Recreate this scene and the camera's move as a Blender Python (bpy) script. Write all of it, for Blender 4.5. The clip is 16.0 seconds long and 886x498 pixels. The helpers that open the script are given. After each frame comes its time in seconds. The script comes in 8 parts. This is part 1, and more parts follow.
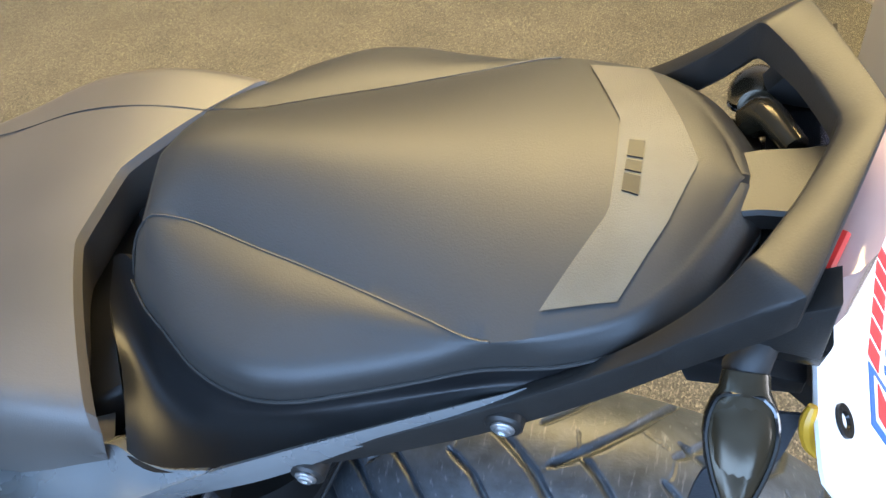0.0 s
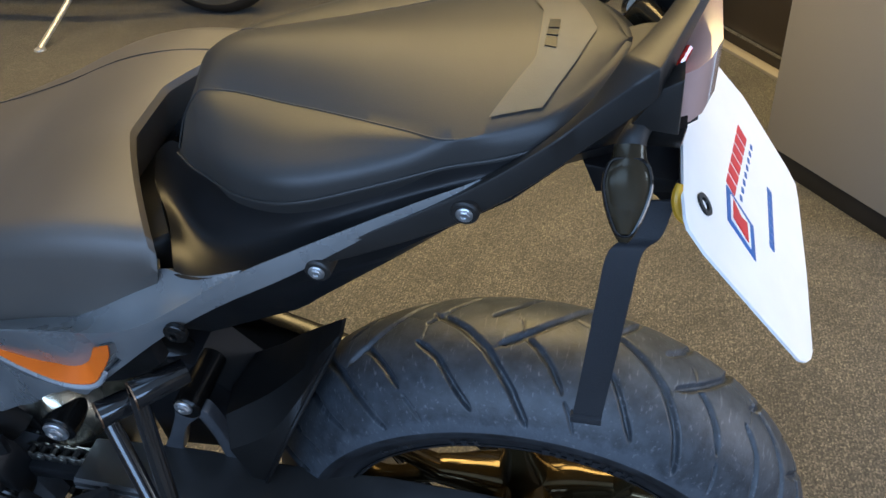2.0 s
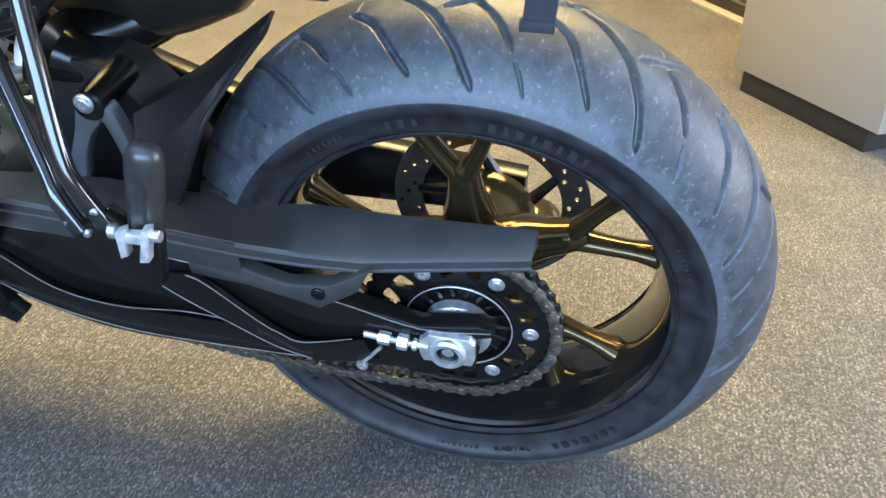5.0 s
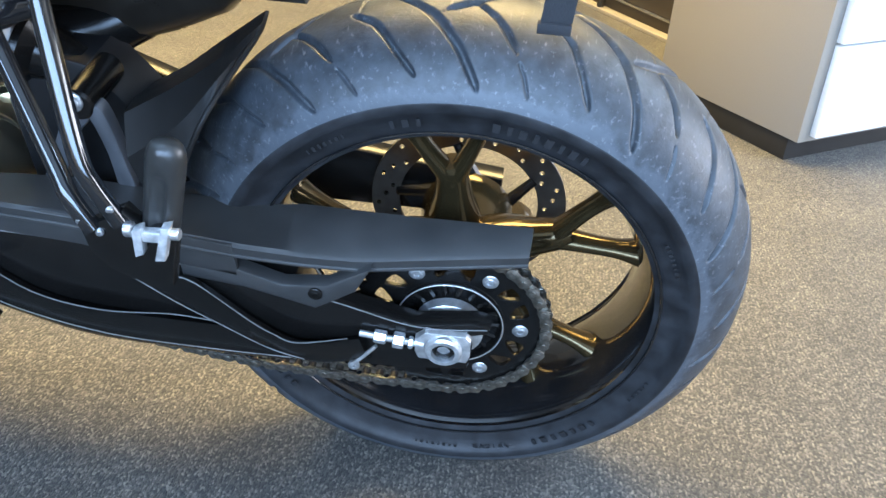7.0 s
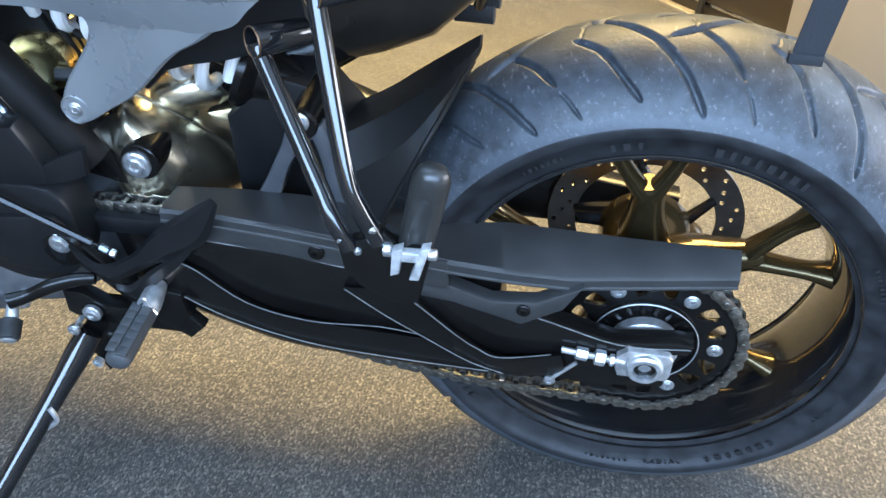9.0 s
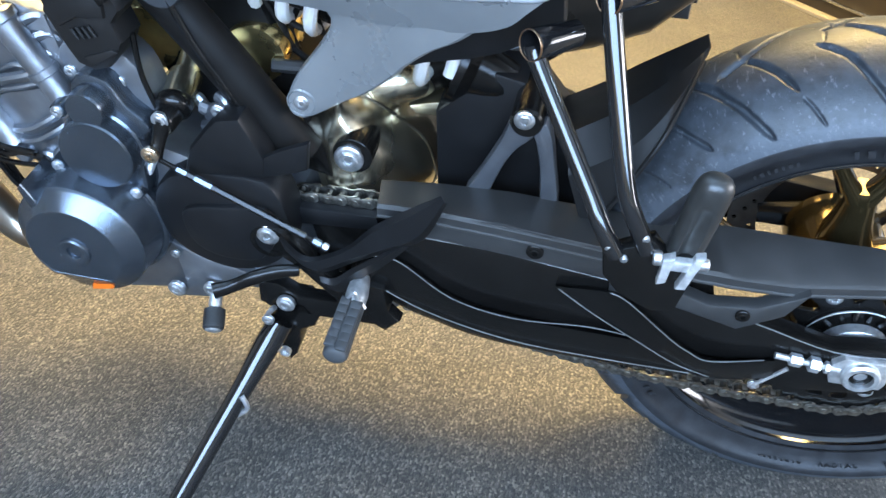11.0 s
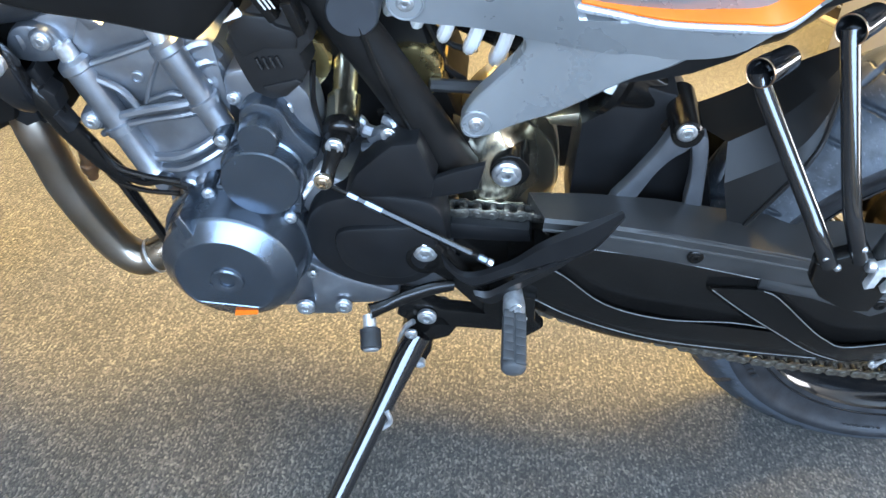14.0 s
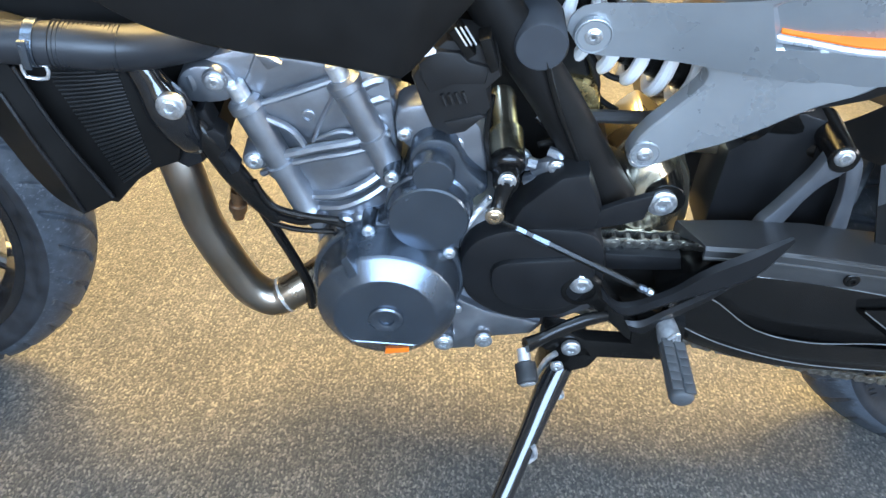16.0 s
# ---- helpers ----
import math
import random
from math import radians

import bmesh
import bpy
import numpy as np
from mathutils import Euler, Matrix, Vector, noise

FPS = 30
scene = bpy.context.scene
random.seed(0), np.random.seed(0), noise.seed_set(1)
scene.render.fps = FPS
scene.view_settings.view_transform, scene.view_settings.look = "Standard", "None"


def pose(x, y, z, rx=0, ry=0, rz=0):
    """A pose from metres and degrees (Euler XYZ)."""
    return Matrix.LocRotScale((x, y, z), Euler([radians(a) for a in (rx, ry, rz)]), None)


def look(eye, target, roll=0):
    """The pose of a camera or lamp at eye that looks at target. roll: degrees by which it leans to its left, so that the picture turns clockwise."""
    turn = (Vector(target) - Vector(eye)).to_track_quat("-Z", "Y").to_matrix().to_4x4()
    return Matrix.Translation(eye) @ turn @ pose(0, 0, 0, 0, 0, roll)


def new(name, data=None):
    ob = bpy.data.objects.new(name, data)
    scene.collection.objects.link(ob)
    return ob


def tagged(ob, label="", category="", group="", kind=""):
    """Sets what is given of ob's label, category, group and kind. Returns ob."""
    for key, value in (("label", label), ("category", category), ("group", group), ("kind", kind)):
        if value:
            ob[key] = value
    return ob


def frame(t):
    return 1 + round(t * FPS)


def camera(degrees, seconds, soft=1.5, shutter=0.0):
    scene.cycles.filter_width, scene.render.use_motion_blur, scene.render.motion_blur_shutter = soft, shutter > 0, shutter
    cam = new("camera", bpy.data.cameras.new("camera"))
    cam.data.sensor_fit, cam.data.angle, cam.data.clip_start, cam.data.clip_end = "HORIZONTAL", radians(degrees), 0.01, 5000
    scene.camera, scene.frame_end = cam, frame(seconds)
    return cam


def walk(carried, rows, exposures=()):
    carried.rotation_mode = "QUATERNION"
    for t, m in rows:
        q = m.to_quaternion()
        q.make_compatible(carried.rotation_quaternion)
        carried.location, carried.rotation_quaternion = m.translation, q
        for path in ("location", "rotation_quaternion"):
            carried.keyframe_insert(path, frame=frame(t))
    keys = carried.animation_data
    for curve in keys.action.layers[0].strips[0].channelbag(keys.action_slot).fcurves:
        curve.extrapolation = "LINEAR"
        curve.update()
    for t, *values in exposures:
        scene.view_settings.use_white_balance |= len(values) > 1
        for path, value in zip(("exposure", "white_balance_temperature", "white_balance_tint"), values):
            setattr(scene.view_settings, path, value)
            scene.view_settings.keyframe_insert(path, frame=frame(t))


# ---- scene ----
cam = camera(53.8, 16.0, soft=1.5)
METRES = 1.677
BASE = pose(0.0356, -0.5114, 1.2188, -40.7735, 3.2421, 15.2186)
ROWS = [
    (0.0, 0.0, 0.0, 0.0, 0.0, 0.0, -0.0),
    (0.5, 0.0017, -0.0261, -0.0147, -0.48, 2.11, 0.74),
    (1.0, -0.0115, -0.0711, -0.0411, -2.13, 5.59, 1.06),
    (1.5, -0.0195, -0.0963, -0.0865, -2.91, 7.37, 1.38),
    (2.0, -0.0106, -0.0964, -0.1175, -3.05, 7.57, 0.47),
    (2.5, 0.0109, -0.0976, -0.1566, -2.8, 8.44, -1.77),
    (3.0, 0.0224, -0.0808, -0.1901, -2.75, 5.88, -1.57),
    (3.5, 0.0254, -0.0594, -0.223, -2.33, 4.64, -1.01),
    (4.0, 0.0352, -0.0388, -0.2578, -2.94, 5.72, -0.54),
    (4.5, 0.0328, -0.0211, -0.294, -2.95, 7.61, -1.49),
    (5.0, 0.0136, -0.0026, -0.3163, -5.47, 10.47, -1.05),
    (7.5, -0.0552, -0.0007, -0.3254, -11.66, 11.2, 0.7),
    (8.0, -0.0764, 0.0016, -0.3219, -11.06, 11.15, 0.56),
    (8.5, -0.106, 0.0032, -0.318, -9.72, 11.17, -0.01),
    (9.0, -0.136, 0.0006, -0.3185, -8.37, 11.36, -0.99),
    (9.5, -0.166, -0.0017, -0.3215, -7.38, 11.37, -2.13),
    (10.0, -0.1934, -0.002, -0.3206, -7.07, 11.49, -2.73),
    (12.5, -0.3196, 0.0442, -0.2856, -7.66, 6.09, -2.0),
    (13.0, -0.3316, 0.0383, -0.2765, -8.71, 6.9, -1.15),
    (13.5, -0.3707, 0.036, -0.2784, -11.34, 7.29, -0.28),
    (14.0, -0.4282, 0.0335, -0.2802, -14.21, 7.47, 1.55),
    (14.5, -0.4759, 0.0353, -0.2743, -15.03, 7.65, 2.62),
    (15.0, -0.5095, 0.0482, -0.2726, -15.72, 7.56, 2.86),
    (15.5, -0.5327, 0.0618, -0.2715, -16.32, 7.94, 3.32),
    (16.0, -0.5461, 0.0701, -0.2675, -16.42, 8.88, 3.58),
]
EXPOSURES = [(0.0, -0.66, 5610, 14), (0.5, -1.31, 5610, 15), (1.0, -1.68, 5660, 15), (1.5, -1.68, 5760, 15), (2.5, -1.68, 5910, 15), (3.0, -1.69, 6100, 14), (3.5, -0.48, 5940, 13), (5.0, -0.21, 5940, 12), (9.0, -0.17, 6040, 13), (12.5, 0.09, 6400, 13), (16.0, 0.19, 6450, 13)]
walk(cam, [(t, BASE @ pose(METRES * x, METRES * y, METRES * z, 90 + pitch, roll, yaw)) for t, x, y, z, yaw, pitch, roll in ROWS], EXPOSURES)

# ---- world and light: a showroom with a cool window front and warm overhead lamps added out of view ----
world = bpy.data.worlds.new("world")
scene.world = world
world.use_nodes = True
sky = world.node_tree.nodes.new("ShaderNodeTexSky")
sky.sky_type, sky.sun_disc, sky.sun_elevation, sky.sun_rotation = "NISHITA", False, radians(35), radians(200)
world.node_tree.links.new(sky.outputs[0], world.node_tree.nodes["Background"].inputs[0])
world.node_tree.nodes["Background"].inputs[1].default_value = 0.1


def area_lamp(name, eye, target, sx, sy, watts, colour):
    data = bpy.data.lights.new(name, "AREA")
    data.shape, data.size, data.size_y, data.energy, data.color = "RECTANGLE", sx, sy, watts, colour
    ob = new(name, data)
    ob.matrix_world = look(eye, target)
    return ob


area_lamp("window_daylight", (0.1, -3.4, 1.65), (0.1, 0, 0.9), 4.8, 1.3, 420, (0.46, 0.69, 1.0))
area_lamp("side_daylight", (5.9, 0.4, 1.5), (0, 0.4, 0.8), 4.2, 1.7, 420, (0.96, 0.97, 1.0))
# unseen overhead lamps, added to light the floor and raise sheen
WARM_LAMPS = [(0.3, 1.4), (-0.7, 0.8), (-2.0, 1.6), (-0.7, 3.4)]
WARM_WATTS = [115, 98, 110, 60]
WARM_SPREAD = [112, 135, 110, 110]
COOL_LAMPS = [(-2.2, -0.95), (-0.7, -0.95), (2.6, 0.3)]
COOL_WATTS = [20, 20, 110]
ADDED_LAMPS = WARM_LAMPS + COOL_LAMPS
for (lx, ly), watts, spread in zip(WARM_LAMPS, WARM_WATTS, WARM_SPREAD):
    area_lamp("added_lamp", (lx, ly, 2.66), (lx, ly, 0), 1.3, 0.6, watts, (1.0, 0.71, 0.26)).data.spread = radians(spread)
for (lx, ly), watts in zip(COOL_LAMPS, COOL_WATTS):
    area_lamp("added_lamp", (lx, ly, 2.66), (lx, ly, 0), 1.3, 0.6, watts, (0.6, 0.8, 1.0) if watts > 50 else (0.43, 0.69, 1.0))


# ---- materials ----
def material(name, base, rough=0.5, metal=0.0, var=0.15, scale=25.0, bump=0.05, bscale=400.0, coat=0.0, other=None, rvar=0.1, spec=0.5):
    """A node material: base colour varied by a large noise, a fine grain in relief, uneven gloss."""
    m = bpy.data.materials.new(name)
    m.use_nodes = True
    nt = m.node_tree
    p = nt.nodes["Principled BSDF"]
    tc = nt.nodes.new("ShaderNodeTexCoord")
    n1 = nt.nodes.new("ShaderNodeTexNoise")
    n1.inputs["Scale"].default_value, n1.inputs["Detail"].default_value = scale, 6
    nt.links.new(tc.outputs["Object"], n1.inputs["Vector"])
    mix = nt.nodes.new("ShaderNodeMix")
    mix.data_type = "RGBA"
    ramp = nt.nodes.new("ShaderNodeMapRange")
    ramp.inputs[1].default_value, ramp.inputs[2].default_value = 0.35, 0.7
    nt.links.new(n1.outputs["Fac"], ramp.inputs[0])
    nt.links.new(ramp.outputs[0], mix.inputs["Factor"])
    b2 = other or tuple(min(1, c * (1 + var)) for c in base)
    mix.inputs["A"].default_value = (*(c * (1 - var) for c in base), 1)
    mix.inputs["B"].default_value = (*b2, 1)
    nt.links.new(mix.outputs["Result"], p.inputs["Base Color"])
    n2 = nt.nodes.new("ShaderNodeTexNoise")
    n2.inputs["Scale"].default_value, n2.inputs["Detail"].default_value = bscale, 3
    nt.links.new(tc.outputs["Object"], n2.inputs["Vector"])
    bp = nt.nodes.new("ShaderNodeBump")
    bp.inputs["Strength"].default_value, bp.inputs["Distance"].default_value = bump, 0.001
    nt.links.new(n2.outputs["Fac"], bp.inputs["Height"])
    nt.links.new(bp.outputs["Normal"], p.inputs["Normal"])
    rr = nt.nodes.new("ShaderNodeMapRange")
    rr.inputs[3].default_value, rr.inputs[4].default_value = max(0.02, rough - rvar), min(1, rough + rvar)
    nt.links.new(n1.outputs["Fac"], rr.inputs[0])
    nt.links.new(rr.outputs[0], p.inputs["Roughness"])
    p.inputs["Metallic"].default_value = metal
    p.inputs["Coat Weight"].default_value = coat
    p.inputs["Coat Roughness"].default_value = 0.08
    p.inputs["Specular IOR Level"].default_value = spec
    return m




def worn_tyre():
    """Tread rubber: dull where it has run, with a paler dusty band that has not touched the road, and fine scuffs."""
    # blue cast of the window light is mixed into these rubber colours
    m = material("tyre_rubber", (0.031, 0.036, 0.0425), 0.46, var=0.14, scale=75, bump=0.35, bscale=260, other=(0.051, 0.059, 0.069), rvar=0.06)
    nt = m.node_tree
    p = nt.nodes["Principled BSDF"]
    worn = p.inputs["Base Color"].links[0].from_socket
    tc = nt.nodes.new("ShaderNodeTexCoord")
    sep = nt.nodes.new("ShaderNodeSeparateXYZ")
    nt.links.new(tc.outputs["Object"], sep.inputs[0])
    side = nt.nodes.new("ShaderNodeMath")
    side.operation = "ABSOLUTE"
    nt.links.new(sep.outputs[1], side.inputs[0])
    n = nt.nodes.new("ShaderNodeTexNoise")
    n.inputs["Scale"].default_value, n.inputs["Detail"].default_value, n.inputs["Roughness"].default_value = 38, 5, 0.65
    nt.links.new(tc.outputs["Object"], n.inputs["Vector"])
    wav = nt.nodes.new("ShaderNodeMath")
    wav.operation, wav.inputs[1].default_value = "MULTIPLY_ADD", 0.03
    nt.links.new(n.outputs["Fac"], wav.inputs[0])
    nt.links.new(side.outputs[0], wav.inputs[2])
    band = nt.nodes.new("ShaderNodeMapRange")
    band.inputs[1].default_value, band.inputs[2].default_value, band.inputs[3].default_value, band.inputs[4].default_value = 0.0945, 0.1, 0.0, 0.6
    nt.links.new(wav.outputs[0], band.inputs[0])
    dust = nt.nodes.new("ShaderNodeMix")
    dust.data_type = "RGBA"
    dust.inputs["B"].default_value = (0.084, 0.097, 0.115, 1)
    nt.links.new(band.outputs[0], dust.inputs["Factor"])
    nt.links.new(worn, dust.inputs["A"])
    mp = nt.nodes.new("ShaderNodeMapping")
    mp.inputs["Scale"].default_value = (260, 30, 260)
    nt.links.new(tc.outputs["Object"], mp.inputs["Vector"])
    sc = nt.nodes.new("ShaderNodeTexNoise")
    sc.inputs["Scale"].default_value, sc.inputs["Detail"].default_value = 1.0, 4
    nt.links.new(mp.outputs[0], sc.inputs["Vector"])
    mark = nt.nodes.new("ShaderNodeMapRange")
    mark.inputs[1].default_value, mark.inputs[2].default_value, mark.inputs[3].default_value, mark.inputs[4].default_value = 0.6, 0.75, 0.0, 0.5
    nt.links.new(sc.outputs["Fac"], mark.inputs[0])
    scuff = nt.nodes.new("ShaderNodeMix")
    scuff.data_type = "RGBA"
    scuff.inputs["B"].default_value = (0.2, 0.21, 0.23, 1)
    nt.links.new(mark.outputs[0], scuff.inputs["Factor"])
    nt.links.new(dust.outputs["Result"], scuff.inputs["A"])
    nt.links.new(scuff.outputs["Result"], p.inputs["Base Color"])
    return m


RUBBER = worn_tyre()
SIDEWALL = material("sidewall_rubber", (0.013, 0.0132, 0.0145), 0.48, var=0.25, scale=40, bump=0.2, bscale=250, other=(0.028, 0.029, 0.032), spec=0.4)
RUBBER_CLEAN = material("black_rubber", (0.02, 0.02, 0.02), 0.6, bump=0.15, bscale=250)
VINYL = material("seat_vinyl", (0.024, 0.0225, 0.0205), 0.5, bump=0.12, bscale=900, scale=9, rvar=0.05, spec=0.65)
EMBLEM_VINYL = material("emblem_vinyl", (0.125, 0.11, 0.08), 0.5, bump=0.3, bscale=1200)
BLACK_PLASTIC = material("black_plastic", (0.008, 0.008, 0.0085), 0.38, bump=0.08, bscale=900, spec=0.32)
SATIN_BLACK = material("satin_black_paint", (0.006, 0.0055, 0.005), 0.22, bump=0.03, spec=0.3)
GLOSS_BLACK = material("gloss_black_paint", (0.008, 0.008, 0.0085), 0.1, bump=0.01, rvar=0.04, coat=0.5)
GREY_PAINT = material("matt_grey_paint", (0.3, 0.31, 0.315), 0.29, metal=0.55, var=0.04, bump=0.012, bscale=700)
ORANGE = material("orange_decal", (0.85, 0.16, 0.01), 0.35, var=0.05)
YELLOW = material("yellow_plastic", (0.6, 0.33, 0.02), 0.35, var=0.05)
CAST = material("cast_aluminium", (0.31, 0.325, 0.35), 0.36, metal=0.9, bump=0.3, bscale=700, scale=40, var=0.12)
DARK_CAST = material("anthracite_cover", (0.12, 0.14, 0.165), 0.24, metal=0.85, bump=0.15, bscale=900, var=0.08)
STEEL = material("zinc_steel", (0.78, 0.79, 0.8), 0.33, metal=0.85, scale=120, var=0.2)
BOLT_STEEL = material("bolt_steel", (0.6, 0.61, 0.62), 0.36, metal=0.9, scale=160, var=0.25)
FRAME_BLACK = material("frame_black", (0.008, 0.0072, 0.0065), 0.5, bump=0.06, bscale=700, spec=0.14)
PIPE_STEEL = material("header_steel", (0.44, 0.36, 0.27), 0.3, metal=1.0, scale=8, var=0.3, other=(0.42, 0.38, 0.34), bump=0.05)
# golden tint in this steel stands for warm reflections
MUFFLER_STEEL = material("muffler_steel", (0.86, 0.78, 0.6), 0.28, metal=1.0, scale=6, var=0.12, bump=0.25, bscale=30)
CHAIN_STEEL = material("chain_steel", (0.36, 0.345, 0.31), 0.36, metal=1.0, scale=150, var=0.4)
CHAIN_GREASE = material("greased_roller", (0.045, 0.04, 0.034), 0.35, metal=0.6, scale=150, var=0.4)
CHROME = material("chrome", (0.75, 0.76, 0.77), 0.1, metal=1.0, rvar=0.04)
WHITE_SPRING = material("white_enamel", (0.75, 0.74, 0.72), 0.3, var=0.05)
PAPER = material("white_card", (0.9, 0.9, 0.9), 0.45, var=0.02, bump=0.02)
RED_INK = material("red_print", (0.6, 0.03, 0.03), 0.45, var=0.03)
BLUE_INK = material("blue_print", (0.03, 0.12, 0.4), 0.45, var=0.03)
RED_LENS = material("red_lens", (0.5, 0.02, 0.015), 0.12, var=0.03, coat=0.6)
SMOKE_LENS = material("smoked_lens", (0.045, 0.035, 0.02), 0.2, var=0.15, metal=0.5, rvar=0.05)
LAMINATE = material("grey_laminate", (0.26, 0.235, 0.2), 0.5, var=0.03, scale=300, bump=0.02)
WHITE_FRONT = material("white_laminate", (0.78, 0.78, 0.77), 0.35, var=0.02, bump=0.01)
PLINTH = material("black_plinth", (0.015, 0.014, 0.013), 0.5)
WALL_PAINT = material("wall_paint", (0.62, 0.58, 0.5), 0.8, var=0.03, scale=3)
CEILING_PAINT = material("ceiling_paint", (0.75, 0.73, 0.68), 0.85, var=0.03, scale=2)
DARK_STAGE = material("dark_stage", (0.035, 0.027, 0.02), 0.5, var=0.1)
GUARD_PLASTIC = material("guard_plastic", (0.032, 0.0315, 0.031), 0.4, bump=0.15, bscale=900, spec=0.6)
EDGE_HIGHLIGHT = material("edge_highlight", (0.24, 0.24, 0.24), 0.32, metal=0.6, scale=60)
PEG_RUBBER = material("peg_rubber", (0.045, 0.046, 0.047), 0.62, bump=0.2, bscale=300, scale=60)
PALE_BRASS = material("pale_brass", (0.68, 0.55, 0.4), 0.28, metal=1.0, scale=120)
BRONZE = material("bronze_brown", (0.4, 0.25, 0.15), 0.32, metal=1.0, scale=90)
INTAKE_GOLD_LIT = material("intake_gold_lit", (0.9, 0.67, 0.32), 0.28, metal=1.0, scale=30, var=0.25)
CAP_RUBBER = material("cap_rubber", (0.03, 0.032, 0.036), 0.55, bump=0.1)
BLOCK_PLASTIC = material("block_plastic", (0.012, 0.011, 0.0105), 0.45, bump=0.2, bscale=700, spec=0.35)
DISC_STEEL = material("disc_steel", (0.16, 0.15, 0.14), 0.32, metal=1.0, scale=60)
HOSE = material("hose_rubber", (0.016, 0.017, 0.019), 0.42, bump=0.05, spec=0.4)
FIN_GREY = material("fin_grey", (0.01, 0.01, 0.01), 0.45, spec=0.25)
PEG_ALU = material("bright_aluminium", (0.82, 0.83, 0.84), 0.34, metal=0.7, scale=120, var=0.3)
LIP_HIGHLIGHT = material("lip_highlight", (0.55, 0.57, 0.6), 0.28, metal=0.5, var=0.04)
# rider seat base is paler and browner, carrying the warm ceiling sheen
RIDER_VINYL_LIT = material("rider_vinyl_lit", (0.074, 0.064, 0.054), 0.5, bump=0.12, bscale=900, scale=9, rvar=0.05, spec=0.85)
RAIL_PLASTIC = material("rail_plastic", (0.015, 0.0135, 0.012), 0.44, bump=0.12, bscale=900, rvar=0.05, spec=0.5)
HUGGER_PLASTIC = material("hugger_plastic", (0.011, 0.0105, 0.01), 0.5, bump=0.12, bscale=900, spec=0.28)
# gold tint over the black stands for the lit floor's reflection
WHEEL_BLACK_LIT = material("wheel_black_lit", (0.075, 0.054, 0.024), 0.14, metal=0.75, bump=0.02, rvar=0.05)
PEG_GREY = material("peg_grey", (0.024, 0.0235, 0.022), 0.33, bump=0.1, scale=60)
BRACKET = material("bracket_grey", (0.12, 0.125, 0.135), 0.34, metal=0.5)
RADIATOR = material("radiator_black", (0.006, 0.0055, 0.005), 0.5, spec=0.14)


def carpet_material():
    """Loop pile: small tufts, each of its own tone, in slightly wavy rows, with worn and trodden patches."""
    m = bpy.data.materials.new("carpet_pile")
    m.use_nodes = True
    nt = m.node_tree
    p = nt.nodes["Principled BSDF"]
    tc = nt.nodes.new("ShaderNodeTexCoord")

    def add(kind, **values):
        n = nt.nodes.new(kind)
        for key, v in values.items():
            n.inputs[key.replace("_", " ")].default_value = v
        return n

    def join(a, b):
        nt.links.new(a, b)

    wob = add("ShaderNodeTexNoise", Scale=60.0, Detail=2.0)
    join(tc.outputs["Object"], wob.inputs["Vector"])
    shift = nt.nodes.new("ShaderNodeVectorMath")
    shift.operation = "MULTIPLY_ADD"
    shift.inputs[1].default_value = (0.006, 0.006, 0)
    join(wob.outputs["Color"], shift.inputs[0])
    join(tc.outputs["Object"], shift.inputs[2])
    mp = nt.nodes.new("ShaderNodeMapping")
    mp.inputs["Scale"].default_value = (1.0, 0.62, 1.0)
    join(shift.outputs[0], mp.inputs["Vector"])
    tuft = add("ShaderNodeTexVoronoi", Scale=400.0)
    join(mp.outputs[0], tuft.inputs["Vector"])
    fleck = nt.nodes.new("ShaderNodeSeparateColor")
    join(tuft.outputs["Color"], fleck.inputs[0])
    grain = add("ShaderNodeTexNoise", Scale=120.0, Detail=4.0, Roughness=0.75)
    join(tc.outputs["Object"], grain.inputs["Vector"])
    tone = nt.nodes.new("ShaderNodeMath")
    tone.operation = "MULTIPLY_ADD"
    tone.inputs[1].default_value = 0.62
    join(fleck.outputs[0], tone.inputs[0])
    low = nt.nodes.new("ShaderNodeMath")
    low.operation = "MULTIPLY"
    low.inputs[1].default_value = 0.42
    join(grain.outputs["Fac"], low.inputs[0])
    join(low.outputs[0], tone.inputs[2])
    ramp = nt.nodes.new("ShaderNodeValToRGB")
    e = ramp.color_ramp.elements
    e[0].position, e[0].color = 0.15, (0.018, 0.0172, 0.0165, 1)
    e[1].position, e[1].color = 0.88, (0.19, 0.173, 0.138, 1)
    for at, c in ((0.42, (0.044, 0.041, 0.036, 1)), (0.68, (0.082, 0.075, 0.063, 1))):
        k = e.new(at)
        k.color = c
    join(tone.outputs[0], ramp.inputs[0])
    patch = add("ShaderNodeTexNoise", Scale=6.0, Detail=5.0)
    join(tc.outputs["Object"], patch.inputs["Vector"])
    worn = nt.nodes.new("ShaderNodeMapRange")
    for i, v in ((1, 0.3), (2, 0.7), (3, 0.74), (4, 1.14)):
        worn.inputs[i].default_value = v
    join(patch.outputs["Fac"], worn.inputs[0])
    rows = add("ShaderNodeTexWave", Scale=48.0, Distortion=3.0, Detail=2.0, Detail_Scale=3.0)
    join(tc.outputs["Object"], rows.inputs["Vector"])
    rowtone = nt.nodes.new("ShaderNodeMapRange")
    rowtone.inputs[3].default_value, rowtone.inputs[4].default_value = 0.8, 1.12
    join(rows.outputs["Fac"], rowtone.inputs[0])
    both = nt.nodes.new("ShaderNodeMath")
    both.operation = "MULTIPLY"
    join(worn.outputs[0], both.inputs[0])
    join(rowtone.outputs[0], both.inputs[1])
    mix = nt.nodes.new("ShaderNodeMix")
    mix.data_type, mix.blend_type = "RGBA", "MULTIPLY"
    mix.inputs["Factor"].default_value = 1.0
    join(ramp.outputs[0], mix.inputs["A"])
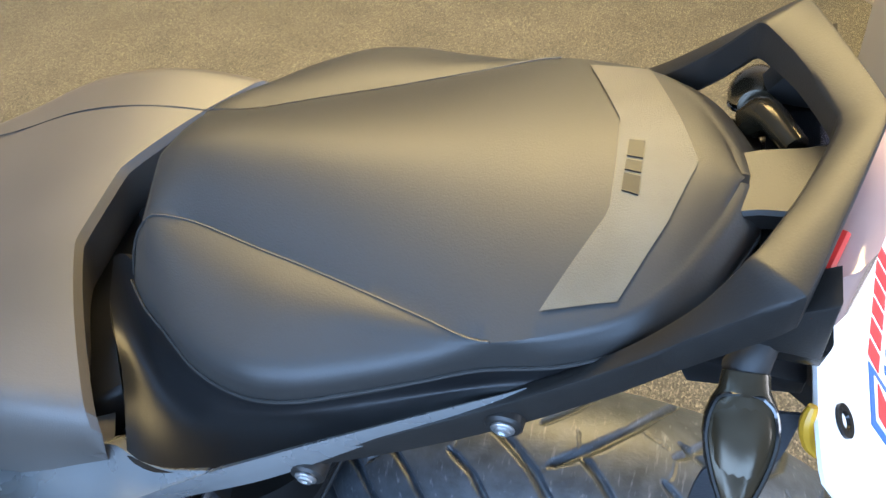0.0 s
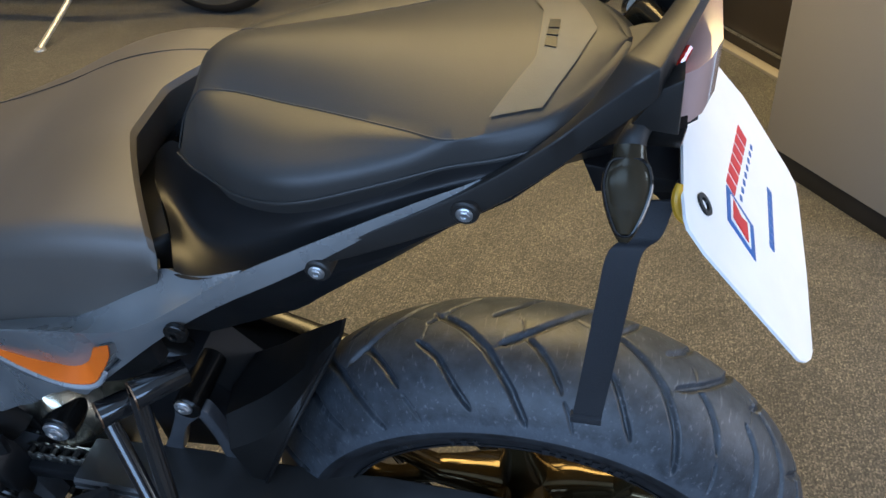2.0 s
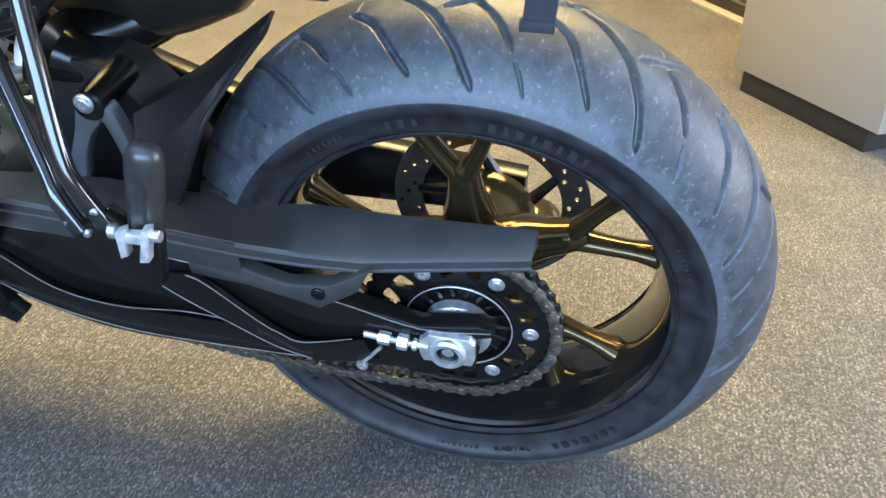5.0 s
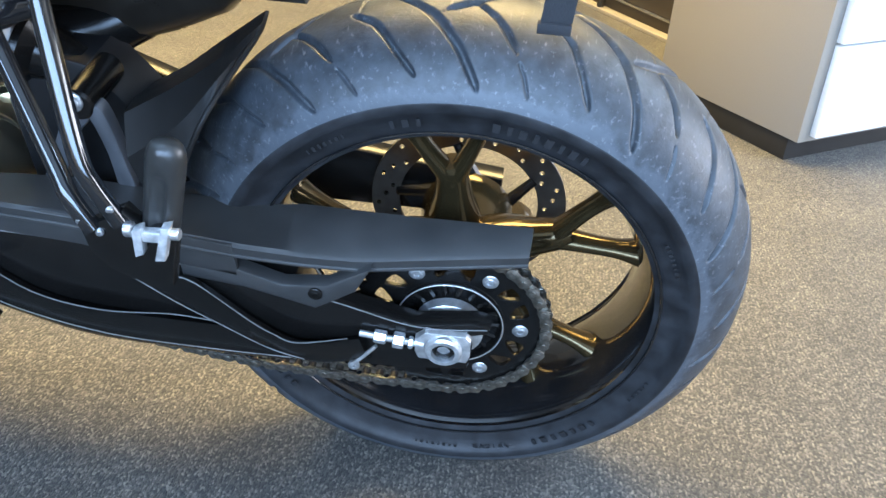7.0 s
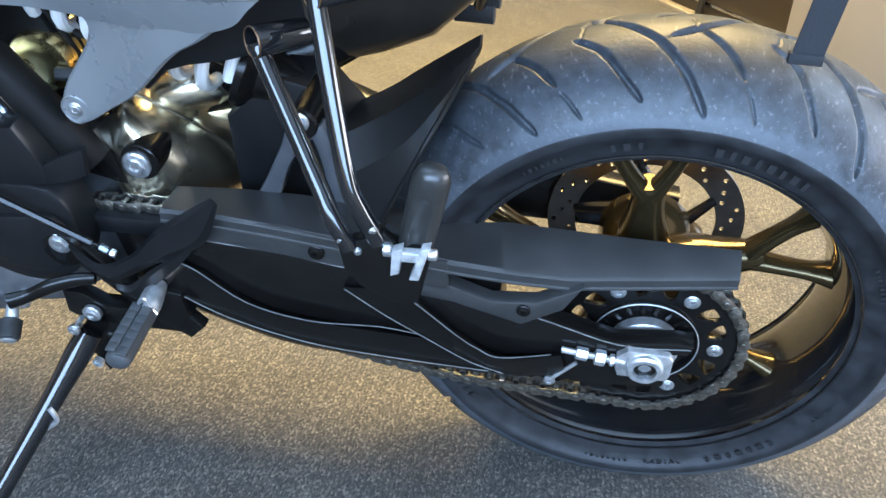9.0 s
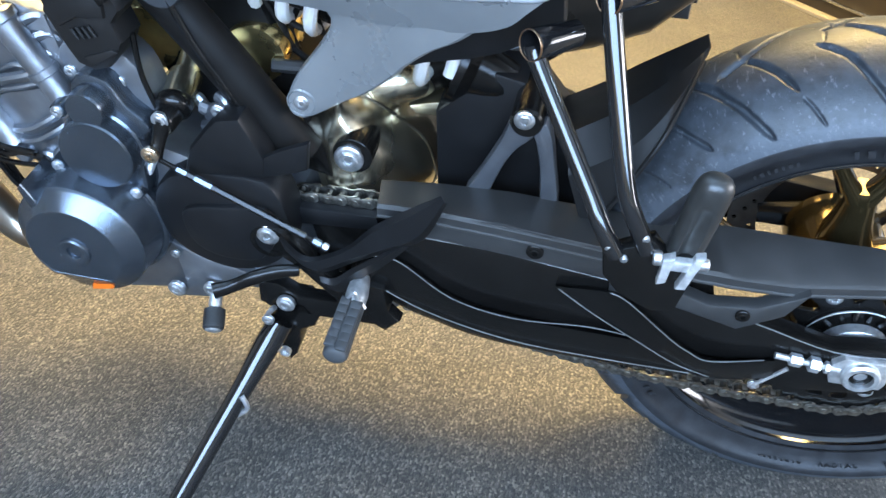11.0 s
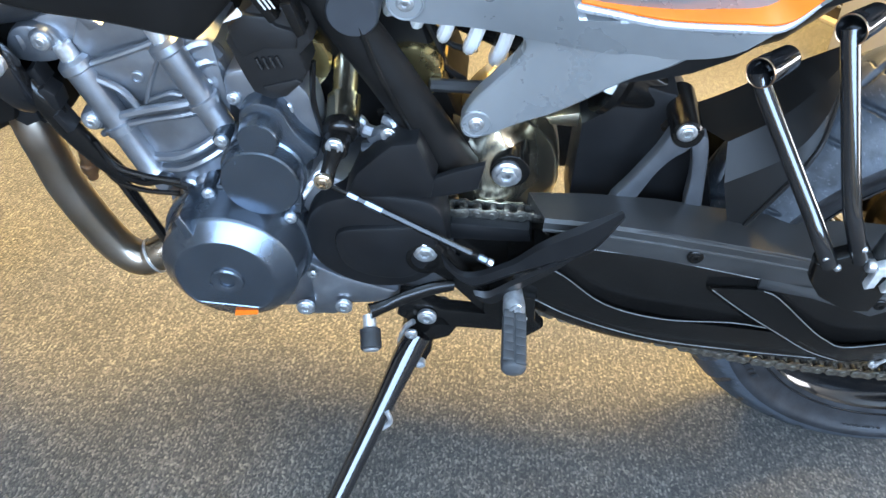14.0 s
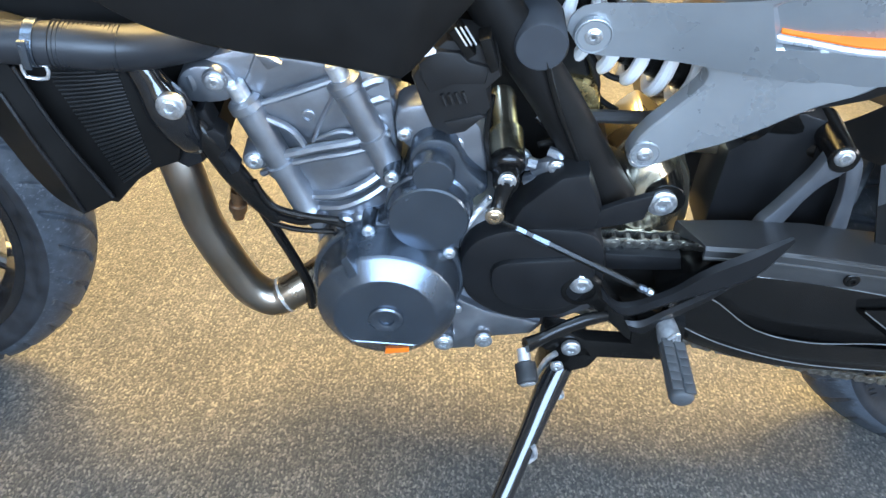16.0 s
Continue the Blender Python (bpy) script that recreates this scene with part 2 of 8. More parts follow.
    join(both.outputs[0], mix.inputs["B"])
    join(mix.outputs["Result"], p.inputs["Base Color"])
    bp = nt.nodes.new("ShaderNodeBump")
    bp.inputs["Strength"].default_value, bp.inputs["Distance"].default_value = 0.7, 0.002
    bp.invert = True
    join(tuft.outputs["Distance"], bp.inputs["Height"])
    join(bp.outputs["Normal"], p.inputs["Normal"])
    p.inputs["Roughness"].default_value = 0.8
    p.inputs["Sheen Weight"].default_value = 0.1
    return m


CARPET = carpet_material()


# ---- mesh tools ----
def part(name, bm, mat, parent=None, label="", angle=35, smooth=True):
    """Links a bmesh as one mesh object under a thing or a part."""
    bmesh.ops.recalc_face_normals(bm, faces=bm.faces)
    if smooth:
        lim = radians(angle)
        for f in bm.faces:
            f.smooth = True
        for e in bm.edges:
            if len(e.link_faces) == 2 and e.calc_face_angle(0) > lim:
                e.smooth = False
    me = bpy.data.meshes.new(name)
    bm.to_mesh(me)
    bm.free()
    me.materials.append(mat)
    ob = new(name, me)
    ob.parent = parent
    if label:
        ob["label"] = label
    return ob


def catmull(pts, n, closed=False):
    """Points resampled on a Catmull-Rom curve, n to each span."""
    P = [Vector(p) for p in pts]
    out, m = [], len(P)
    for i in range(m if closed else m - 1):
        a, b, c, d = (P[(i + k) % m] if closed else P[min(max(i + k, 0), m - 1)] for k in (-1, 0, 1, 2))
        for j in range(n):
            t = j / n
            out.append(0.5 * (2 * b + (c - a) * t + (2 * a - 5 * b + 4 * c - d) * t * t + (3 * b - a - 3 * c + d) * t ** 3))
    if not closed:
        out.append(P[-1])
    return out


def resample(pts, n):
    """n points at even steps along a polyline."""
    P = [Vector(p) for p in pts]
    acc = [0.0]
    for a, b in zip(P, P[1:]):
        acc.append(acc[-1] + (b - a).length)
    out, k = [], 0
    for i in range(n):
        d = acc[-1] * i / (n - 1)
        while k < len(P) - 2 and acc[k + 1] < d:
            k += 1
        out.append(P[k].lerp(P[k + 1], (d - acc[k]) / max(1e-9, acc[k + 1] - acc[k])))
    return out


def loft(bm, rings, closed=True, cap=(True, True)):
    """Joins rings of equally many points by quads, with end caps."""
    V = [[bm.verts.new(p) for p in r] for r in rings]
    n = len(V[0])
    for a, b in zip(V, V[1:]):
        for i in range(n if closed else n - 1):
            k = (i + 1) % n
            bm.faces.new((a[i], a[k], b[k], b[i]))
    if closed and cap[0]:
        bm.faces.new(list(reversed(V[0])))
    if closed and cap[1]:
        bm.faces.new(V[-1])
    return V


def inset(pts, d):
    """A closed outline in the x-z plane moved inwards by d."""
    P = [Vector((p[0], p[1])) for p in pts]
    n = len(P)
    area = sum(P[i].x * P[(i + 1) % n].y - P[(i + 1) % n].x * P[i].y for i in range(n))
    s = 1 if area > 0 else -1
    out = []
    for i in range(n):
        u = (P[i] - P[i - 1]).normalized()
        v = (P[(i + 1) % n] - P[i]).normalized()
        nu, nv = Vector((-u.y, u.x)) * s, Vector((-v.y, v.x)) * s
        k = (nu + nv)
        k = k / max(0.35, k.dot(k) / 2) if k.length > 1e-6 else nu
        out.append(P[i] + k * d)
    return out


def plate(bm, pts, y0, y1, bev=0.003, both=False):
    """A rounded slab: an outline in x-z from y0 (seen side, rounded) to y1."""
    s = 1 if y1 > y0 else -1
    R = [(y0, bev), (y0 + s * bev * 0.3, bev * 0.3), (y0 + s * bev, 0.0)]
    R += [(y1 - s * bev, 0.0), (y1 - s * bev * 0.3, bev * 0.3), (y1, bev)] if both else [(y1, 0.0)]
    return loft(bm, [[(p[0], y, p[1]) for p in (inset(pts, d) if d else [Vector(q[:2]) for q in pts])] for y, d in R])


def tube(bm, path, r, seg=14, n=6, cap=True, flat=1.0, up=(0, 1, 0)):
    """A round bar swept along a smooth path; r one radius or one for each point; flat squeezes it along up."""
    P = [Vector(p) for p in path]
    R = r if isinstance(r, (list, tuple)) else [r] * len(P)
    if n > 1 and len(P) > 2:
        Q = catmull([(*p, k) for p, k in zip(P, R)], n)
        P, R = [Vector(q[:3]) for q in Q], [q[3] for q in Q]
    rings, prev = [], None
    for i, p in enumerate(P):
        t = (P[min(i + 1, len(P) - 1)] - P[max(i - 1, 0)]).normalized()
        if prev is None:
            a = Vector(up) if abs(t.dot(Vector(up))) < 0.95 else Vector((0, 0, 1))
        else:
            a = prev
        a = (a - t * a.dot(t)).normalized()
        prev = a
        b = t.cross(a)
        rings.append([p + (a * math.cos(k * math.tau / seg) * flat + b * math.sin(k * math.tau / seg)) * R[i] for k in range(seg)])
    return loft(bm, rings, cap=(cap, cap))


def turn(bm, p0, axis, profile, seg=24, cap=(True, True)):
    """A turned body: (distance along axis, radius) pairs from p0."""
    p0, t = Vector(p0), Vector(axis).normalized()
    a = t.orthogonal().normalized() if abs(t.y) < 0.9 else Vector((1, 0, 0))
    a = (a - t * a.dot(t)).normalized()
    b = t.cross(a)
    return loft(bm, [[p0 + t * d + (a * math.cos(k * math.tau / seg) + b * math.sin(k * math.tau / seg)) * max(r, 1e-5) for k in range(seg)] for d, r in profile], cap=cap)


def box(bm, x0, x1, y0, y1, z0, z1, bev=0.002):
    return plate(bm, [(x0, z0), (x1, z0), (x1, z1), (x0, z1)], y0, y1, bev, both=True)


def cutout(name, outer, holes, y0, y1, mat, parent, label="", bev=0.0004):
    """A flat plate in x-z between y0 and y1, cut along an outline and through its holes."""
    cu = bpy.data.curves.new(name, "CURVE")
    cu.dimensions, cu.fill_mode, cu.extrude, cu.bevel_depth = "2D", "BOTH", abs(y1 - y0) / 2 - bev, bev
    for ring in (outer, *holes):
        sp = cu.splines.new("POLY")
        sp.points.add(len(ring) - 1)
        for pt, q in zip(sp.points, ring):
            pt.co = (q[0], q[1], 0, 1)
        sp.use_cyclic_u = True
    tmp = bpy.data.objects.new(name, cu)
    me = bpy.data.meshes.new_from_object(tmp)
    bpy.data.objects.remove(tmp)
    me.transform(Matrix.Translation((0, (y0 + y1) / 2, 0)) @ Matrix.Rotation(math.pi / 2, 4, "X"))
    me.materials.clear()
    me.materials.append(mat)
    ob = new(name, me)
    ob.parent = parent
    if label:
        ob["label"] = label
    return ob


def circle(r, n, cx=0.0, cz=0.0):
    return [(cx + r * math.cos(k * math.tau / n), cz + r * math.sin(k * math.tau / n)) for k in range(n)]


LEFT = (0, -1, 0)


def bolt(parent, p, r, axis=LEFT, mat=None, name="bolt", label=""):
    """A flanged hexagon screw with a shallow socket whose flange seats at p."""
    bm = bmesh.new()
    turn(bm, p, axis, [(-0.4 * r, 0.95 * r), (0.06 * r, 0.97 * r), (0.13 * r, 0.9 * r), (0.19 * r, 0.74 * r), (0.2 * r, 0.5 * r)], 24)
    turn(bm, p, axis, [(0.15 * r, 0.68 * r), (0.32 * r, 0.68 * r), (0.37 * r, 0.6 * r), (0.37 * r, 0.36 * r), (0.2 * r, 0.3 * r)], 6)
    return part(name, bm, mat or BOLT_STEEL, parent, label)


def skin(bm, lines, n=24, smooth=True):
    """A sheet through several open lines of points, closed round as a solid when the last lines run back inside."""
    L = [resample(catmull(l, 6) if smooth and len(l) > 2 else l, n) for l in lines]
    return loft(bm, [[l[i] for l in L] for i in range(n)])


def thing(name, label, category, m=None, kind="", group=""):
    ob = tagged(new(name), label, category, group, kind)
    if m:
        ob.matrix_world = m
    return ob


# ---- the room ----
FLOOR = -0.009


def slab(name, x0, x1, y0, y1, z0, z1, mat, label, category):
    bm = bmesh.new()
    box(bm, x0, x1, y0, y1, z0, z1, 0.001)
    return tagged(part(name, bm, mat), label, category, kind="structure")


slab("floor", -6, 6, -4.2, 6.2, -0.12, FLOOR, CARPET, "flecked grey brown loop pile carpet on the floor", "carpet")
slab("ceiling", -6, 6, -4.2, 6.2, 2.7, 2.85, CEILING_PAINT, "plain off-white painted ceiling of the showroom", "ceiling")
slab("wall_north", -6, 6, 6.2, 6.4, -0.12, 2.85, WALL_PAINT, "plain cream painted wall of the showroom", "wall")
slab("wall_west", -6.2, -6, -4.2, 6.2, -0.12, 2.85, WALL_PAINT, "plain cream painted wall of the showroom", "wall")
# window front: an opening 7 m wide behind the camera
bm = bmesh.new()
for x0, x1, z0, z1 in ((-6, -3.5, -0.12, 2.85), (3.5, 6, -0.12, 2.85), (-3.5, 3.5, -0.12, 0.5), (-3.5, 3.5, 2.45, 2.85)):
    box(bm, x0, x1, -3.8, -3.5, z0, z1, 0.001)
tagged(part("wall_south", bm, WALL_PAINT), "cream painted wall with a wide shop window opening", "wall", kind="structure")
# side window: an opening 4.4 m wide
bm = bmesh.new()
for y0, y1, z0, z1 in ((-4.2, -1.8, -0.12, 2.85), (2.6, 6.2, -0.12, 2.85), (-1.8, 2.6, -0.12, 0.55), (-1.8, 2.6, 2.45, 2.85)):
    box(bm, 6, 6.2, y0, y1, z0, z1, 0.001)
tagged(part("wall_east", bm, WALL_PAINT), "cream painted wall with a shop window opening", "wall", kind="structure")
# panels added where the unseen lamps hang
for lx, ly in ADDED_LAMPS:
    lamp = thing("added_lamp_panel", "white flat panel on the ceiling added for an unseen lamp", "lamp", pose(lx, ly, 2.7), group="ceiling lights")
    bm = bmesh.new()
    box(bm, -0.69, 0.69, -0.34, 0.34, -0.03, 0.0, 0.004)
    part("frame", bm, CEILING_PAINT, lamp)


def cabinet():
    """A desk pedestal: grey side, white drawer fronts, black plinth set back."""
    a, c = Vector((0.452, 1.60)), Vector((0.733, 1.185))
    u = (c - a).normalized()
    depth, width, height = (c - a).length + 0.01, 1.2, 0.74
    ang = math.atan2(u.y, u.x)
    ob = thing("cabinet", "grey laminate office cabinet with white drawer fronts on a black plinth", "cabinet", Matrix.Translation((a.x, a.y, FLOOR)) @ Matrix.Rotation(ang, 4, "Z"))
    bm = bmesh.new()
    box(bm, 0, depth, 0, width, 0.06, height, 0.002)
    part("body", bm, LAMINATE, ob)
    bm = bmesh.new()
    box(bm, 0.03, depth - 0.035, 0.01, width - 0.03, 0.0, 0.06, 0.001)
    part("plinth", bm, PLINTH, ob, "black recessed plinth")
    for k, (z0, z1) in enumerate(((0.075, 0.3), (0.306, 0.51), (0.516, 0.72))):
        bm = bmesh.new()
        box(bm, depth + 0.001, depth + 0.02, 0.035, width - 0.02, z0, z1, 0.002)
        d = part("drawer_front", bm, WHITE_FRONT, ob, "white drawer front")
        bm = bmesh.new()
        tube(bm, [(depth + 0.02, 0.3, z1 - 0.06), (depth + 0.045, 0.31, z1 - 0.06), (depth + 0.045, 0.5, z1 - 0.06), (depth + 0.02, 0.51, z1 - 0.06)], 0.005, 8, 3)
        part("handle", bm, STEEL, d, "steel bar handle")
    bm = bmesh.new()
    box(bm, -0.02, depth + 0.03, -0.02, width + 0.02, height, height + 0.028, 0.003)
    part("top", bm, LAMINATE, ob)
    return ob


cabinet()


def display_riser():
    """A low dark display stage with a bright metal strip along its face."""
    a, c = Vector((0.05, 3.15)), Vector((0.75, 1.97))
    u = (c - a).normalized()
    ob = thing("display_riser", "low dark brown display stage with a bright metal strip", "platform", Matrix.Translation((a.x, a.y, FLOOR)) @ Matrix.Rotation(math.atan2(u.y, u.x), 4, "Z"))
    n = (c - a).length
    bm = bmesh.new()
    box(bm, 0, n, 0, 1.4, -0.002, 0.42, 0.004)
    part("body", bm, DARK_STAGE, ob)
    bm = bmesh.new()
    box(bm, 0, n, -0.012, 0.0, 0.052, 0.064, 0.002)
    part("strip", bm, CHROME, ob, "bright metal strip")
    bm = bmesh.new()
    box(bm, -0.1, n, -0.05, -0.001, -0.002, 0.012, 0.003)
    part("edging", bm, LAMINATE, ob, "pale floor edging")
    bm = bmesh.new()
    tube(bm, [(0.62, -0.03, 0.0), (0.66, -0.01, 0.5)], 0.014, 10, 1)
    part("post", bm, PLINTH, ob, "dark post")
    return ob


display_riser()


def parked_bike(x, y, turn_deg, red):
    """Lower parts of a bike parked behind: wheel, chain-side pipe and stand."""
    ob = thing("motorcycle", "parked motorcycle with a black tyre and " + ("a red striped rim" if red else "a wire spoked rim"), "motorcycle", pose(x, y, FLOOR, 0, 0, turn_deg))
    R = 0.31 if red else 0.29
    half = 0.075 if red else 0.055
    prof = []
    for k in range(17):
        a = radians(-80 + 10 * k)
        prof.append((half * math.sin(a), R - half * 0.85 + half * 0.85 * math.cos(a)))
    prof += [(half * 0.75, R * 0.72), (-half * 0.75, R * 0.72)]
    w = part("wheel", ring_mesh(prof, 64, (0, R - 0.004)), RUBBER_CLEAN, ob, "black tyre")
    part("rim", ring_mesh([(-half * 0.8, R * 0.74), (-half * 0.7, R * 0.66), (half * 0.7, R * 0.66), (half * 0.8, R * 0.74)], 64, (0, R)), GLOSS_BLACK if red else CHROME, w)
    if red:
        part("rim_stripe", ring_mesh([(-half * 0.82, R * 0.745), (-half * 0.82, R * 0.73), (-half * 0.7, R * 0.73), (-half * 0.7, R * 0.745)], 64, (0, R)), RED_INK, w, "thin red rim stripe")
    for k in range(10 if red else 24):
        bm = bmesh.new()
        a = 360 * k / (10 if red else 24)
        o = Vector((0, 0, R))
        tube(bm, [o + polar(0.04, a, -0.02 + 0.04 * (k % 2)), o + polar(R * 0.68, a + 12 * (-1) ** k)], 0.009 if red else 0.0022, 8, 1)
        part("spoke", bm, GLOSS_BLACK if red else STEEL, w)
    bm = bmesh.new()
    turn(bm, (0, -0.06, R), (0, 1, 0), [(0, 0.03), (0.02, 0.05), (0.1, 0.05), (0.12, 0.03)], 20)
    part("hub", bm, SATIN_BLACK if red else CHROME, w)
    if red:
        bm = bmesh.new()
        tube(bm, [(0.0, -0.12, 0.3), (-0.3, -0.16, 0.24), (-0.5, -0.2, 0.16), (-0.8, -0.2, 0.13), (-1.2, -0.18, 0.14)], [0.03, 0.032, 0.035, 0.03, 0.025], 14, 5)
        pipe = part("pipe", bm, CHROME, ob, "silver lower pipe")
        bm = bmesh.new()
        tube(bm, [(-0.5, -0.2, 0.2), (-0.53, -0.35, 0.1), (-0.56, -0.52, 0.006)], [0.014, 0.012, 0.012], 10, 4)
        turn(bm, (-0.56, -0.52, -0.003), (0, 0, 1), [(0, 0.024), (0.01, 0.022), (0.014, 0.012)], 14)
        part("stand", bm, STEEL, ob, "bright steel side stand")
        bm = bmesh.new()
        tube(bm, [(-0.2, 0, 0.36), (-0.6, 0, 0.33), (-1.1, 0, 0.32)], [0.06, 0.09, 0.08], 12, 4)
        part("engine_block", bm, SATIN_BLACK, ob)
    else:
        bm = bmesh.new()
        for sy in (-0.08, 0.08):
            tube(bm, [(0, sy, R), (0.2, sy, R + 0.35)], 0.02, 12, 1)
        part("fork", bm, SATIN_BLACK, ob)
    return ob


# ---- the motorcycle: x to the rear, y to its right, z up from the rear axle ----
BIKE = thing("motorcycle", "grey black and orange naked motorcycle leaning on its side stand", "motorcycle", pose(0, 0, 0.3045, 11.83, 0, 0))


def polar(r, deg, y=0.0):
    return Vector((r * math.cos(radians(deg)), y, r * math.sin(radians(deg))))


def tyre(name, parent, mat, R, half, bead_r, centre=(0, 0), pitches=11, seg=1500, lean=1, label=""):
    """A road tyre: round crown with cut grooves, sidewalls and beads."""
    rt = half
    crown = np.radians(np.linspace(-68, 68, 121))
    prof = [(-half * 0.76, bead_r - 0.012), (-half * 0.83, bead_r + 0.004), (-half * 0.885, bead_r + 0.02), (-half * 0.915, bead_r + 0.0215)]
    ys = [p[0] for p in prof] + list(rt * np.sin(crown)) + [-p[0] for p in prof[::-1]]
    rs = [p[1] for p in prof] + list(R - 1.05 * rt * (1 - np.cos(crown))) + [p[1] for p in prof[::-1]]
    us = [-2] * 4 + list(np.degrees(crown) / 68) + [2] * 4
    Y, RR, U = np.array(ys), np.array(rs), np.array(us)
    th = np.linspace(0, 2 * np.pi, seg, endpoint=False)
    TH, UU = np.meshgrid(th, U, indexing="ij")
    depth = np.zeros_like(TH)
    pitch = 2 * np.pi / pitches

    def groove(line, side, w, d):
        """One kind of groove: (place across the crown, degrees round the wheel) pairs, repeated at every pitch."""
        a = UU * side
        at, deg = np.array([p[0] for p in line]), np.radians([p[1] for p in line])
        mid = np.interp(a, at, deg)
        slope = np.interp(a, (at[1:] + at[:-1]) / 2, np.diff(deg) / np.diff(at)) * R / (rt * radians(68))
        dist = ((TH - lean * mid + pitch / 2) % pitch - pitch / 2) * R / np.sqrt(1 + slope ** 2)
        taper = np.clip((a - at[0]) / 0.05, 0, 1) * np.clip((at[-1] - a) / 0.07, 0, 1)
        return d * np.clip(1.5 - np.abs(dist) / (w * 0.5 * (0.35 + 0.65 * taper) + 1e-6), 0, 1) * (taper > 0)

    KINDS = [([(-0.2, 108.6), (-0.15, 106.9), (0.014, 101.9), (0.24, 96.9), (0.56, 92.0), (0.72, 90.1), (0.88, 88.2)], 0.0066, 0.006),
             ([(0.12, 111.0), (0.31, 106.3), (0.56, 103.0), (0.78, 99.8)], 0.0052, 0.005),
             ([(0.06, 90.9), (0.09, 89.9), (0.2, 87.4), (0.34, 84.9), (0.54, 82.3)], 0.0052, 0.005),
             ([(0.6, 81.7), (0.7, 80.3), (0.86, 78.6)], 0.003, 0.003),
             ([(-0.14, 92.0), (-0.09, 91.0), (0.07, 90.6)], 0.0012, 0.002)]
    for side, turned in ((-1, 0.0), (1, -14.0)):
        for line, w, d in KINDS:
            depth = np.maximum(depth, groove([(u, g + turned) for u, g in line], side, w, d))
        depth = np.maximum(depth, groove([(-0.24, 96.2 + 0.0 * turned - (0 if side > 0 else 14.0)), (-0.12, 91.6 - (0 if side > 0 else 14.0))], side, 0.0018, 0.002))
    nr, ny = np.cos(np.clip(UU, -1, 1) * radians(68)), np.sin(np.clip(UU, -1, 1) * radians(68))
    rad = RR[None, :] - depth * nr
    yy = Y[None, :] - depth * ny
    verts = np.stack([centre[0] + rad * np.cos(TH), yy, centre[1] + rad * np.sin(TH)], -1).reshape(-1, 3)
    m = len(U)
    i, j = np.meshgrid(np.arange(seg), np.arange(m - 1), indexing="ij")
    k = (i + 1) % seg
    faces = np.stack([i * m + j, i * m + j + 1, k * m + j + 1, k * m + j], -1).reshape(-1, 4)
    me = bpy.data.meshes.new(name)
    me.from_pydata(verts.tolist(), [], faces.tolist())
    me.polygons.foreach_set("use_smooth", [True] * len(me.polygons))
    me.materials.append(mat)
    me.materials.append(SIDEWALL)
    band = np.where((j < 5) | (j > m - 7), 1, 0).reshape(-1)
    me.polygons.foreach_set("material_index", band.tolist())
    ob = new(name, me)
    ob.parent = parent
    if label:
        ob["label"] = label
    return ob


def ring_mesh(profile, seg=96, centre=(0, 0), shift=0.0):
    """A closed ring: (y, r) outline turned round the wheel's axle."""
    bm = bmesh.new()
    V = []
    for k in range(seg):
        a = k * math.tau / seg
        V.append([bm.verts.new((centre[0] + r * math.cos(a), y + shift, centre[1] + r * math.sin(a))) for y, r in profile])
    n = len(profile)
    for k in range(seg):
        A, B = V[k], V[(k + 1) % seg]
        for i in range(n):
            j = (i + 1) % n
            bm.faces.new((A[i], A[j], B[j], B[i]))
    return bm


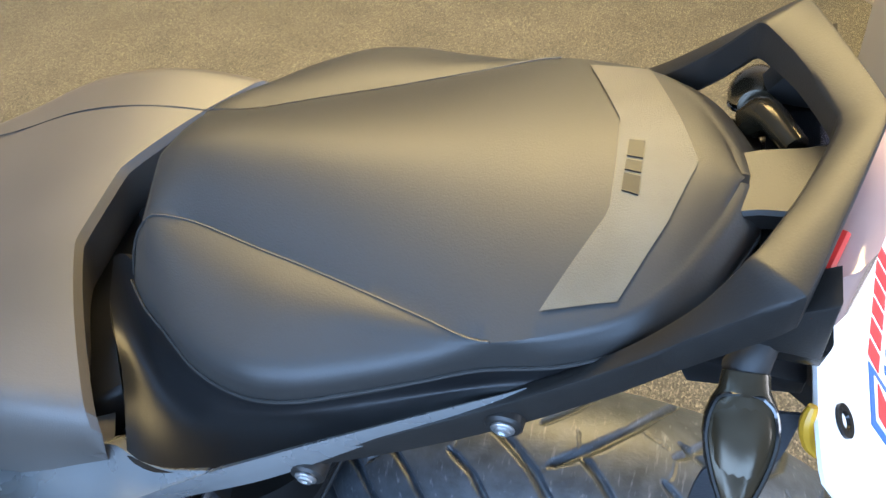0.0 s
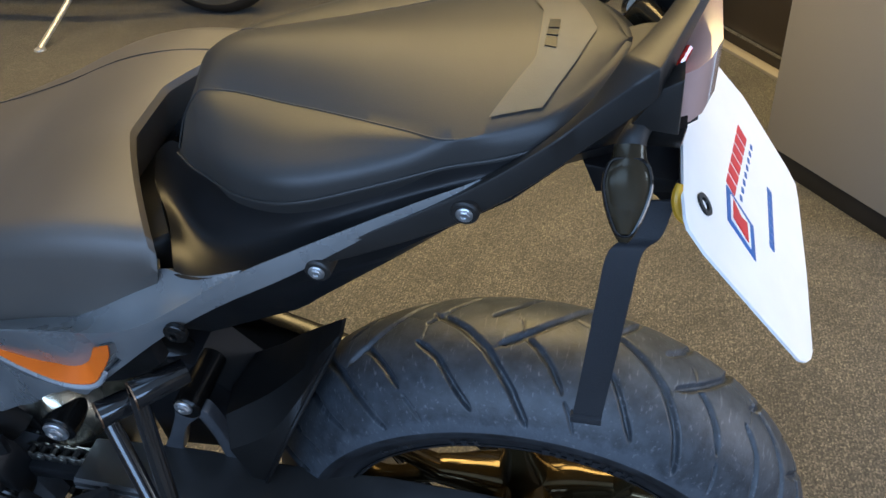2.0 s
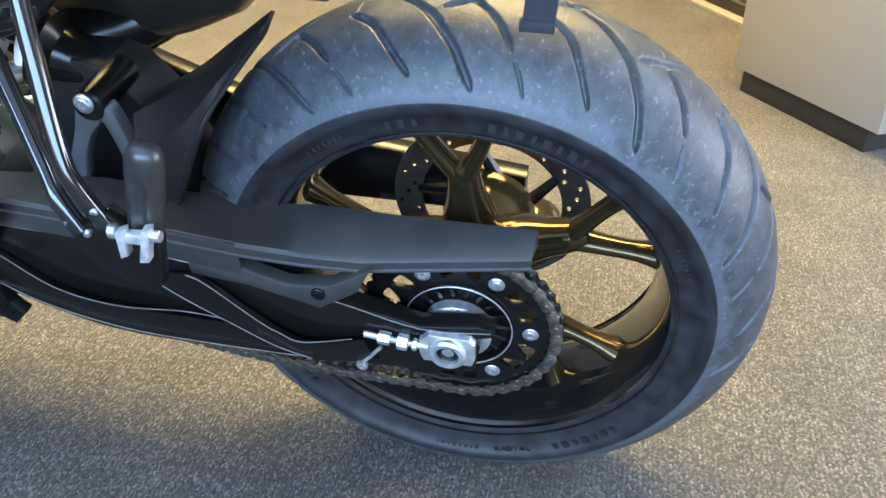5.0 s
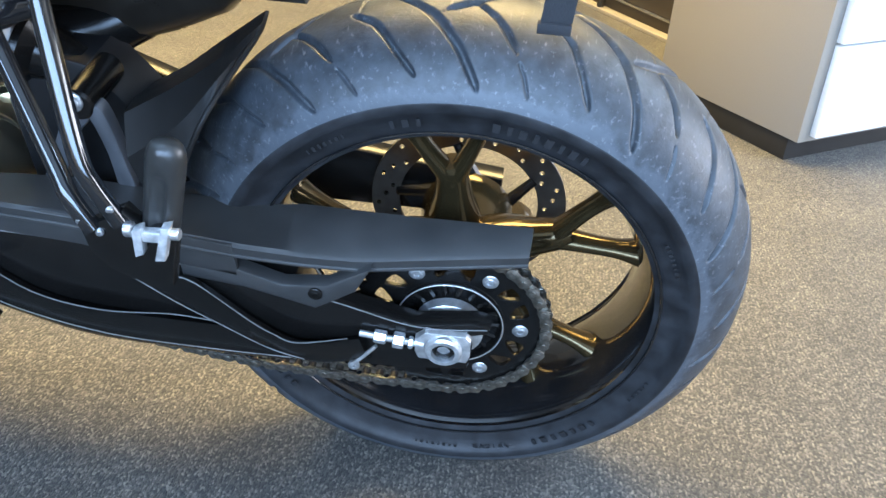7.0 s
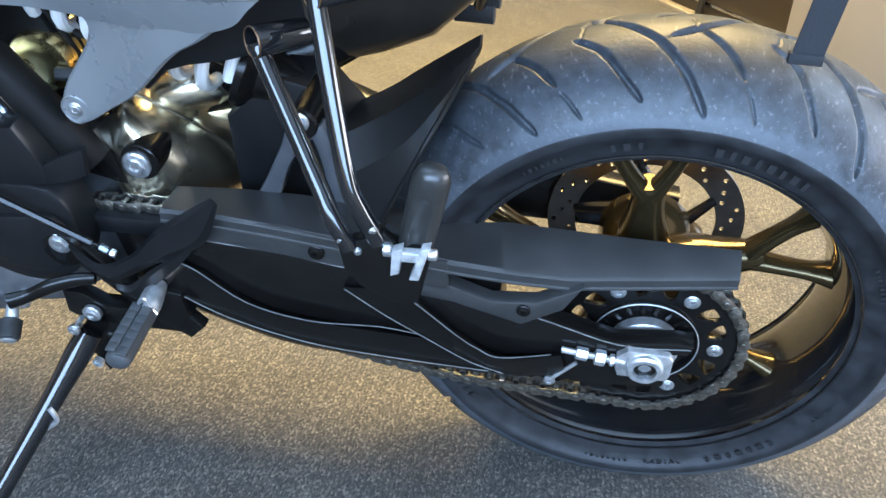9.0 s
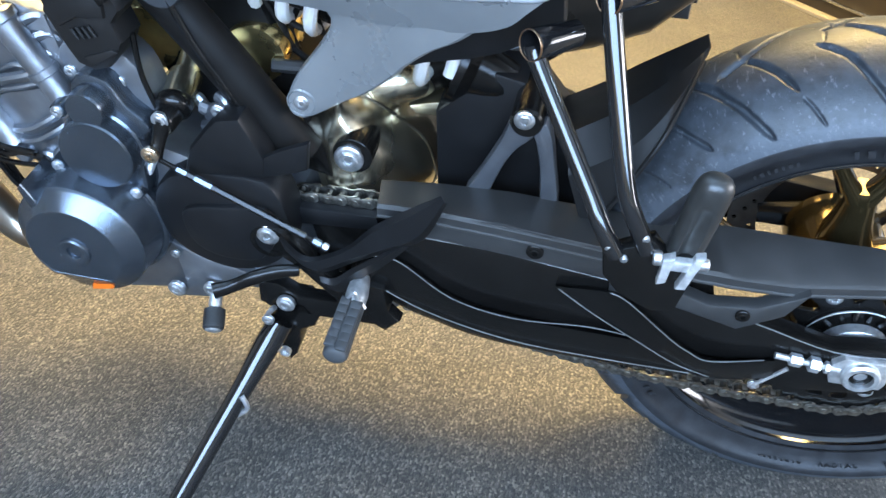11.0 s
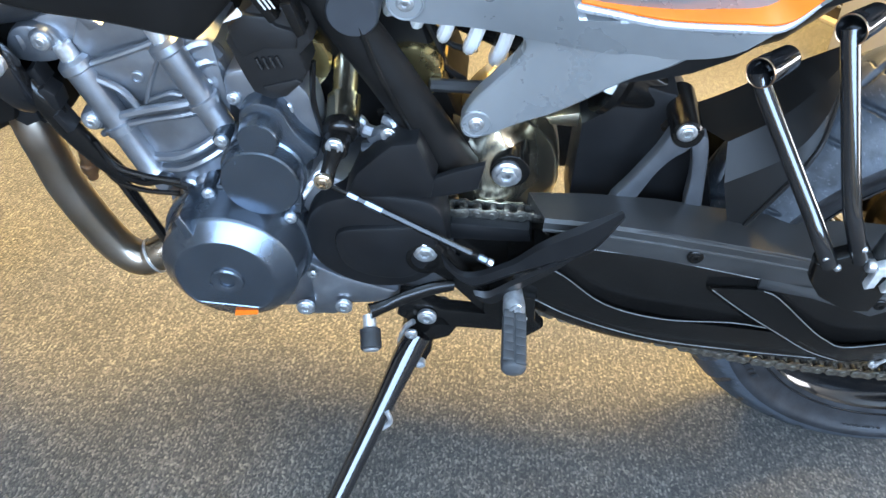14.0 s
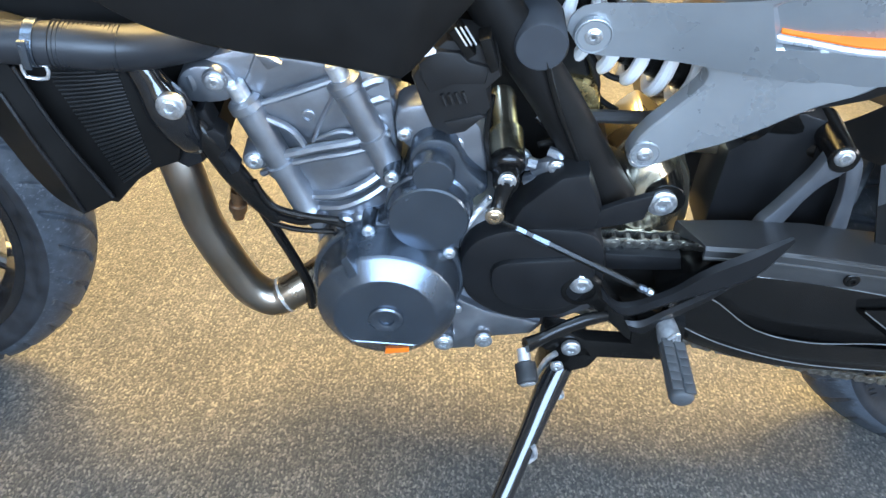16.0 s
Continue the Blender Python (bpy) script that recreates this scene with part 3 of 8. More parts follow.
def rear_wheel():
    rim = part("rear_wheel", ring_mesh([(-0.0762, 0.2275), (-0.078, 0.231), (-0.0755, 0.2335), (-0.0725, 0.231), (-0.071, 0.219), (0.071, 0.219), (0.0725, 0.231), (0.0755, 0.2335), (0.078, 0.231), (0.0762, 0.2275),
                                        (0.07, 0.221), (0.058, 0.2135), (0.03, 0.203), (-0.03, 0.203), (-0.058, 0.2135), (-0.07, 0.221)], 128), GLOSS_BLACK, BIKE, "gloss black cast rear wheel", angle=50)
    part("rim_edge", ring_mesh([(-0.0775 + 0.0016 * math.cos(k), 0.2238 + 0.0016 * math.sin(k)) for k in np.linspace(0, math.tau, 9)[:-1]], 128), GLOSS_BLACK, rim)
    tyre("tyre", rim, RUBBER, 0.3232, 0.096, 0.229, label="used black road tyre with curved grooves")
    # raised marks on the lower sidewall band
    def on_band(obj, deg, size):
        a = radians(deg)
        obj.matrix_local = Matrix.Translation((0.2415 * math.cos(a), -0.0868, 0.2415 * math.sin(a))) @ Matrix.Rotation(-(a + math.pi / 2), 4, "Y") @ Matrix.Rotation(math.pi / 2, 4, "X") @ Matrix.Scale(size, 4)
    bars = []
    for w in (0.5, 0.8):
        bm = bmesh.new()
        plate(bm, [(-w / 2, -0.5), (w / 2, -0.5), (w / 2, 0.5), (-w / 2, 0.5)], 0.08, -0.1, 0.06)
        bmesh.ops.rotate(bm, verts=bm.verts, cent=(0, 0, 0), matrix=Matrix.Rotation(-math.pi / 2, 3, "X"))
        bars.append(bm)
    meshes = []
    for bm in bars:
        me = bpy.data.meshes.new("raised_mark")
        bm.to_mesh(me)
        bm.free()
        me.materials.append(SIDEWALL)
        meshes.append(me)
    for start, count, step, size in ((298, 7, 3.2, 0.009), (262, 8, 1.7, 0.004), (62, 8, 3.0, 0.009), (100, 3, 3.0, 0.008), (118, 7, 1.6, 0.0045), (20, 8, 1.5, 0.004), (332, 6, 1.6, 0.004), (205, 6, 3.0, 0.008)):
        for k in range(count):
            ob = new("raised_mark", meshes[k % 2])
            ob.parent = rim
            on_band(ob, start + step * k, size)
    for k, ch in enumerate("RADIAL"):
        cu = bpy.data.curves.new("letter", "FONT")
        cu.body, cu.size, cu.extrude, cu.align_x, cu.align_y = ch, 1.0, 0.06, "CENTER", "CENTER"
        tmp = bpy.data.objects.new("letter", cu)
        me = bpy.data.meshes.new_from_object(tmp)
        bpy.data.objects.remove(tmp)
        me.materials.clear()
        me.materials.append(SIDEWALL)
        ob = new("letter", me)
        ob.parent = rim
        on_band(ob, 280 + 1.9 * k, 0.0105)
    for k in range(5):
        h = 25 + 72 * k
        bm = bmesh.new()
        tube(bm, [polar(0.028, h + 4, 0.012), polar(0.06, h + 3, 0.011), polar(0.09, h + 1, 0.007), polar(0.118, h, 0.003), polar(0.136, h, 0.002)], [0.033, 0.0285, 0.0215, 0.0175, 0.013], 24, 6, flat=1.15)
        part("spoke_arm", bm, WHEEL_BLACK_LIT, rim)
        for da in (13, -13):
            bm = bmesh.new()
            tube(bm, [polar(0.112, h, 0.003), polar(0.145, h + da * 0.55, 0.0), polar(0.18, h + da * 0.85, -0.003), polar(0.208, h + da, -0.005)], [0.0125, 0.0098, 0.0095, 0.0145], 18, 6, flat=1.5)
            part("spoke", bm, WHEEL_BLACK_LIT, rim)
    bm = bmesh.new()
    turn(bm, (0, -0.085, 0), (0, 1, 0), [(0, 0.03), (0.0, 0.05), (0.03, 0.058), (0.05, 0.05), (0.07, 0.044), (0.11, 0.044), (0.14, 0.05), (0.165, 0.056), (0.178, 0.056), (0.18, 0.03)], 48)
    part("hub", bm, WHEEL_BLACK_LIT, rim)
    # sprocket carrier with ribs
    bm = bmesh.new()
    turn(bm, (0, -0.092, 0), LEFT, [(0, 0.058), (0.014, 0.058), (0.0155, 0.0565), (0.0155, 0.0555), (0.008, 0.052), (0.004, 0.038), (0.014, 0.034), (0.016, 0.026)], 48)
    part("sprocket_carrier", bm, SATIN_BLACK, rim)
    for k in range(18):
        a, b = polar(0.034, k * 20, -0.1), polar(0.06, k * 20, -0.1)
        bm = bmesh.new()
        tube(bm, [a, b], [0.0035, 0.003], 6, 1)
        part("carrier_rib", bm, SATIN_BLACK, rim)
    bm = bmesh.new()
    turn(bm, (0, -0.105, 0), LEFT, [(0, 0.037), (0.012, 0.037), (0.014, 0.034), (0.014, 0.026)], 40)
    part("bearing_ring", bm, STEEL, rim, "bright steel bearing ring")
    # sprocket: toothed ring with slots
    part("carrier_edge", ring_mesh([(-0.1082, 0.0568), (-0.1086, 0.0575), (-0.1082, 0.0582), (-0.107, 0.0575)], 72), STEEL, rim)
    n = 41 * 8
    rim_line = [polar(0.0995 + 0.0065 * (0.5 + 0.5 * math.cos(k % 8 / 8 * math.tau)), 360 * k / n) for k in range(n)]
    holes = [circle(0.0585, 72)]
    for k in range(6):
        for da, flip in ((20, 1), (40, -1)):
            a = 119 + 60 * k + da
            tri = [polar(0.0665, a - 6.5 * flip), polar(0.0845, a - 5.5 * flip), polar(0.087, a), polar(0.0855, a + 7.5 * flip), polar(0.078, a + 6.5 * flip), polar(0.0665, a)]
            holes.append([(p.x, p.y) for p in catmull([(p.x, p.z) for p in tri], 3, True)])
    cutout("sprocket", [(p.x, p.z) for p in rim_line], holes, -0.1045, -0.0985, SATIN_BLACK, rim, "black steel chain sprocket")
    for k in range(6):
        bolt(rim, polar(0.0763, 119 + 60 * k, -0.1045), 0.0088)
    # drilled brake disc on the far side
    holes = [circle(0.0875, 72)]
    for k in range(45):
        p = polar(0.0955 + 0.0085 * (k % 3) + 0.0015 * (k % 2), 8 * k + 2)
        holes.append(circle(0.0035, 10, p.x, p.z))
    cutout("brake_disc", circle(0.1215, 96), holes, 0.104, 0.109, DISC_STEEL, rim, "drilled steel brake disc")
    for k in range(5):
        bm = bmesh.new()
        tube(bm, [polar(0.045, 72 * k + 10, 0.1), polar(0.09, 72 * k + 30, 0.105)], [0.009, 0.006], 8, 1)
        part("disc_arm", bm, SATIN_BLACK, rim)
    return rim


parked_bike(-1.69, 2.66, 4, True)
parked_bike(-0.66, 2.82, -28, False)
rear_wheel()


def chain():
    """A roller chain, link by link round both sprockets."""
    yc, pitch = -0.1015, 0.015875
    fc = Vector((-0.665, 0, 0.05))
    path = [polar(0.1035, a) for a in range(90, -101, -6)]
    path += catmull([path[-1], Vector((-0.22, 0, -0.0985)), Vector((-0.45, 0, -0.057)), Vector((-0.6, 0, -0.012)), fc + polar(0.042, 250)], 8)[1:]
    path += [fc + polar(0.042, a) for a in range(240, 89, -10)]
    path += [Vector((-0.6, 0, 0.1005)), Vector((-0.5, 0, 0.105)), Vector((-0.2, 0, 0.1045)), path[0]]
    total = sum((b - a).length for a, b in zip(path, path[1:]))
    count = int(total / pitch) // 2 * 2
    pts = resample(path, count + 1)[:-1]
    root = part("chain", ring_mesh([(-0.112, 0.0402), (-0.106, 0.0402), (-0.106, 0.034), (-0.112, 0.034)], 32, (fc.x, fc.z)), CHAIN_STEEL, BIKE, "dark steel drive chain")
    meshes = []
    for wide in (0.0075, 0.0052):
        bm = bmesh.new()
        outline = [(pitch / 2 + 0.0072 * math.cos(radians(a)), 0.0072 * math.sin(radians(a))) for a in range(-75, 76, 30)]
        outline += [(0, 0.0052)] + [(-x, z) for x, z in reversed(outline)] + [(0, -0.0052)]
        for s in (-1, 1):
            plate(bm, outline, s * (wide + 0.002), s * wide, 0.0006)
        plates = len(bm.faces)
        for s in (-1, 1):
            turn(bm, (s * pitch / 2, -0.0105 if wide > 0.006 else -0.005, 0), (0, 1, 0), [(0, 0.003), (0.021 if wide > 0.006 else 0.01, 0.003)] if wide > 0.006 else [(0, 0.005), (0.01, 0.005)], 10)
        bm.faces.ensure_lookup_table()
        for f in bm.faces[plates:] if wide < 0.006 else []:
            f.material_index = 1
        ob = part("link", bm, CHAIN_STEEL, root)
        ob.data.materials.append(CHAIN_GREASE)
        meshes.append(ob)
    for i in range(count):
        a, b = pts[i], pts[(i + 1) % count]
        c = (a + b) / 2
        d = b - a
        m = Matrix.Translation((c.x, yc, c.z)) @ Matrix.Rotation(-math.atan2(d.z, d.x), 4, "Y")
        if i < 2:
            ob = meshes[i]
        else:
            ob = new("link", meshes[i % 2].data)
            ob.parent = root
        ob.matrix_local = m
    return root


chain()


def swingarm():
    bm = bmesh.new()
    outline = [(-0.539, 0.056), (-0.476, 0.103), (-0.389, 0.099), (-0.298, 0.088), (-0.207, 0.076), (-0.159, 0.066), (-0.149, -0.031), (-0.165, -0.029), (-0.274, -0.019), (-0.392, -0.037), (-0.458, -0.005), (-0.521, 0.034)]
    plate(bm, outline, -0.143, -0.08, 0.006)
    plate(bm, outline[:5] + [(-0.117, 0.056), (-0.032, 0.034), (0.028, 0.044), (0.045, 0.04), (0.043, 0.031), (-0.037, 0.004), (-0.08, -0.02), (-0.146, -0.03)] + outline[7:], -0.148, -0.126, 0.005)
    body = part("swingarm", bm, SATIN_BLACK, BIKE, "satin black cast aluminium swingarm")
    # lower blade with a crease
    bm = bmesh.new()
    skin(bm, [[(-0.531, -0.15, 0.07), (-0.488, -0.151, 0.071), (-0.429, -0.151, 0.029), (-0.358, -0.151, 0.013), (-0.225, -0.15, 0.008)],
              [(-0.527, -0.156, 0.071), (-0.488, -0.158, 0.074), (-0.429, -0.16, 0.032), (-0.359, -0.16, 0.017), (-0.226, -0.157, 0.011)],
              [(-0.535, -0.152, 0.042), (-0.508, -0.154, 0.023), (-0.456, -0.155, 0), (-0.364, -0.155, -0.023), (-0.164, -0.15, -0.034)],
              [(-0.542, -0.14, 0.021), (-0.515, -0.14, -0.001), (-0.462, -0.14, -0.026), (-0.367, -0.14, -0.049), (-0.163, -0.14, -0.05)],
              [(-0.54, -0.13, 0.051), (-0.497, -0.13, 0.051), (-0.436, -0.13, 0.007), (-0.363, -0.13, -0.009), (-0.225, -0.13, -0.013)]], 40)
    part("lower_blade", bm, SATIN_BLACK, body)
    # boomerang shaped brace
    bm = bmesh.new()
    skin(bm, [[(-0.321, -0.15, 0.067), (-0.267, -0.152, 0.074), (-0.245, -0.154, 0.067), (-0.195, -0.156, 0.026), (-0.15, -0.156, 0.002), (-0.086, -0.152, 0.014)],
              [(-0.318, -0.16, 0.075), (-0.265, -0.163, 0.081), (-0.246, -0.164, 0.072), (-0.197, -0.166, 0.031), (-0.151, -0.166, 0.007), (-0.088, -0.16, 0.018)],
              [(-0.317, -0.158, 0.07), (-0.275, -0.16, 0.042), (-0.23, -0.16, 0.013), (-0.184, -0.16, -0.012), (-0.146, -0.16, -0.024), (-0.081, -0.156, -0.013)],
              [(-0.32, -0.14, 0.053), (-0.278, -0.14, 0.022), (-0.231, -0.14, -0.008), (-0.184, -0.14, -0.034), (-0.144, -0.14, -0.049), (-0.077, -0.14, -0.033)]], 40)
    part("brace", bm, SATIN_BLACK, body)
    # thin pale tubes painting the highlights along the creases
    for path in ([(-0.476, -0.149, 0.104), (-0.389, -0.149, 0.1), (-0.298, -0.149, 0.089), (-0.208, -0.149, 0.076), (-0.117, -0.149, 0.057), (-0.032, -0.149, 0.034), (0.041, -0.149, 0.04)],
                 [(-0.526, -0.158, 0.072), (-0.488, -0.16, 0.075), (-0.428, -0.162, 0.034), (-0.359, -0.162, 0.019), (-0.28, -0.161, 0.024), (-0.226, -0.158, 0.016)],
                 [(-0.521, -0.153, 0.03), (-0.455, -0.157, 0.001), (-0.363, -0.157, -0.022), (-0.259, -0.155, -0.029), (-0.164, -0.151, -0.033)],
                 [(-0.317, -0.16, 0.072), (-0.275, -0.162, 0.044), (-0.23, -0.162, 0.017), (-0.185, -0.162, -0.009), (-0.146, -0.162, -0.021)],
                 [(-0.265, -0.164, 0.082), (-0.246, -0.165, 0.074), (-0.197, -0.167, 0.033), (-0.175, -0.167, 0.018), (-0.151, -0.167, 0.009), (-0.099, -0.163, 0.02)]):
        bm = bmesh.new()
        tube(bm, path, 0.0006, 6, 5)
        part("edge", bm, EDGE_HIGHLIGHT, body)
    # rear dropout, axle block, chain adjuster
    bm = bmesh.new()
    plate(bm, [(-0.085, 0.007), (-0.028, 0.015), (0.016, 0.027), (0.027, -0.005), (0.024, -0.026), (-0.046, -0.036), (-0.095, -0.037), (-0.095, -0.02)], -0.146, -0.126, 0.004)
    part("dropout", bm, SATIN_BLACK, body)
    bm = bmesh.new()
    c = Vector((-0.001, -0.158, 0.013))
    plate(bm, [(c.x - 0.026, c.z - 0.018), (c.x + 0.024, c.z - 0.018), (c.x + 0.027, c.z - 0.01), (c.x + 0.027, c.z + 0.014), (c.x + 0.022, c.z + 0.02), (c.x - 0.02, c.z + 0.02), (c.x - 0.03, c.z + 0.01), (c.x - 0.03, c.z - 0.008)], -0.156, -0.147, 0.0015)
    turn(bm, (c.x, -0.155, c.z), LEFT, [(0, 0.019), (0.006, 0.019), (0.008, 0.017), (0.008, 0.0125), (-0.004, 0.0115)], 32)
    part("axle_block", bm, STEEL, body, "bare aluminium axle block")
    bm = bmesh.new()
    turn(bm, (c.x, -0.158, c.z), LEFT, [(-0.02, 0.0118), (0.0, 0.0118), (0.001, 0.0105), (0.001, 0.007), (-0.014, 0.0065)], 24)
    part("axle", bm, SATIN_BLACK, body)
    a, b = Vector((-0.088, -0.155, 0.022)), Vector((-0.022, -0.155, 0.015))
    bm = bmesh.new()
    tube(bm, [a, b], 0.0035, 10, 1)
    for f0, f1, r in ((0.22, 0.42, 0.007), (0.52, 0.7, 0.0085), (0.76, 0.84, 0.0065)):
        turn(bm, a.lerp(b, f0), b - a, [(0, r * 0.8), (0.001, r), ((b - a).length * (f1 - f0) - 0.001, r), ((b - a).length * (f1 - f0), r * 0.8)], 6)
    part("chain_adjuster", bm, STEEL, body, "zinc plated chain adjuster screw")
    bolt(body, (-0.096, -0.152, -0.033), 0.0065)
    bm = bmesh.new()
    tube(bm, [(-0.097, -0.156, -0.027), (-0.084, -0.156, -0.011), (-0.071, -0.156, 0.006)], 0.0022, 8, 3)
    part("clip", bm, STEEL, body)
    # brake caliper and its bracket on the far side
    bm = bmesh.new()
    plate(bm, catmull([(-0.037, -0.051), (-0.006, -0.024), (0.04, -0.013), (0.079, -0.028), (0.086, -0.067), (0.057, -0.101), (0.009, -0.112), (-0.023, -0.103)], 3, True), 0.1, 0.15, 0.008, both=True)
    part("brake_caliper", bm, WHEEL_BLACK_LIT, body, "gloss black brake caliper")
    # far side arm and pivot
    bm = bmesh.new()
    plate(bm, [(-0.6, 0.1), (-0.45, 0.16), (-0.2, 0.06), (0.04, 0.03), (0.04, -0.03), (-0.2, -0.03), (-0.5, -0.0), (-0.6, 0.02)], 0.15, 0.12, 0.004, both=True)
    part("far_arm", bm, SATIN_BLACK, body)
    bm = bmesh.new()
    turn(bm, (-0.553, -0.085, 0.04), (0, 1, 0), [(0, 0.035), (0.17, 0.035)], 28)
    part("pivot_tube", bm, SATIN_BLACK, body)
    return body


swingarm()


def chain_guard():
    bm = bmesh.new()
    hi = [(-0.524, -0.082, 0.117), (-0.458, -0.082, 0.124), (-0.381, -0.08, 0.125), (-0.318, -0.08, 0.121), (-0.201, -0.076, 0.113), (-0.157, -0.074, 0.117), (-0.043, -0.078, 0.119), (0.076, -0.088, 0.129)]
    lo = [(-0.51, -0.15, 0.139), (-0.454, -0.152, 0.142), (-0.388, -0.152, 0.138), (-0.299, -0.152, 0.13), (-0.207, -0.15, 0.119), (-0.144, -0.147, 0.114), (-0.09, -0.142, 0.111), (0.074, -0.12, 0.121)]
    def down(l, d, dy=0.0):
        return [(p[0], p[1] + dy, p[2] - d) for p in l]
    n = 60
    rows = [down(hi, 0.02), hi, [(p[0], p[1] + 0.003, p[2]) for p in lo], down(lo, 0.003, -0.001), down(lo, 0.014, -0.001), down(lo, 0.014, 0.002), down(lo, 0.004, 0.004), down(hi, 0.004, 0.003)]
    L = [resample(r, n) for r in rows]
    loft(bm, [[l[i] for l in L] for i in range(n)])
    g = part("chain_guard", bm, GUARD_PLASTIC, BIKE, "matt black plastic chain guard over the chain")
    bm = bmesh.new()
    tube(bm, [(p[0], p[1] - 0.001, p[2] - 0.013) for p in resample(lo, 40)], 0.0022, 10, 1)
    part("lip", bm, GUARD_PLASTIC, g)
    # front skirt and rear tongue reaching down to the swingarm
    bm = bmesh.new()
    plate(bm, [(-0.457, 0.139), (-0.388, 0.138), (-0.299, 0.129), (-0.212, 0.119), (-0.208, 0.079), (-0.298, 0.092), (-0.389, 0.101), (-0.475, 0.107)], -0.152, -0.147, 0.002)
    part("skirt", bm, GUARD_PLASTIC, g)
    bm = bmesh.new()
    plate(bm, [(-0.268, 0.088), (-0.209, 0.089), (-0.166, 0.074), (-0.121, 0.08), (-0.076, 0.108), (-0.092, 0.075), (-0.133, 0.046), (-0.206, 0.065), (-0.267, 0.072)], -0.152, -0.135, 0.003)
    part("tongue", bm, GUARD_PLASTIC, g)
    bolt(g, (-0.346, -0.154, 0.112), 0.009, mat=SATIN_BLACK)
    bolt(g, (-0.132, -0.154, 0.069), 0.0075, mat=SATIN_BLACK)
    return g


chain_guard()


def hugger():
    lines = [[(-0.21, 0.02, 0.28), (-0.268, 0.03, 0.233), (-0.308, 0.03, 0.202), (-0.364, 0.03, 0.168)],
             [(-0.208, 0, 0.277), (-0.239, -0.03, 0.255), (-0.278, -0.06, 0.235), (-0.329, -0.078, 0.209)],
             [(-0.21, -0.005, 0.271), (-0.235, -0.065, 0.25), (-0.269, -0.096, 0.214), (-0.325, -0.1, 0.172)],
             [(-0.213, -0.01, 0.266), (-0.231, -0.065, 0.243), (-0.251, -0.1, 0.209), (-0.3, -0.105, 0.1)]]
    bm = bmesh.new()
    L = [resample(catmull(l, 6), 30) for l in lines]
    rings = []
    for i in range(30):
        out = [l[i] for l in L]
        back = [p + Vector((0.002, 0.005, -0.003)) for p in reversed(out)]
        rings.append(out + back)
    loft(bm, rings)
    h = part("hugger", bm, HUGGER_PLASTIC, BIKE, "matt black plastic rear wheel hugger", angle=14)
    bm = bmesh.new()
    tube(bm, [p + Vector((0.001, -0.001, 0)) for p in L[3]], 0.0026, 8, 1)
    part("edge_bead", bm, HUGGER_PLASTIC, h)
    # black plate added for the dark gap between the bracket arms
    bm = bmesh.new()
    plate(bm, [(-0.471, 0.052), (-0.475, 0.182), (-0.413, 0.238), (-0.381, 0.231), (-0.334, 0.173), (-0.298, 0.067)], -0.035, 0.04, 0.004)
    part("gap_fill", bm, BLACK_PLASTIC, h)
    bm = bmesh.new()
    plate(bm, catmull([(-0.385, 0.222), (-0.398, 0.188), (-0.4177, 0.1451), (-0.4335, 0.112), (-0.411, 0.112), (-0.3936, 0.1567), (-0.3806, 0.1809), (-0.368, 0.194), (-0.364, 0.206)], 3, True), -0.082, -0.066, 0.003)
    plate(bm, catmull([(-0.368, 0.206), (-0.3625, 0.194), (-0.3548, 0.16), (-0.3495, 0.112), (-0.3321, 0.112), (-0.339, 0.162), (-0.346, 0.2), (-0.354, 0.216)], 3, True), -0.082, -0.066, 0.003)
    part("bracket", bm, BRACKET, h)
    bm = bmesh.new()
    c = (-0.373, -0.078, 0.215)
    turn(bm, c, LEFT, [(-0.07, 0.017), (0.003, 0.017), (0.006, 0.0145)], 26)
    part("boss", bm, SATIN_BLACK, h)
    bolt(h, (-0.375, -0.085, 0.22), 0.011)
    bm = bmesh.new()
    tube(bm, [(-0.415, -0.02, 0.198), (-0.394, -0.02, 0.191), (-0.377, -0.03, 0.192)], 0.012, 10, 3)
    part("cross_tube", bm, SATIN_BLACK, h)
    return h

hugger()


# ---- seats and tail ----
from mathutils.bvhtree import BVHTree


def lerp_table(table, x):
    """A smooth curve through (x, value) pairs."""
    if x <= table[0][0]:
        return table[0][1]
    for i in range(len(table) - 1):
        (x0, v0), (x1, v1) = table[i], table[i + 1]
        if x <= x1:
            t = (x - x0) / (x1 - x0)
            vm = table[i - 1] if i else table[i]
            vp = table[i + 2] if i + 2 < len(table) else table[i + 1]
            m0 = (v1 - vm[1]) / max(1e-6, x1 - vm[0]) * (x1 - x0)
            m1 = (vp[1] - v0) / max(1e-6, vp[0] - x0) * (x1 - x0)
            return (2 * t ** 3 - 3 * t ** 2 + 1) * v0 + (t ** 3 - 2 * t ** 2 + t) * m0 + (-2 * t ** 3 + 3 * t ** 2) * v1 + (t ** 3 - t ** 2) * m1
    return table[-1][1]


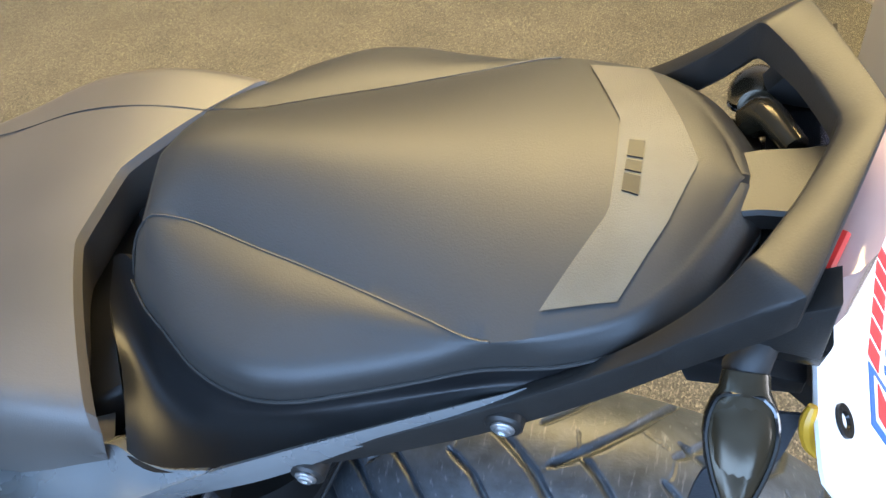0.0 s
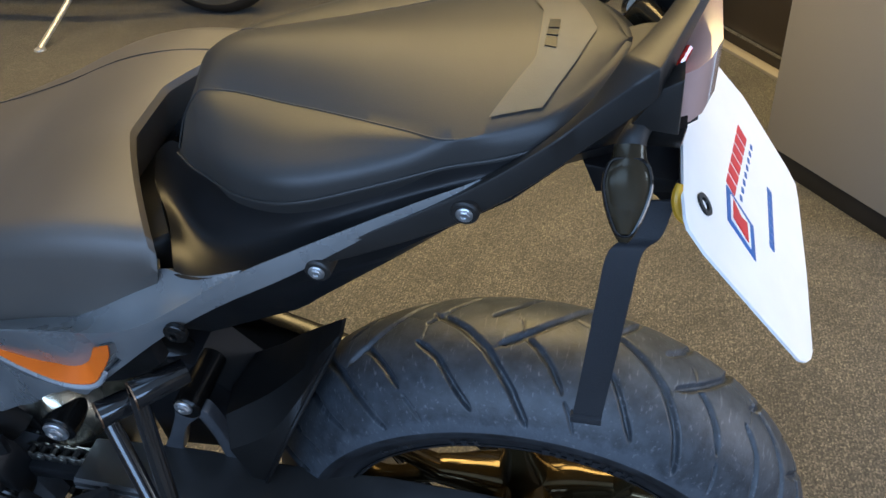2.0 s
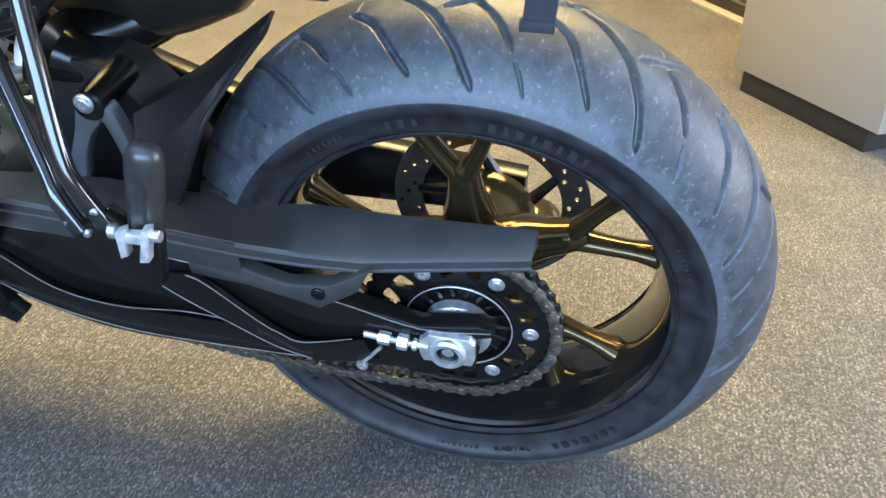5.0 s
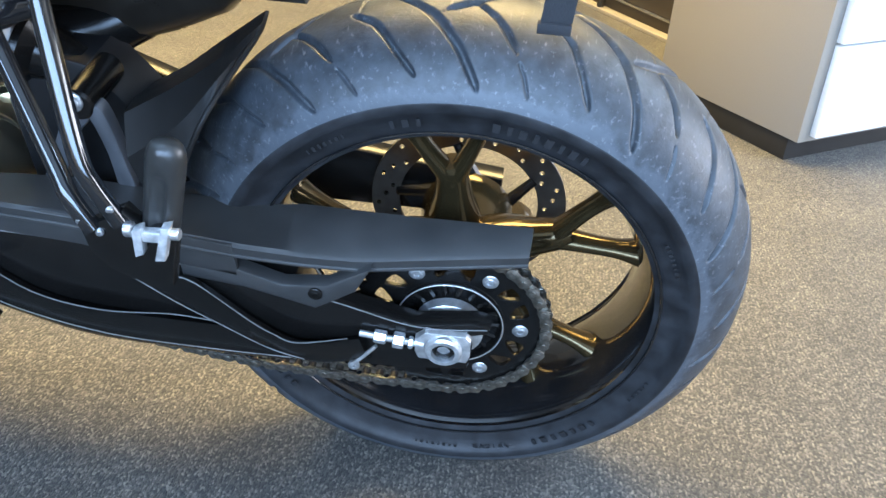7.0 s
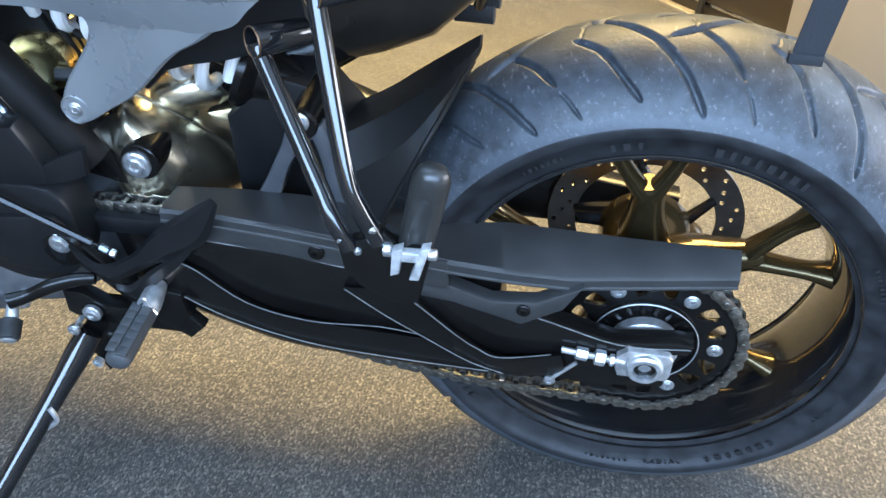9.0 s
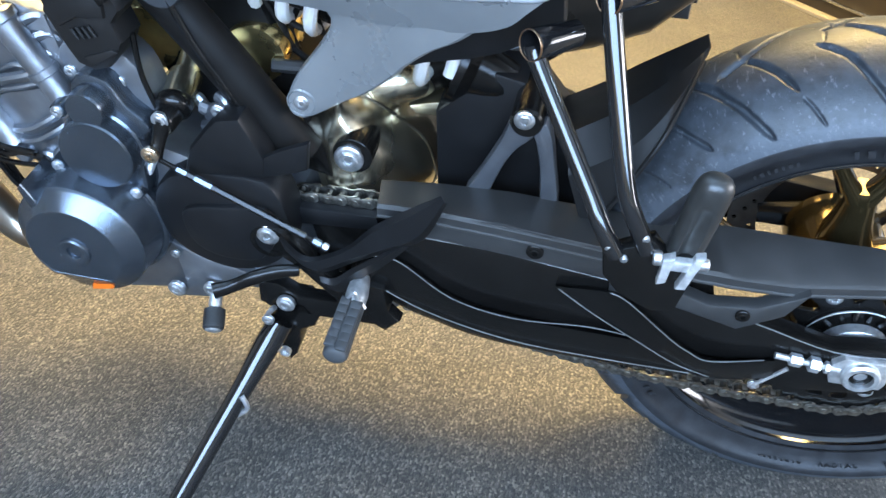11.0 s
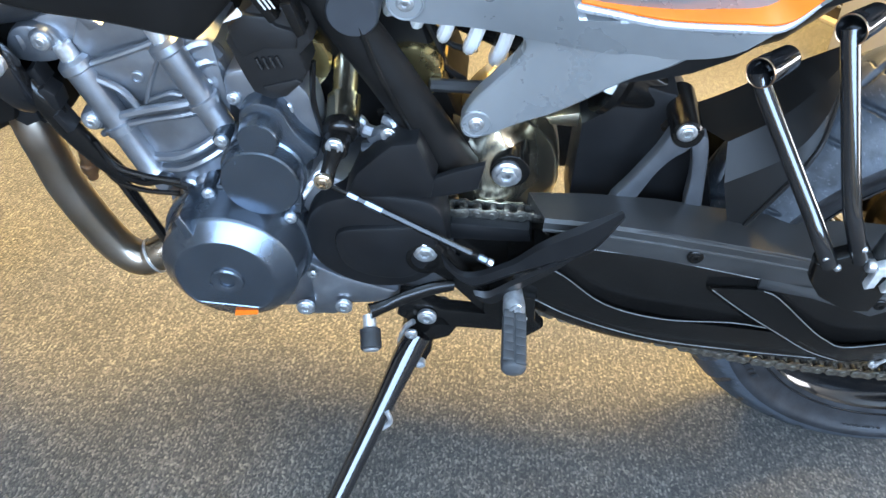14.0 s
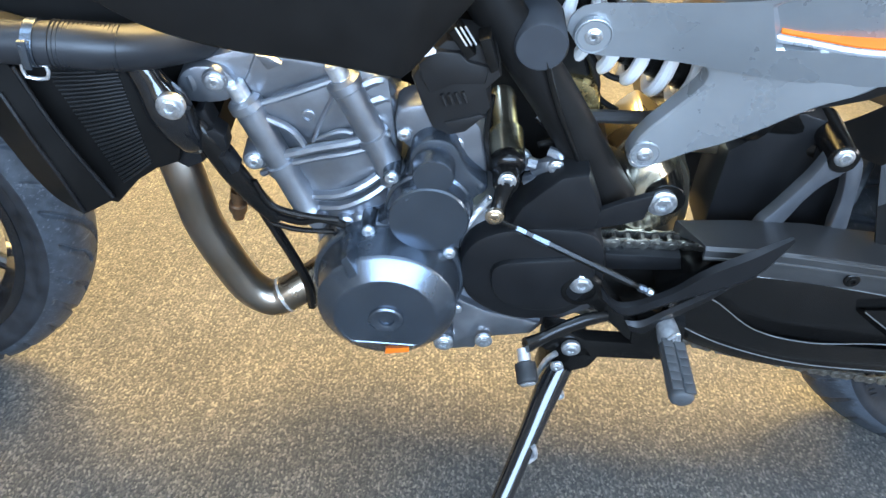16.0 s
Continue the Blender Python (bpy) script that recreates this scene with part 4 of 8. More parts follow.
# passenger seat, one half: lines from front to rear along the middle, the seam, the shoulder and the lower edge
P_MID = [(-0.291, 0, 0.566), (-0.281, 0, 0.6), (-0.2725, 0, 0.622), (-0.258, 0, 0.637), (-0.228, 0, 0.646), (-0.18, 0, 0.652), (-0.15, 0, 0.655), (-0.11, 0, 0.658), (-0.073, 0, 0.6605), (-0.035, 0, 0.663), (0.005, 0, 0.6655), (0.03, 0, 0.667), (0.05, 0, 0.6672), (0.064, 0, 0.6655), (0.074, 0, 0.6635)]
P_SEAM = [(-0.288, -0.035, 0.567), (-0.2755, -0.042, 0.598), (-0.262, -0.0445, 0.618), (-0.2515, -0.0447, 0.6262), (-0.222, -0.048, 0.6285), (-0.175, -0.062, 0.6315), (-0.145, -0.0705, 0.6335), (-0.11, -0.0815, 0.636), (-0.073, -0.0935, 0.6385), (-0.04, -0.1035, 0.641), (-0.008, -0.0975, 0.6465), (0.02, -0.085, 0.652), (0.045, -0.06, 0.6575), (0.062, -0.03, 0.6615), (0.072, -0.003, 0.663)]
P_SHOULDER = [(-0.2865, -0.05, 0.567), (-0.272, -0.064, 0.588), (-0.255, -0.078, 0.6), (-0.238, -0.092, 0.6065), (-0.205, -0.1165, 0.613), (-0.169, -0.1305, 0.619), (-0.14, -0.132, 0.622), (-0.11, -0.1255, 0.6255), (-0.073, -0.1155, 0.63), (-0.04, -0.106, 0.6355), (0.0, -0.101, 0.639), (0.0375, -0.0865, 0.645), (0.0605, -0.0655, 0.65), (0.0805, -0.0285, 0.6545), (0.089, -0.003, 0.656)]
P_EDGE = [(-0.285, -0.0575, 0.5665), (-0.274, -0.068, 0.5705), (-0.26, -0.0805, 0.573), (-0.24, -0.0945, 0.577), (-0.205, -0.119, 0.584), (-0.169, -0.1328, 0.5917), (-0.14, -0.1342, 0.598), (-0.11, -0.1275, 0.604), (-0.073, -0.1172, 0.6115), (-0.04, -0.1075, 0.618), (0.0, -0.1025, 0.626), (0.0385, -0.088, 0.634), (0.0615, -0.0667, 0.639), (0.0818, -0.029, 0.643), (0.0905, -0.003, 0.645)]


def pillion_seat():
    """Flat crowned top, a front face, side facets bounded by a seam, and a turned-under lower edge."""
    lines = [catmull(l, 7) for l in (P_MID, P_SEAM, P_SHOULDER, P_EDGE)]
    rings = []
    for c, t, s, b in zip(*lines):
        half = []
        for k in range(11):
            q = k / 10
            half.append(Vector((c.x + (t.x - c.x) * q, c.y + (t.y - c.y) * q, c.z + (t.z - c.z) * q ** 1.8)))
        run, fall = (s - t).length, (s - b).length
        r1, r2 = min(0.02, run * 0.45), min(0.012, fall * 0.5)
        a1, a2 = s + (t - s).normalized() * r1, s + (b - s).normalized() * r2
        swell = Vector((0, -0.2, 1)).normalized() * min(0.004, run * 0.06)
        for k in range(1, 9):
            q = k / 8
            half.append(t.lerp(a1, q) + swell * math.sin(q * math.pi * 0.85))
        end = half[-1]
        for k in range(1, 6):
            q = k / 5
            half.append(end * (1 - q) ** 2 + s * (2 * q * (1 - q)) + a2 * q * q)
        half.append(a2.lerp(b, 0.6))
        half.append(b)
        half.append(b + Vector((0, min(0.004, -b.y * 0.5), -0.003)))
        half.append(b + Vector((-0.002, min(0.007, -b.y * 0.6), -0.014)))
        rings.append([Vector((p.x, -p.y, p.z)) for p in reversed(half[1:])] + half)
    bm = bmesh.new()
    loft(bm, rings)
    bmesh.ops.recalc_face_normals(bm, faces=bm.faces)
    tree = BVHTree.FromBMesh(bm)

    def top(x, y):
        hit = tree.ray_cast(Vector((x, y, 1.0)), Vector((0, 0, -1)))[0]
        return hit.z if hit else 0.65
    seat = part("pillion_seat", bm, VINYL, BIKE, "black vinyl passenger seat with a brown chevron patch", angle=26)
    for sy in (-1, 1):
        bm = bmesh.new()
        welt = [Vector((p.x, p.y * -sy, p.z + 0.0002)) for p in lines[1][14:65]]
        nose = [(-0.2835, 0.0545, 0.573), (-0.275, 0.0515, 0.596), (-0.265, 0.048, 0.6145), (-0.256, 0.0455, 0.624)]
        tube(bm, [(x, y * sy, z) for x, y, z in nose] + [(p.x, p.y, p.z) for p in welt[7:]], 0.0008, 6, 2)
        part("seam", bm, VINYL, seat)
        bm = bmesh.new()
        tube(bm, [(p.x, p.y * -sy * 1.004, p.z + 0.003) for p in lines[3][::3]], 0.0011, 6, 2)
        part("edge_piping", bm, VINYL, seat)
    # chevron patch
    bm = bmesh.new()
    front = [(-0.016, 0.0905), (0.0082, 0.0326), (0.0104, -0.0017), (0.011, -0.033), (-0.014, -0.0875)]
    back = [(0.0195, 0.0865), (0.04, 0.035), (0.051, 0.003), (0.0395, -0.036), (0.0216, -0.079)]
    F, Bk = resample(front, 31), resample(back, 31)
    loft(bm, [[(a.x, a.y, top(a.x, a.y) + 0.0013) for a in [f.lerp(k, j / 8) for j in range(9)]] for f, k in zip(F, Bk)], closed=False)
    part("chevron", bm, EMBLEM_VINYL, seat, "brown rubbery chevron patch")
    c0, c1, c2, c3 = (Vector(p) for p in LOGO_CORNERS)
    bars = (((0.0, 0.06), (0.04, 1.0), (0.34, 1.0), (0.3, 0.06)), ((0.37, 0.06), (0.41, 1.0), (0.6, 1.0), (0.56, 0.06)), ((0.63, 0.06), (0.67, 1.0), (1.0, 1.0), (0.96, 0.06)))
    for quad in bars:
        bm = bmesh.new()
        q = [c0.lerp(c3, u).lerp(c1.lerp(c2, u), v) for u, v in quad]
        loft(bm, [[(p.x, p.y, top(p.x, p.y) + d) for p in q] for d in (0.0012, 0.0022)])
        part("logo_bar", bm, BLACK_PLASTIC, seat, "black printed logo shape")
    return seat


LOGO_CORNERS = ((0.0245, -0.0227), (0.0155, -0.0217), (0.0152, 0.0144), (0.0238, 0.0155))
pillion_seat()

R_SIDE = [(-0.84, 0.09), (-0.6, 0.125), (-0.48, 0.155), (-0.42, 0.162), (-0.33, 0.162), (-0.27, 0.158)]


def rider_seat():
    top_z = [(-0.84, 0.45), (-0.65, 0.472), (-0.52, 0.512), (-0.43, 0.55), (-0.37, 0.566), (-0.32, 0.57), (-0.26, 0.566)]
    low_z = [(-0.84, 0.41), (-0.6, 0.405), (-0.45, 0.42), (-0.395, 0.442), (-0.31, 0.498), (-0.25, 0.53)]

    def height(x, q):
        a = abs(q)
        return lerp_table(top_z, x) - 0.007 * a * a - 0.022 * max(0, (a - 0.88) / 0.12) ** 2.2
    bm = bmesh.new()
    rings = []
    for i in range(-1, 57):
        f = max(0, i) / 56
        top, low = [], []
        for j in range(49):
            q = -1 + j / 24
            xr = -0.337 + 0.069 * min(1, max(0, abs(q) - 0.2) / 0.75) ** 1.1
            x = xr + (-0.84 - xr) * f ** 1.2
            w = lerp_table(R_SIDE, x)
            edge = max(0.0, 1 - f / 0.02)
            zb = lerp_table(low_z, x)
            z = max(height(x, q) - 0.006 * edge ** 2, zb + 0.004)
            top.append((x - (0.022 if i < 0 else 0), w * q, (zb if abs(q) > 0.5 else 0.5) if i < 0 else z))
            low.append((x - 0.006, w * q * 0.99, zb - 0.004))
        rings.append(top + low[::-1])
    loft(bm, rings)
    seat = part("rider_seat", bm, RIDER_VINYL_LIT, BIKE, "black vinyl rider seat with stitched seams", angle=32)
    for s in (1,):
        bm = bmesh.new()
        tube(bm, [(x, s * 0.1, height(x, 0.1 / 0.162) + 0.0005) for x in (-0.29, -0.33, -0.38, -0.43, -0.5, -0.6, -0.7)], 0.0006, 6, 3)
        part("seam", bm, VINYL, seat)
    return seat


rider_seat()


def tail_cowl():
    """Black side of the tail under the passenger seat, on both sides, and the dark tub and filler block for the shaded
    gap between the seats.
    """
    up = [(-0.334, -0.02, 0.535), (-0.299, -0.038, 0.566), (-0.244, -0.084, 0.584), (-0.187, -0.113, 0.592), (-0.12, -0.114, 0.606), (-0.04, -0.104, 0.618), (0.02, -0.094, 0.632), (0.085, -0.04, 0.638)]
    wall = [(-0.312, -0.065, 0.538), (-0.285, -0.076, 0.54), (-0.245, -0.102, 0.545), (-0.19, -0.12, 0.555), (-0.127, -0.12, 0.58), (-0.04, -0.107, 0.606), (0.02, -0.096, 0.622), (0.085, -0.05, 0.632)]
    shelf = [(-0.28, -0.107, 0.54), (-0.265, -0.113, 0.532), (-0.234, -0.126, 0.5315), (-0.19, -0.132, 0.546), (-0.127, -0.127, 0.572), (-0.05, -0.112, 0.6), (0.02, -0.1, 0.618), (0.085, -0.06, 0.63)]
    lo = [(-0.256, -0.156, 0.529), (-0.245, -0.161, 0.532), (-0.224, -0.164, 0.5376), (-0.18, -0.155, 0.55), (-0.12, -0.138, 0.572), (-0.06, -0.12, 0.595), (-0.015, -0.108, 0.61), (0.08, -0.075, 0.63)]
    bm = bmesh.new()
    for s in (1, -1):
        A = [(p[0], p[1] * s, p[2]) for p in up]
        B = [(p[0], p[1] * s, p[2]) for p in lo]
        mid = [(p[0], p[1] * s, p[2]) for p in wall]
        mid2 = [(p[0], p[1] * s, p[2]) for p in shelf]
        ins = [(p[0], p[1] * 0.8, p[2] - 0.02) for p in B]
        ins2 = [(p[0], p[1] * 0.8, p[2] - 0.01) for p in A]
        rows = [resample(catmull(line, 6), 40) for line in (A, mid, mid2, B, ins, ins2)]
        loft(bm, [catmull([r[i] for r in rows[:4]], 5) + [rows[4][i], rows[5][i]] for i in range(40)])
    loft(bm, [[(x, -w, z0), (x, w, z0), (x, w * 0.96, z1), (x, -w * 0.96, z1)] for x, w, z0, z1 in ((-0.46, 0.12, 0.4, 0.42), (-0.36, 0.15, 0.42, 0.46), (-0.29, 0.15, 0.45, 0.488), (-0.25, 0.14, 0.48, 0.5), (-0.2, 0.1, 0.5, 0.52), (0.0, 0.07, 0.58, 0.6))])
    # black filler block standing in for shade between the seats
    loft(bm, [[(x, -w, 0.43), (x, w, 0.43), (x, w, z - 0.006), (x, w - 0.006, z), (x, -w + 0.006, z), (x, -w, z - 0.006)] for x, w, z in ((-0.37, 0.135, 0.5), (-0.34, 0.135, 0.52), (-0.3, 0.13, 0.527), (-0.27, 0.1, 0.525))])
    return part("tail_cowl", bm, BLACK_PLASTIC, BIKE, "black plastic tail cowl", angle=50)


tail_cowl()


def undertray():
    bm = bmesh.new()
    rings = []
    for x, w, zt, zb in ((-0.5, 0.07, 0.46, 0.36), (-0.4, 0.09, 0.49, 0.345), (-0.3, 0.1, 0.52, 0.355), (-0.2, 0.1, 0.53, 0.405), (-0.1, 0.095, 0.55, 0.482), (0.0, 0.08, 0.59, 0.556), (0.06, 0.055, 0.625, 0.6), (0.1, 0.03, 0.635, 0.615)):
        rings.append([(x, -w, zt), (x, -w * 1.05, (zt + zb) / 2), (x, -w * 0.85, zb + 0.012), (x, -w * 0.5, zb), (x, w * 0.5, zb), (x, w * 0.85, zb + 0.012), (x, w * 1.05, (zt + zb) / 2), (x, w, zt)])
    loft(bm, rings)
    return part("undertray", bm, BLACK_PLASTIC, BIKE, "black plastic undertray of the tail", angle=50)


undertray()


def silencer():
    """Short dark silencer on the far side, sweeping up under the tail."""
    bm = bmesh.new()
    rings = []
    for x, zb, zt, y0, y1 in ((-0.56, 0.17, 0.24, 0.06, 0.15), (-0.47, 0.18, 0.29, 0.04, 0.19), (-0.39, 0.197, 0.34, 0.035, 0.2), (-0.32, 0.219, 0.37, 0.035, 0.205), (-0.265, 0.245, 0.39, 0.035, 0.205), (-0.225, 0.287, 0.4, 0.04, 0.2), (-0.19, 0.33, 0.41, 0.05, 0.19)):
        ring = []
        for k in range(20):
            a = k * math.tau / 20
            c, s_ = math.cos(a), math.sin(a)
            q = 0.6
            ring.append((x, (y0 + y1) / 2 + (y1 - y0) / 2 * math.copysign(abs(c) ** q, c), (zb + zt) / 2 + (zt - zb) / 2 * math.copysign(abs(s_) ** q, s_)))
        rings.append(ring)
    loft(bm, rings)
    return part("silencer", bm, SILENCER_BLACK, BIKE, "dark brushed silencer under the tail", angle=50)


SILENCER_BLACK = material("silencer_black", (0.05, 0.042, 0.034), 0.3, metal=0.6, bump=0.05)
silencer()


def side_panel():
    """Grey tail side panel: a nose on the frame, an arm down, the striped flank, then a slim tail."""
    lo = [(-0.682, -0.112, 0.342), (-0.671, -0.113, 0.334), (-0.653, -0.114, 0.332), (-0.612, -0.118, 0.335), (-0.574, -0.122, 0.335)] + [(-0.5, -0.142, 0.338), (-0.43, -0.16, 0.349), (-0.39, -0.174, 0.366)] + [(-0.369, -0.182, 0.388), (-0.328, -0.176, 0.424), (-0.273, -0.172, 0.472), (-0.218, -0.166, 0.51), (-0.157, -0.155, 0.542), (-0.087, -0.133, 0.578), (-0.035, -0.117, 0.6), (-0.017, -0.109, 0.612)]
    crease = [(-0.54, -0.155, 0.418), (-0.4698, -0.178, 0.4495), (-0.4246, -0.184, 0.466), (-0.3833, -0.187, 0.4756), (-0.3285, -0.188, 0.483), (-0.3026, -0.187, 0.4887), (-0.2765, -0.183, 0.499), (-0.2425, -0.175, 0.5186), (-0.1954, -0.163, 0.5465), (-0.16, -0.1525, 0.561), (-0.132, -0.144, 0.572), (-0.07, -0.126, 0.5955), (-0.03, -0.1135, 0.6085), (-0.017, -0.109, 0.613)]
    hi = [(-0.691, -0.108, 0.353), (-0.687, -0.11, 0.37), (-0.669, -0.115, 0.383), (-0.6, -0.135, 0.4)] + crease
    A, B = resample(catmull(lo, 6), 108), resample(catmull(hi, 6), 108)
    out = Vector((0, -1, 0.25)).normalized()
    prof = [(0, 0), (0.15, 0.001), (0.3, 0.0016), (0.5, 0.002), (0.7, 0.0016), (0.85, 0.001), (1, 0)]

    ledge_f = [(-0.52, 0.46), (-0.45, 0.43), (-0.41, 0.36), (-0.38, 0.24), (-0.36, 0.16), (-0.3, 0.14)]

    def on(i, f, d=0.0):
        a, b = A[i], B[i]
        w = (b - a).length
        for (f0, v0), (f1, v1) in zip(prof, prof[1:]):
            if f <= f1:
                k = v0 + (v1 - v0) * (f - f0) / (f1 - f0)
                break
        zone = min(1, max(0, (a.x + 0.5) / 0.03)) * min(1, max(0, (-0.326 - a.x) / 0.012))
        f0 = lerp_table(ledge_f, a.lerp(b, f).x)
        k += zone * (-0.045 - k) * min(1, max(0, (f - f0 + 0.05) / 0.05)) * min(1, max(0, (0.96 - f) / 0.06))
        p = a.lerp(b, f) + out * (k * min(1, w / 0.055) + d)
        return p
    bm = bmesh.new()
    rings = []
    for i in range(108):
        a, b = A[i], B[i]
        q = min(1, (b - a).length / 0.03)
        rings.append([a + Vector((0, 0.01, 0.002)) * q] + [on(i, f / 40) for f in range(41)] + [b + Vector((0, 0.004, -0.002)) * q])
    loft(bm, rings)
    # arm to the frame, its flank rounded and broad where it leaves the panel
    left = [(-0.578, 0.3365), (-0.562, 0.331), (-0.5565, 0.32), (-0.564, 0.302), (-0.581, 0.278), (-0.596, 0.2574), (-0.606, 0.236), (-0.608, 0.222), (-0.603, 0.214)]
    right = [(-0.398, 0.364), (-0.426, 0.3406), (-0.4516, 0.3246), (-0.4736, 0.305), (-0.4965, 0.2801), (-0.5212, 0.2562), (-0.5477, 0.2372), (-0.574, 0.2186), (-0.59, 0.211)]
    rings = []
    for p, q in zip(resample(catmull([(*v, 0) for v in left], 6), 44), resample(catmull([(*v, 0) for v in right], 6), 44)):
        row = []
        for f, back in ((0, 0.02), (0, 0.006), (0.015, 0.002), (0.05, 0.0), (0.2, -0.0008), (0.35, -0.0012), (0.5, -0.0012), (0.65, -0.0012), (0.8, -0.0008), (0.95, 0.0), (0.985, 0.002), (1, 0.006), (1, 0.02)):
            v = p.lerp(q, f)
            ramp = min(1, max(0, (v.x + 0.58) / 0.16))
            row.append((v.x, -0.1175 - 0.041 * ramp * ramp * (3 - 2 * ramp) + back, v.y))
        rings.append(row)
    loft(bm, rings)
    panel = part("side_panel", bm, GREY_PAINT, BIKE, "matt grey painted tail side panel with an orange stripe", angle=20)
    # sloping ledge with the stripe, the slot painted black for its shade, and the brow over it
    outer = [(-0.517, -0.147, 0.386), (-0.493, -0.152, 0.386), (-0.448, -0.167, 0.389)] + [(-0.392, -0.185, 0.402), (-0.359, -0.186, 0.407), (-0.339, -0.188, 0.43), (-0.321, -0.19, 0.457), (-0.316, -0.19, 0.473)]
    inner = [(-0.517, -0.14, 0.392), (-0.48, -0.146, 0.394), (-0.435, -0.156, 0.4), (-0.395, -0.166, 0.408), (-0.368, -0.171, 0.4165), (-0.356, -0.175, 0.43), (-0.344, -0.181, 0.448), (-0.333, -0.1875, 0.464)]
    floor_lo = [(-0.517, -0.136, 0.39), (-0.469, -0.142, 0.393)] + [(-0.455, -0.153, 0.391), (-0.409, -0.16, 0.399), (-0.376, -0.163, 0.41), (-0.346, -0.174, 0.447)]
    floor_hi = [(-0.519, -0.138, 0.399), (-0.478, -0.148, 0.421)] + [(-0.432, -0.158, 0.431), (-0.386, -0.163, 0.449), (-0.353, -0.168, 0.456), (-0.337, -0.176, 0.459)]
    seat_line = [(-0.54, -0.138, 0.408), (-0.48, -0.15, 0.419), (-0.44, -0.154, 0.432), (-0.395, -0.155, 0.449), (-0.345, -0.155, 0.479), (-0.31, -0.153, 0.502), (-0.272, -0.15, 0.5275), (-0.245, -0.158, 0.5325), (-0.2215, -0.162, 0.5395), (-0.193, -0.161, 0.549)]

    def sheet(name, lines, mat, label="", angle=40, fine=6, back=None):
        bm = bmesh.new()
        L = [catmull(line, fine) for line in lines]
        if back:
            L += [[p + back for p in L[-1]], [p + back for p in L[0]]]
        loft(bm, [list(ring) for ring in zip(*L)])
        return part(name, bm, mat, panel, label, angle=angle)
    drop = [Vector(p) + Vector((0, 0.012, -0.006)) for p in outer]
    root = [Vector(p) + Vector((0, 0.028, -0.014)) for p in outer]
    sheet("ledge", [root, drop, outer, inner], GREY_PAINT, back=Vector((0, 0.006, -0.004)))
    proud = Vector((0, -0.0025, 0.0024))
    sheet("stripe", [[Vector(p) + proud for p in outer], [Vector(p) + proud for p in inner]], ORANGE, "orange decal stripe", back=Vector((0, 0.0005, -0.0018)))
    # black sheet paints the shade deep in the opening
    sheet("slot_shade", [floor_lo, floor_hi], GLOSS_BLACK, "black sheet painting the shade inside the recess", back=Vector((0, 0.004, 0)))
    edge, rest = resample(catmull(crease[:9], 6), 60), resample(catmull(seat_line, 6), 60)
    bm = bmesh.new()
    rings = []
    for a, b in zip(edge, rest):
        sag = Vector((0, 0.1, -1)) * min(0.006, (a - b).length * 0.14)
        rings.append([a + Vector((0, 0.006, -0.006)), a] + [a.lerp(b, f / 10) + sag * math.sin(f / 10 * math.pi) for f in range(1, 11)] + [b + Vector((0, 0.012, -0.012))])
    loft(bm, rings)
    part("shoulder", bm, GREY_PAINT, panel, angle=35)
    # lip paler than the panel, its highlight put into the colour
    bm = bmesh.new()
    tube(bm, [Vector(p) + Vector((0, 0.0012, -0.004)) for p in [[(-0.533, -0.144, 0.391)][0]] + outer[:6]], [0.003, 0.0045, 0.0045, 0.0045, 0.0045, 0.004, 0.002], 10, 5)
    part("lip", bm, LIP_HIGHLIGHT, panel, "lip under the stripe with its highlight painted in")
    for t_y, seat_r, r in (((-0.668, -0.12, 0.354), 0.0175, 0.0085), ((-0.592, -0.118, 0.229), 0.0155, 0.0082)):
        p = Vector(t_y)
        bm = bmesh.new()
        turn(bm, p, LEFT, [(-0.004, seat_r), (0.0012, seat_r * 0.98), (0.0016, seat_r * 0.93), (0.0002, seat_r * 0.86), (0.0, 0.002)], 28)
        part("pocket", bm, GREY_PAINT, panel)
        bm = bmesh.new()
        turn(bm, p, LEFT, [(0.0004, seat_r * 0.86), (0.0012, seat_r * 0.84), (0.0013, 0.001)], 28)
        part("pocket_floor", bm, GREY_PAINT, panel)
        bolt(panel, p + Vector((0, -0.001, 0)), r)
    bolt(panel, (-0.258, -0.18, 0.485), 0.0105, mat=SATIN_BLACK)
    bm = bmesh.new()
    plate(bm, [(-0.512, 0.257), (-0.4877, 0.2808), (-0.4685, 0.2882), (-0.4257, 0.2983), (-0.3984, 0.3079), (-0.3646, 0.3275), (-0.345, 0.345), (-0.35, 0.4), (-0.42, 0.4), (-0.47, 0.355), (-0.5, 0.32), (-0.525, 0.275)], -0.118, -0.1, 0.006)
    part("inner_cover", bm, BLACK_PLASTIC, panel, "black inner cover under the grey panel")
    return panel


side_panel()


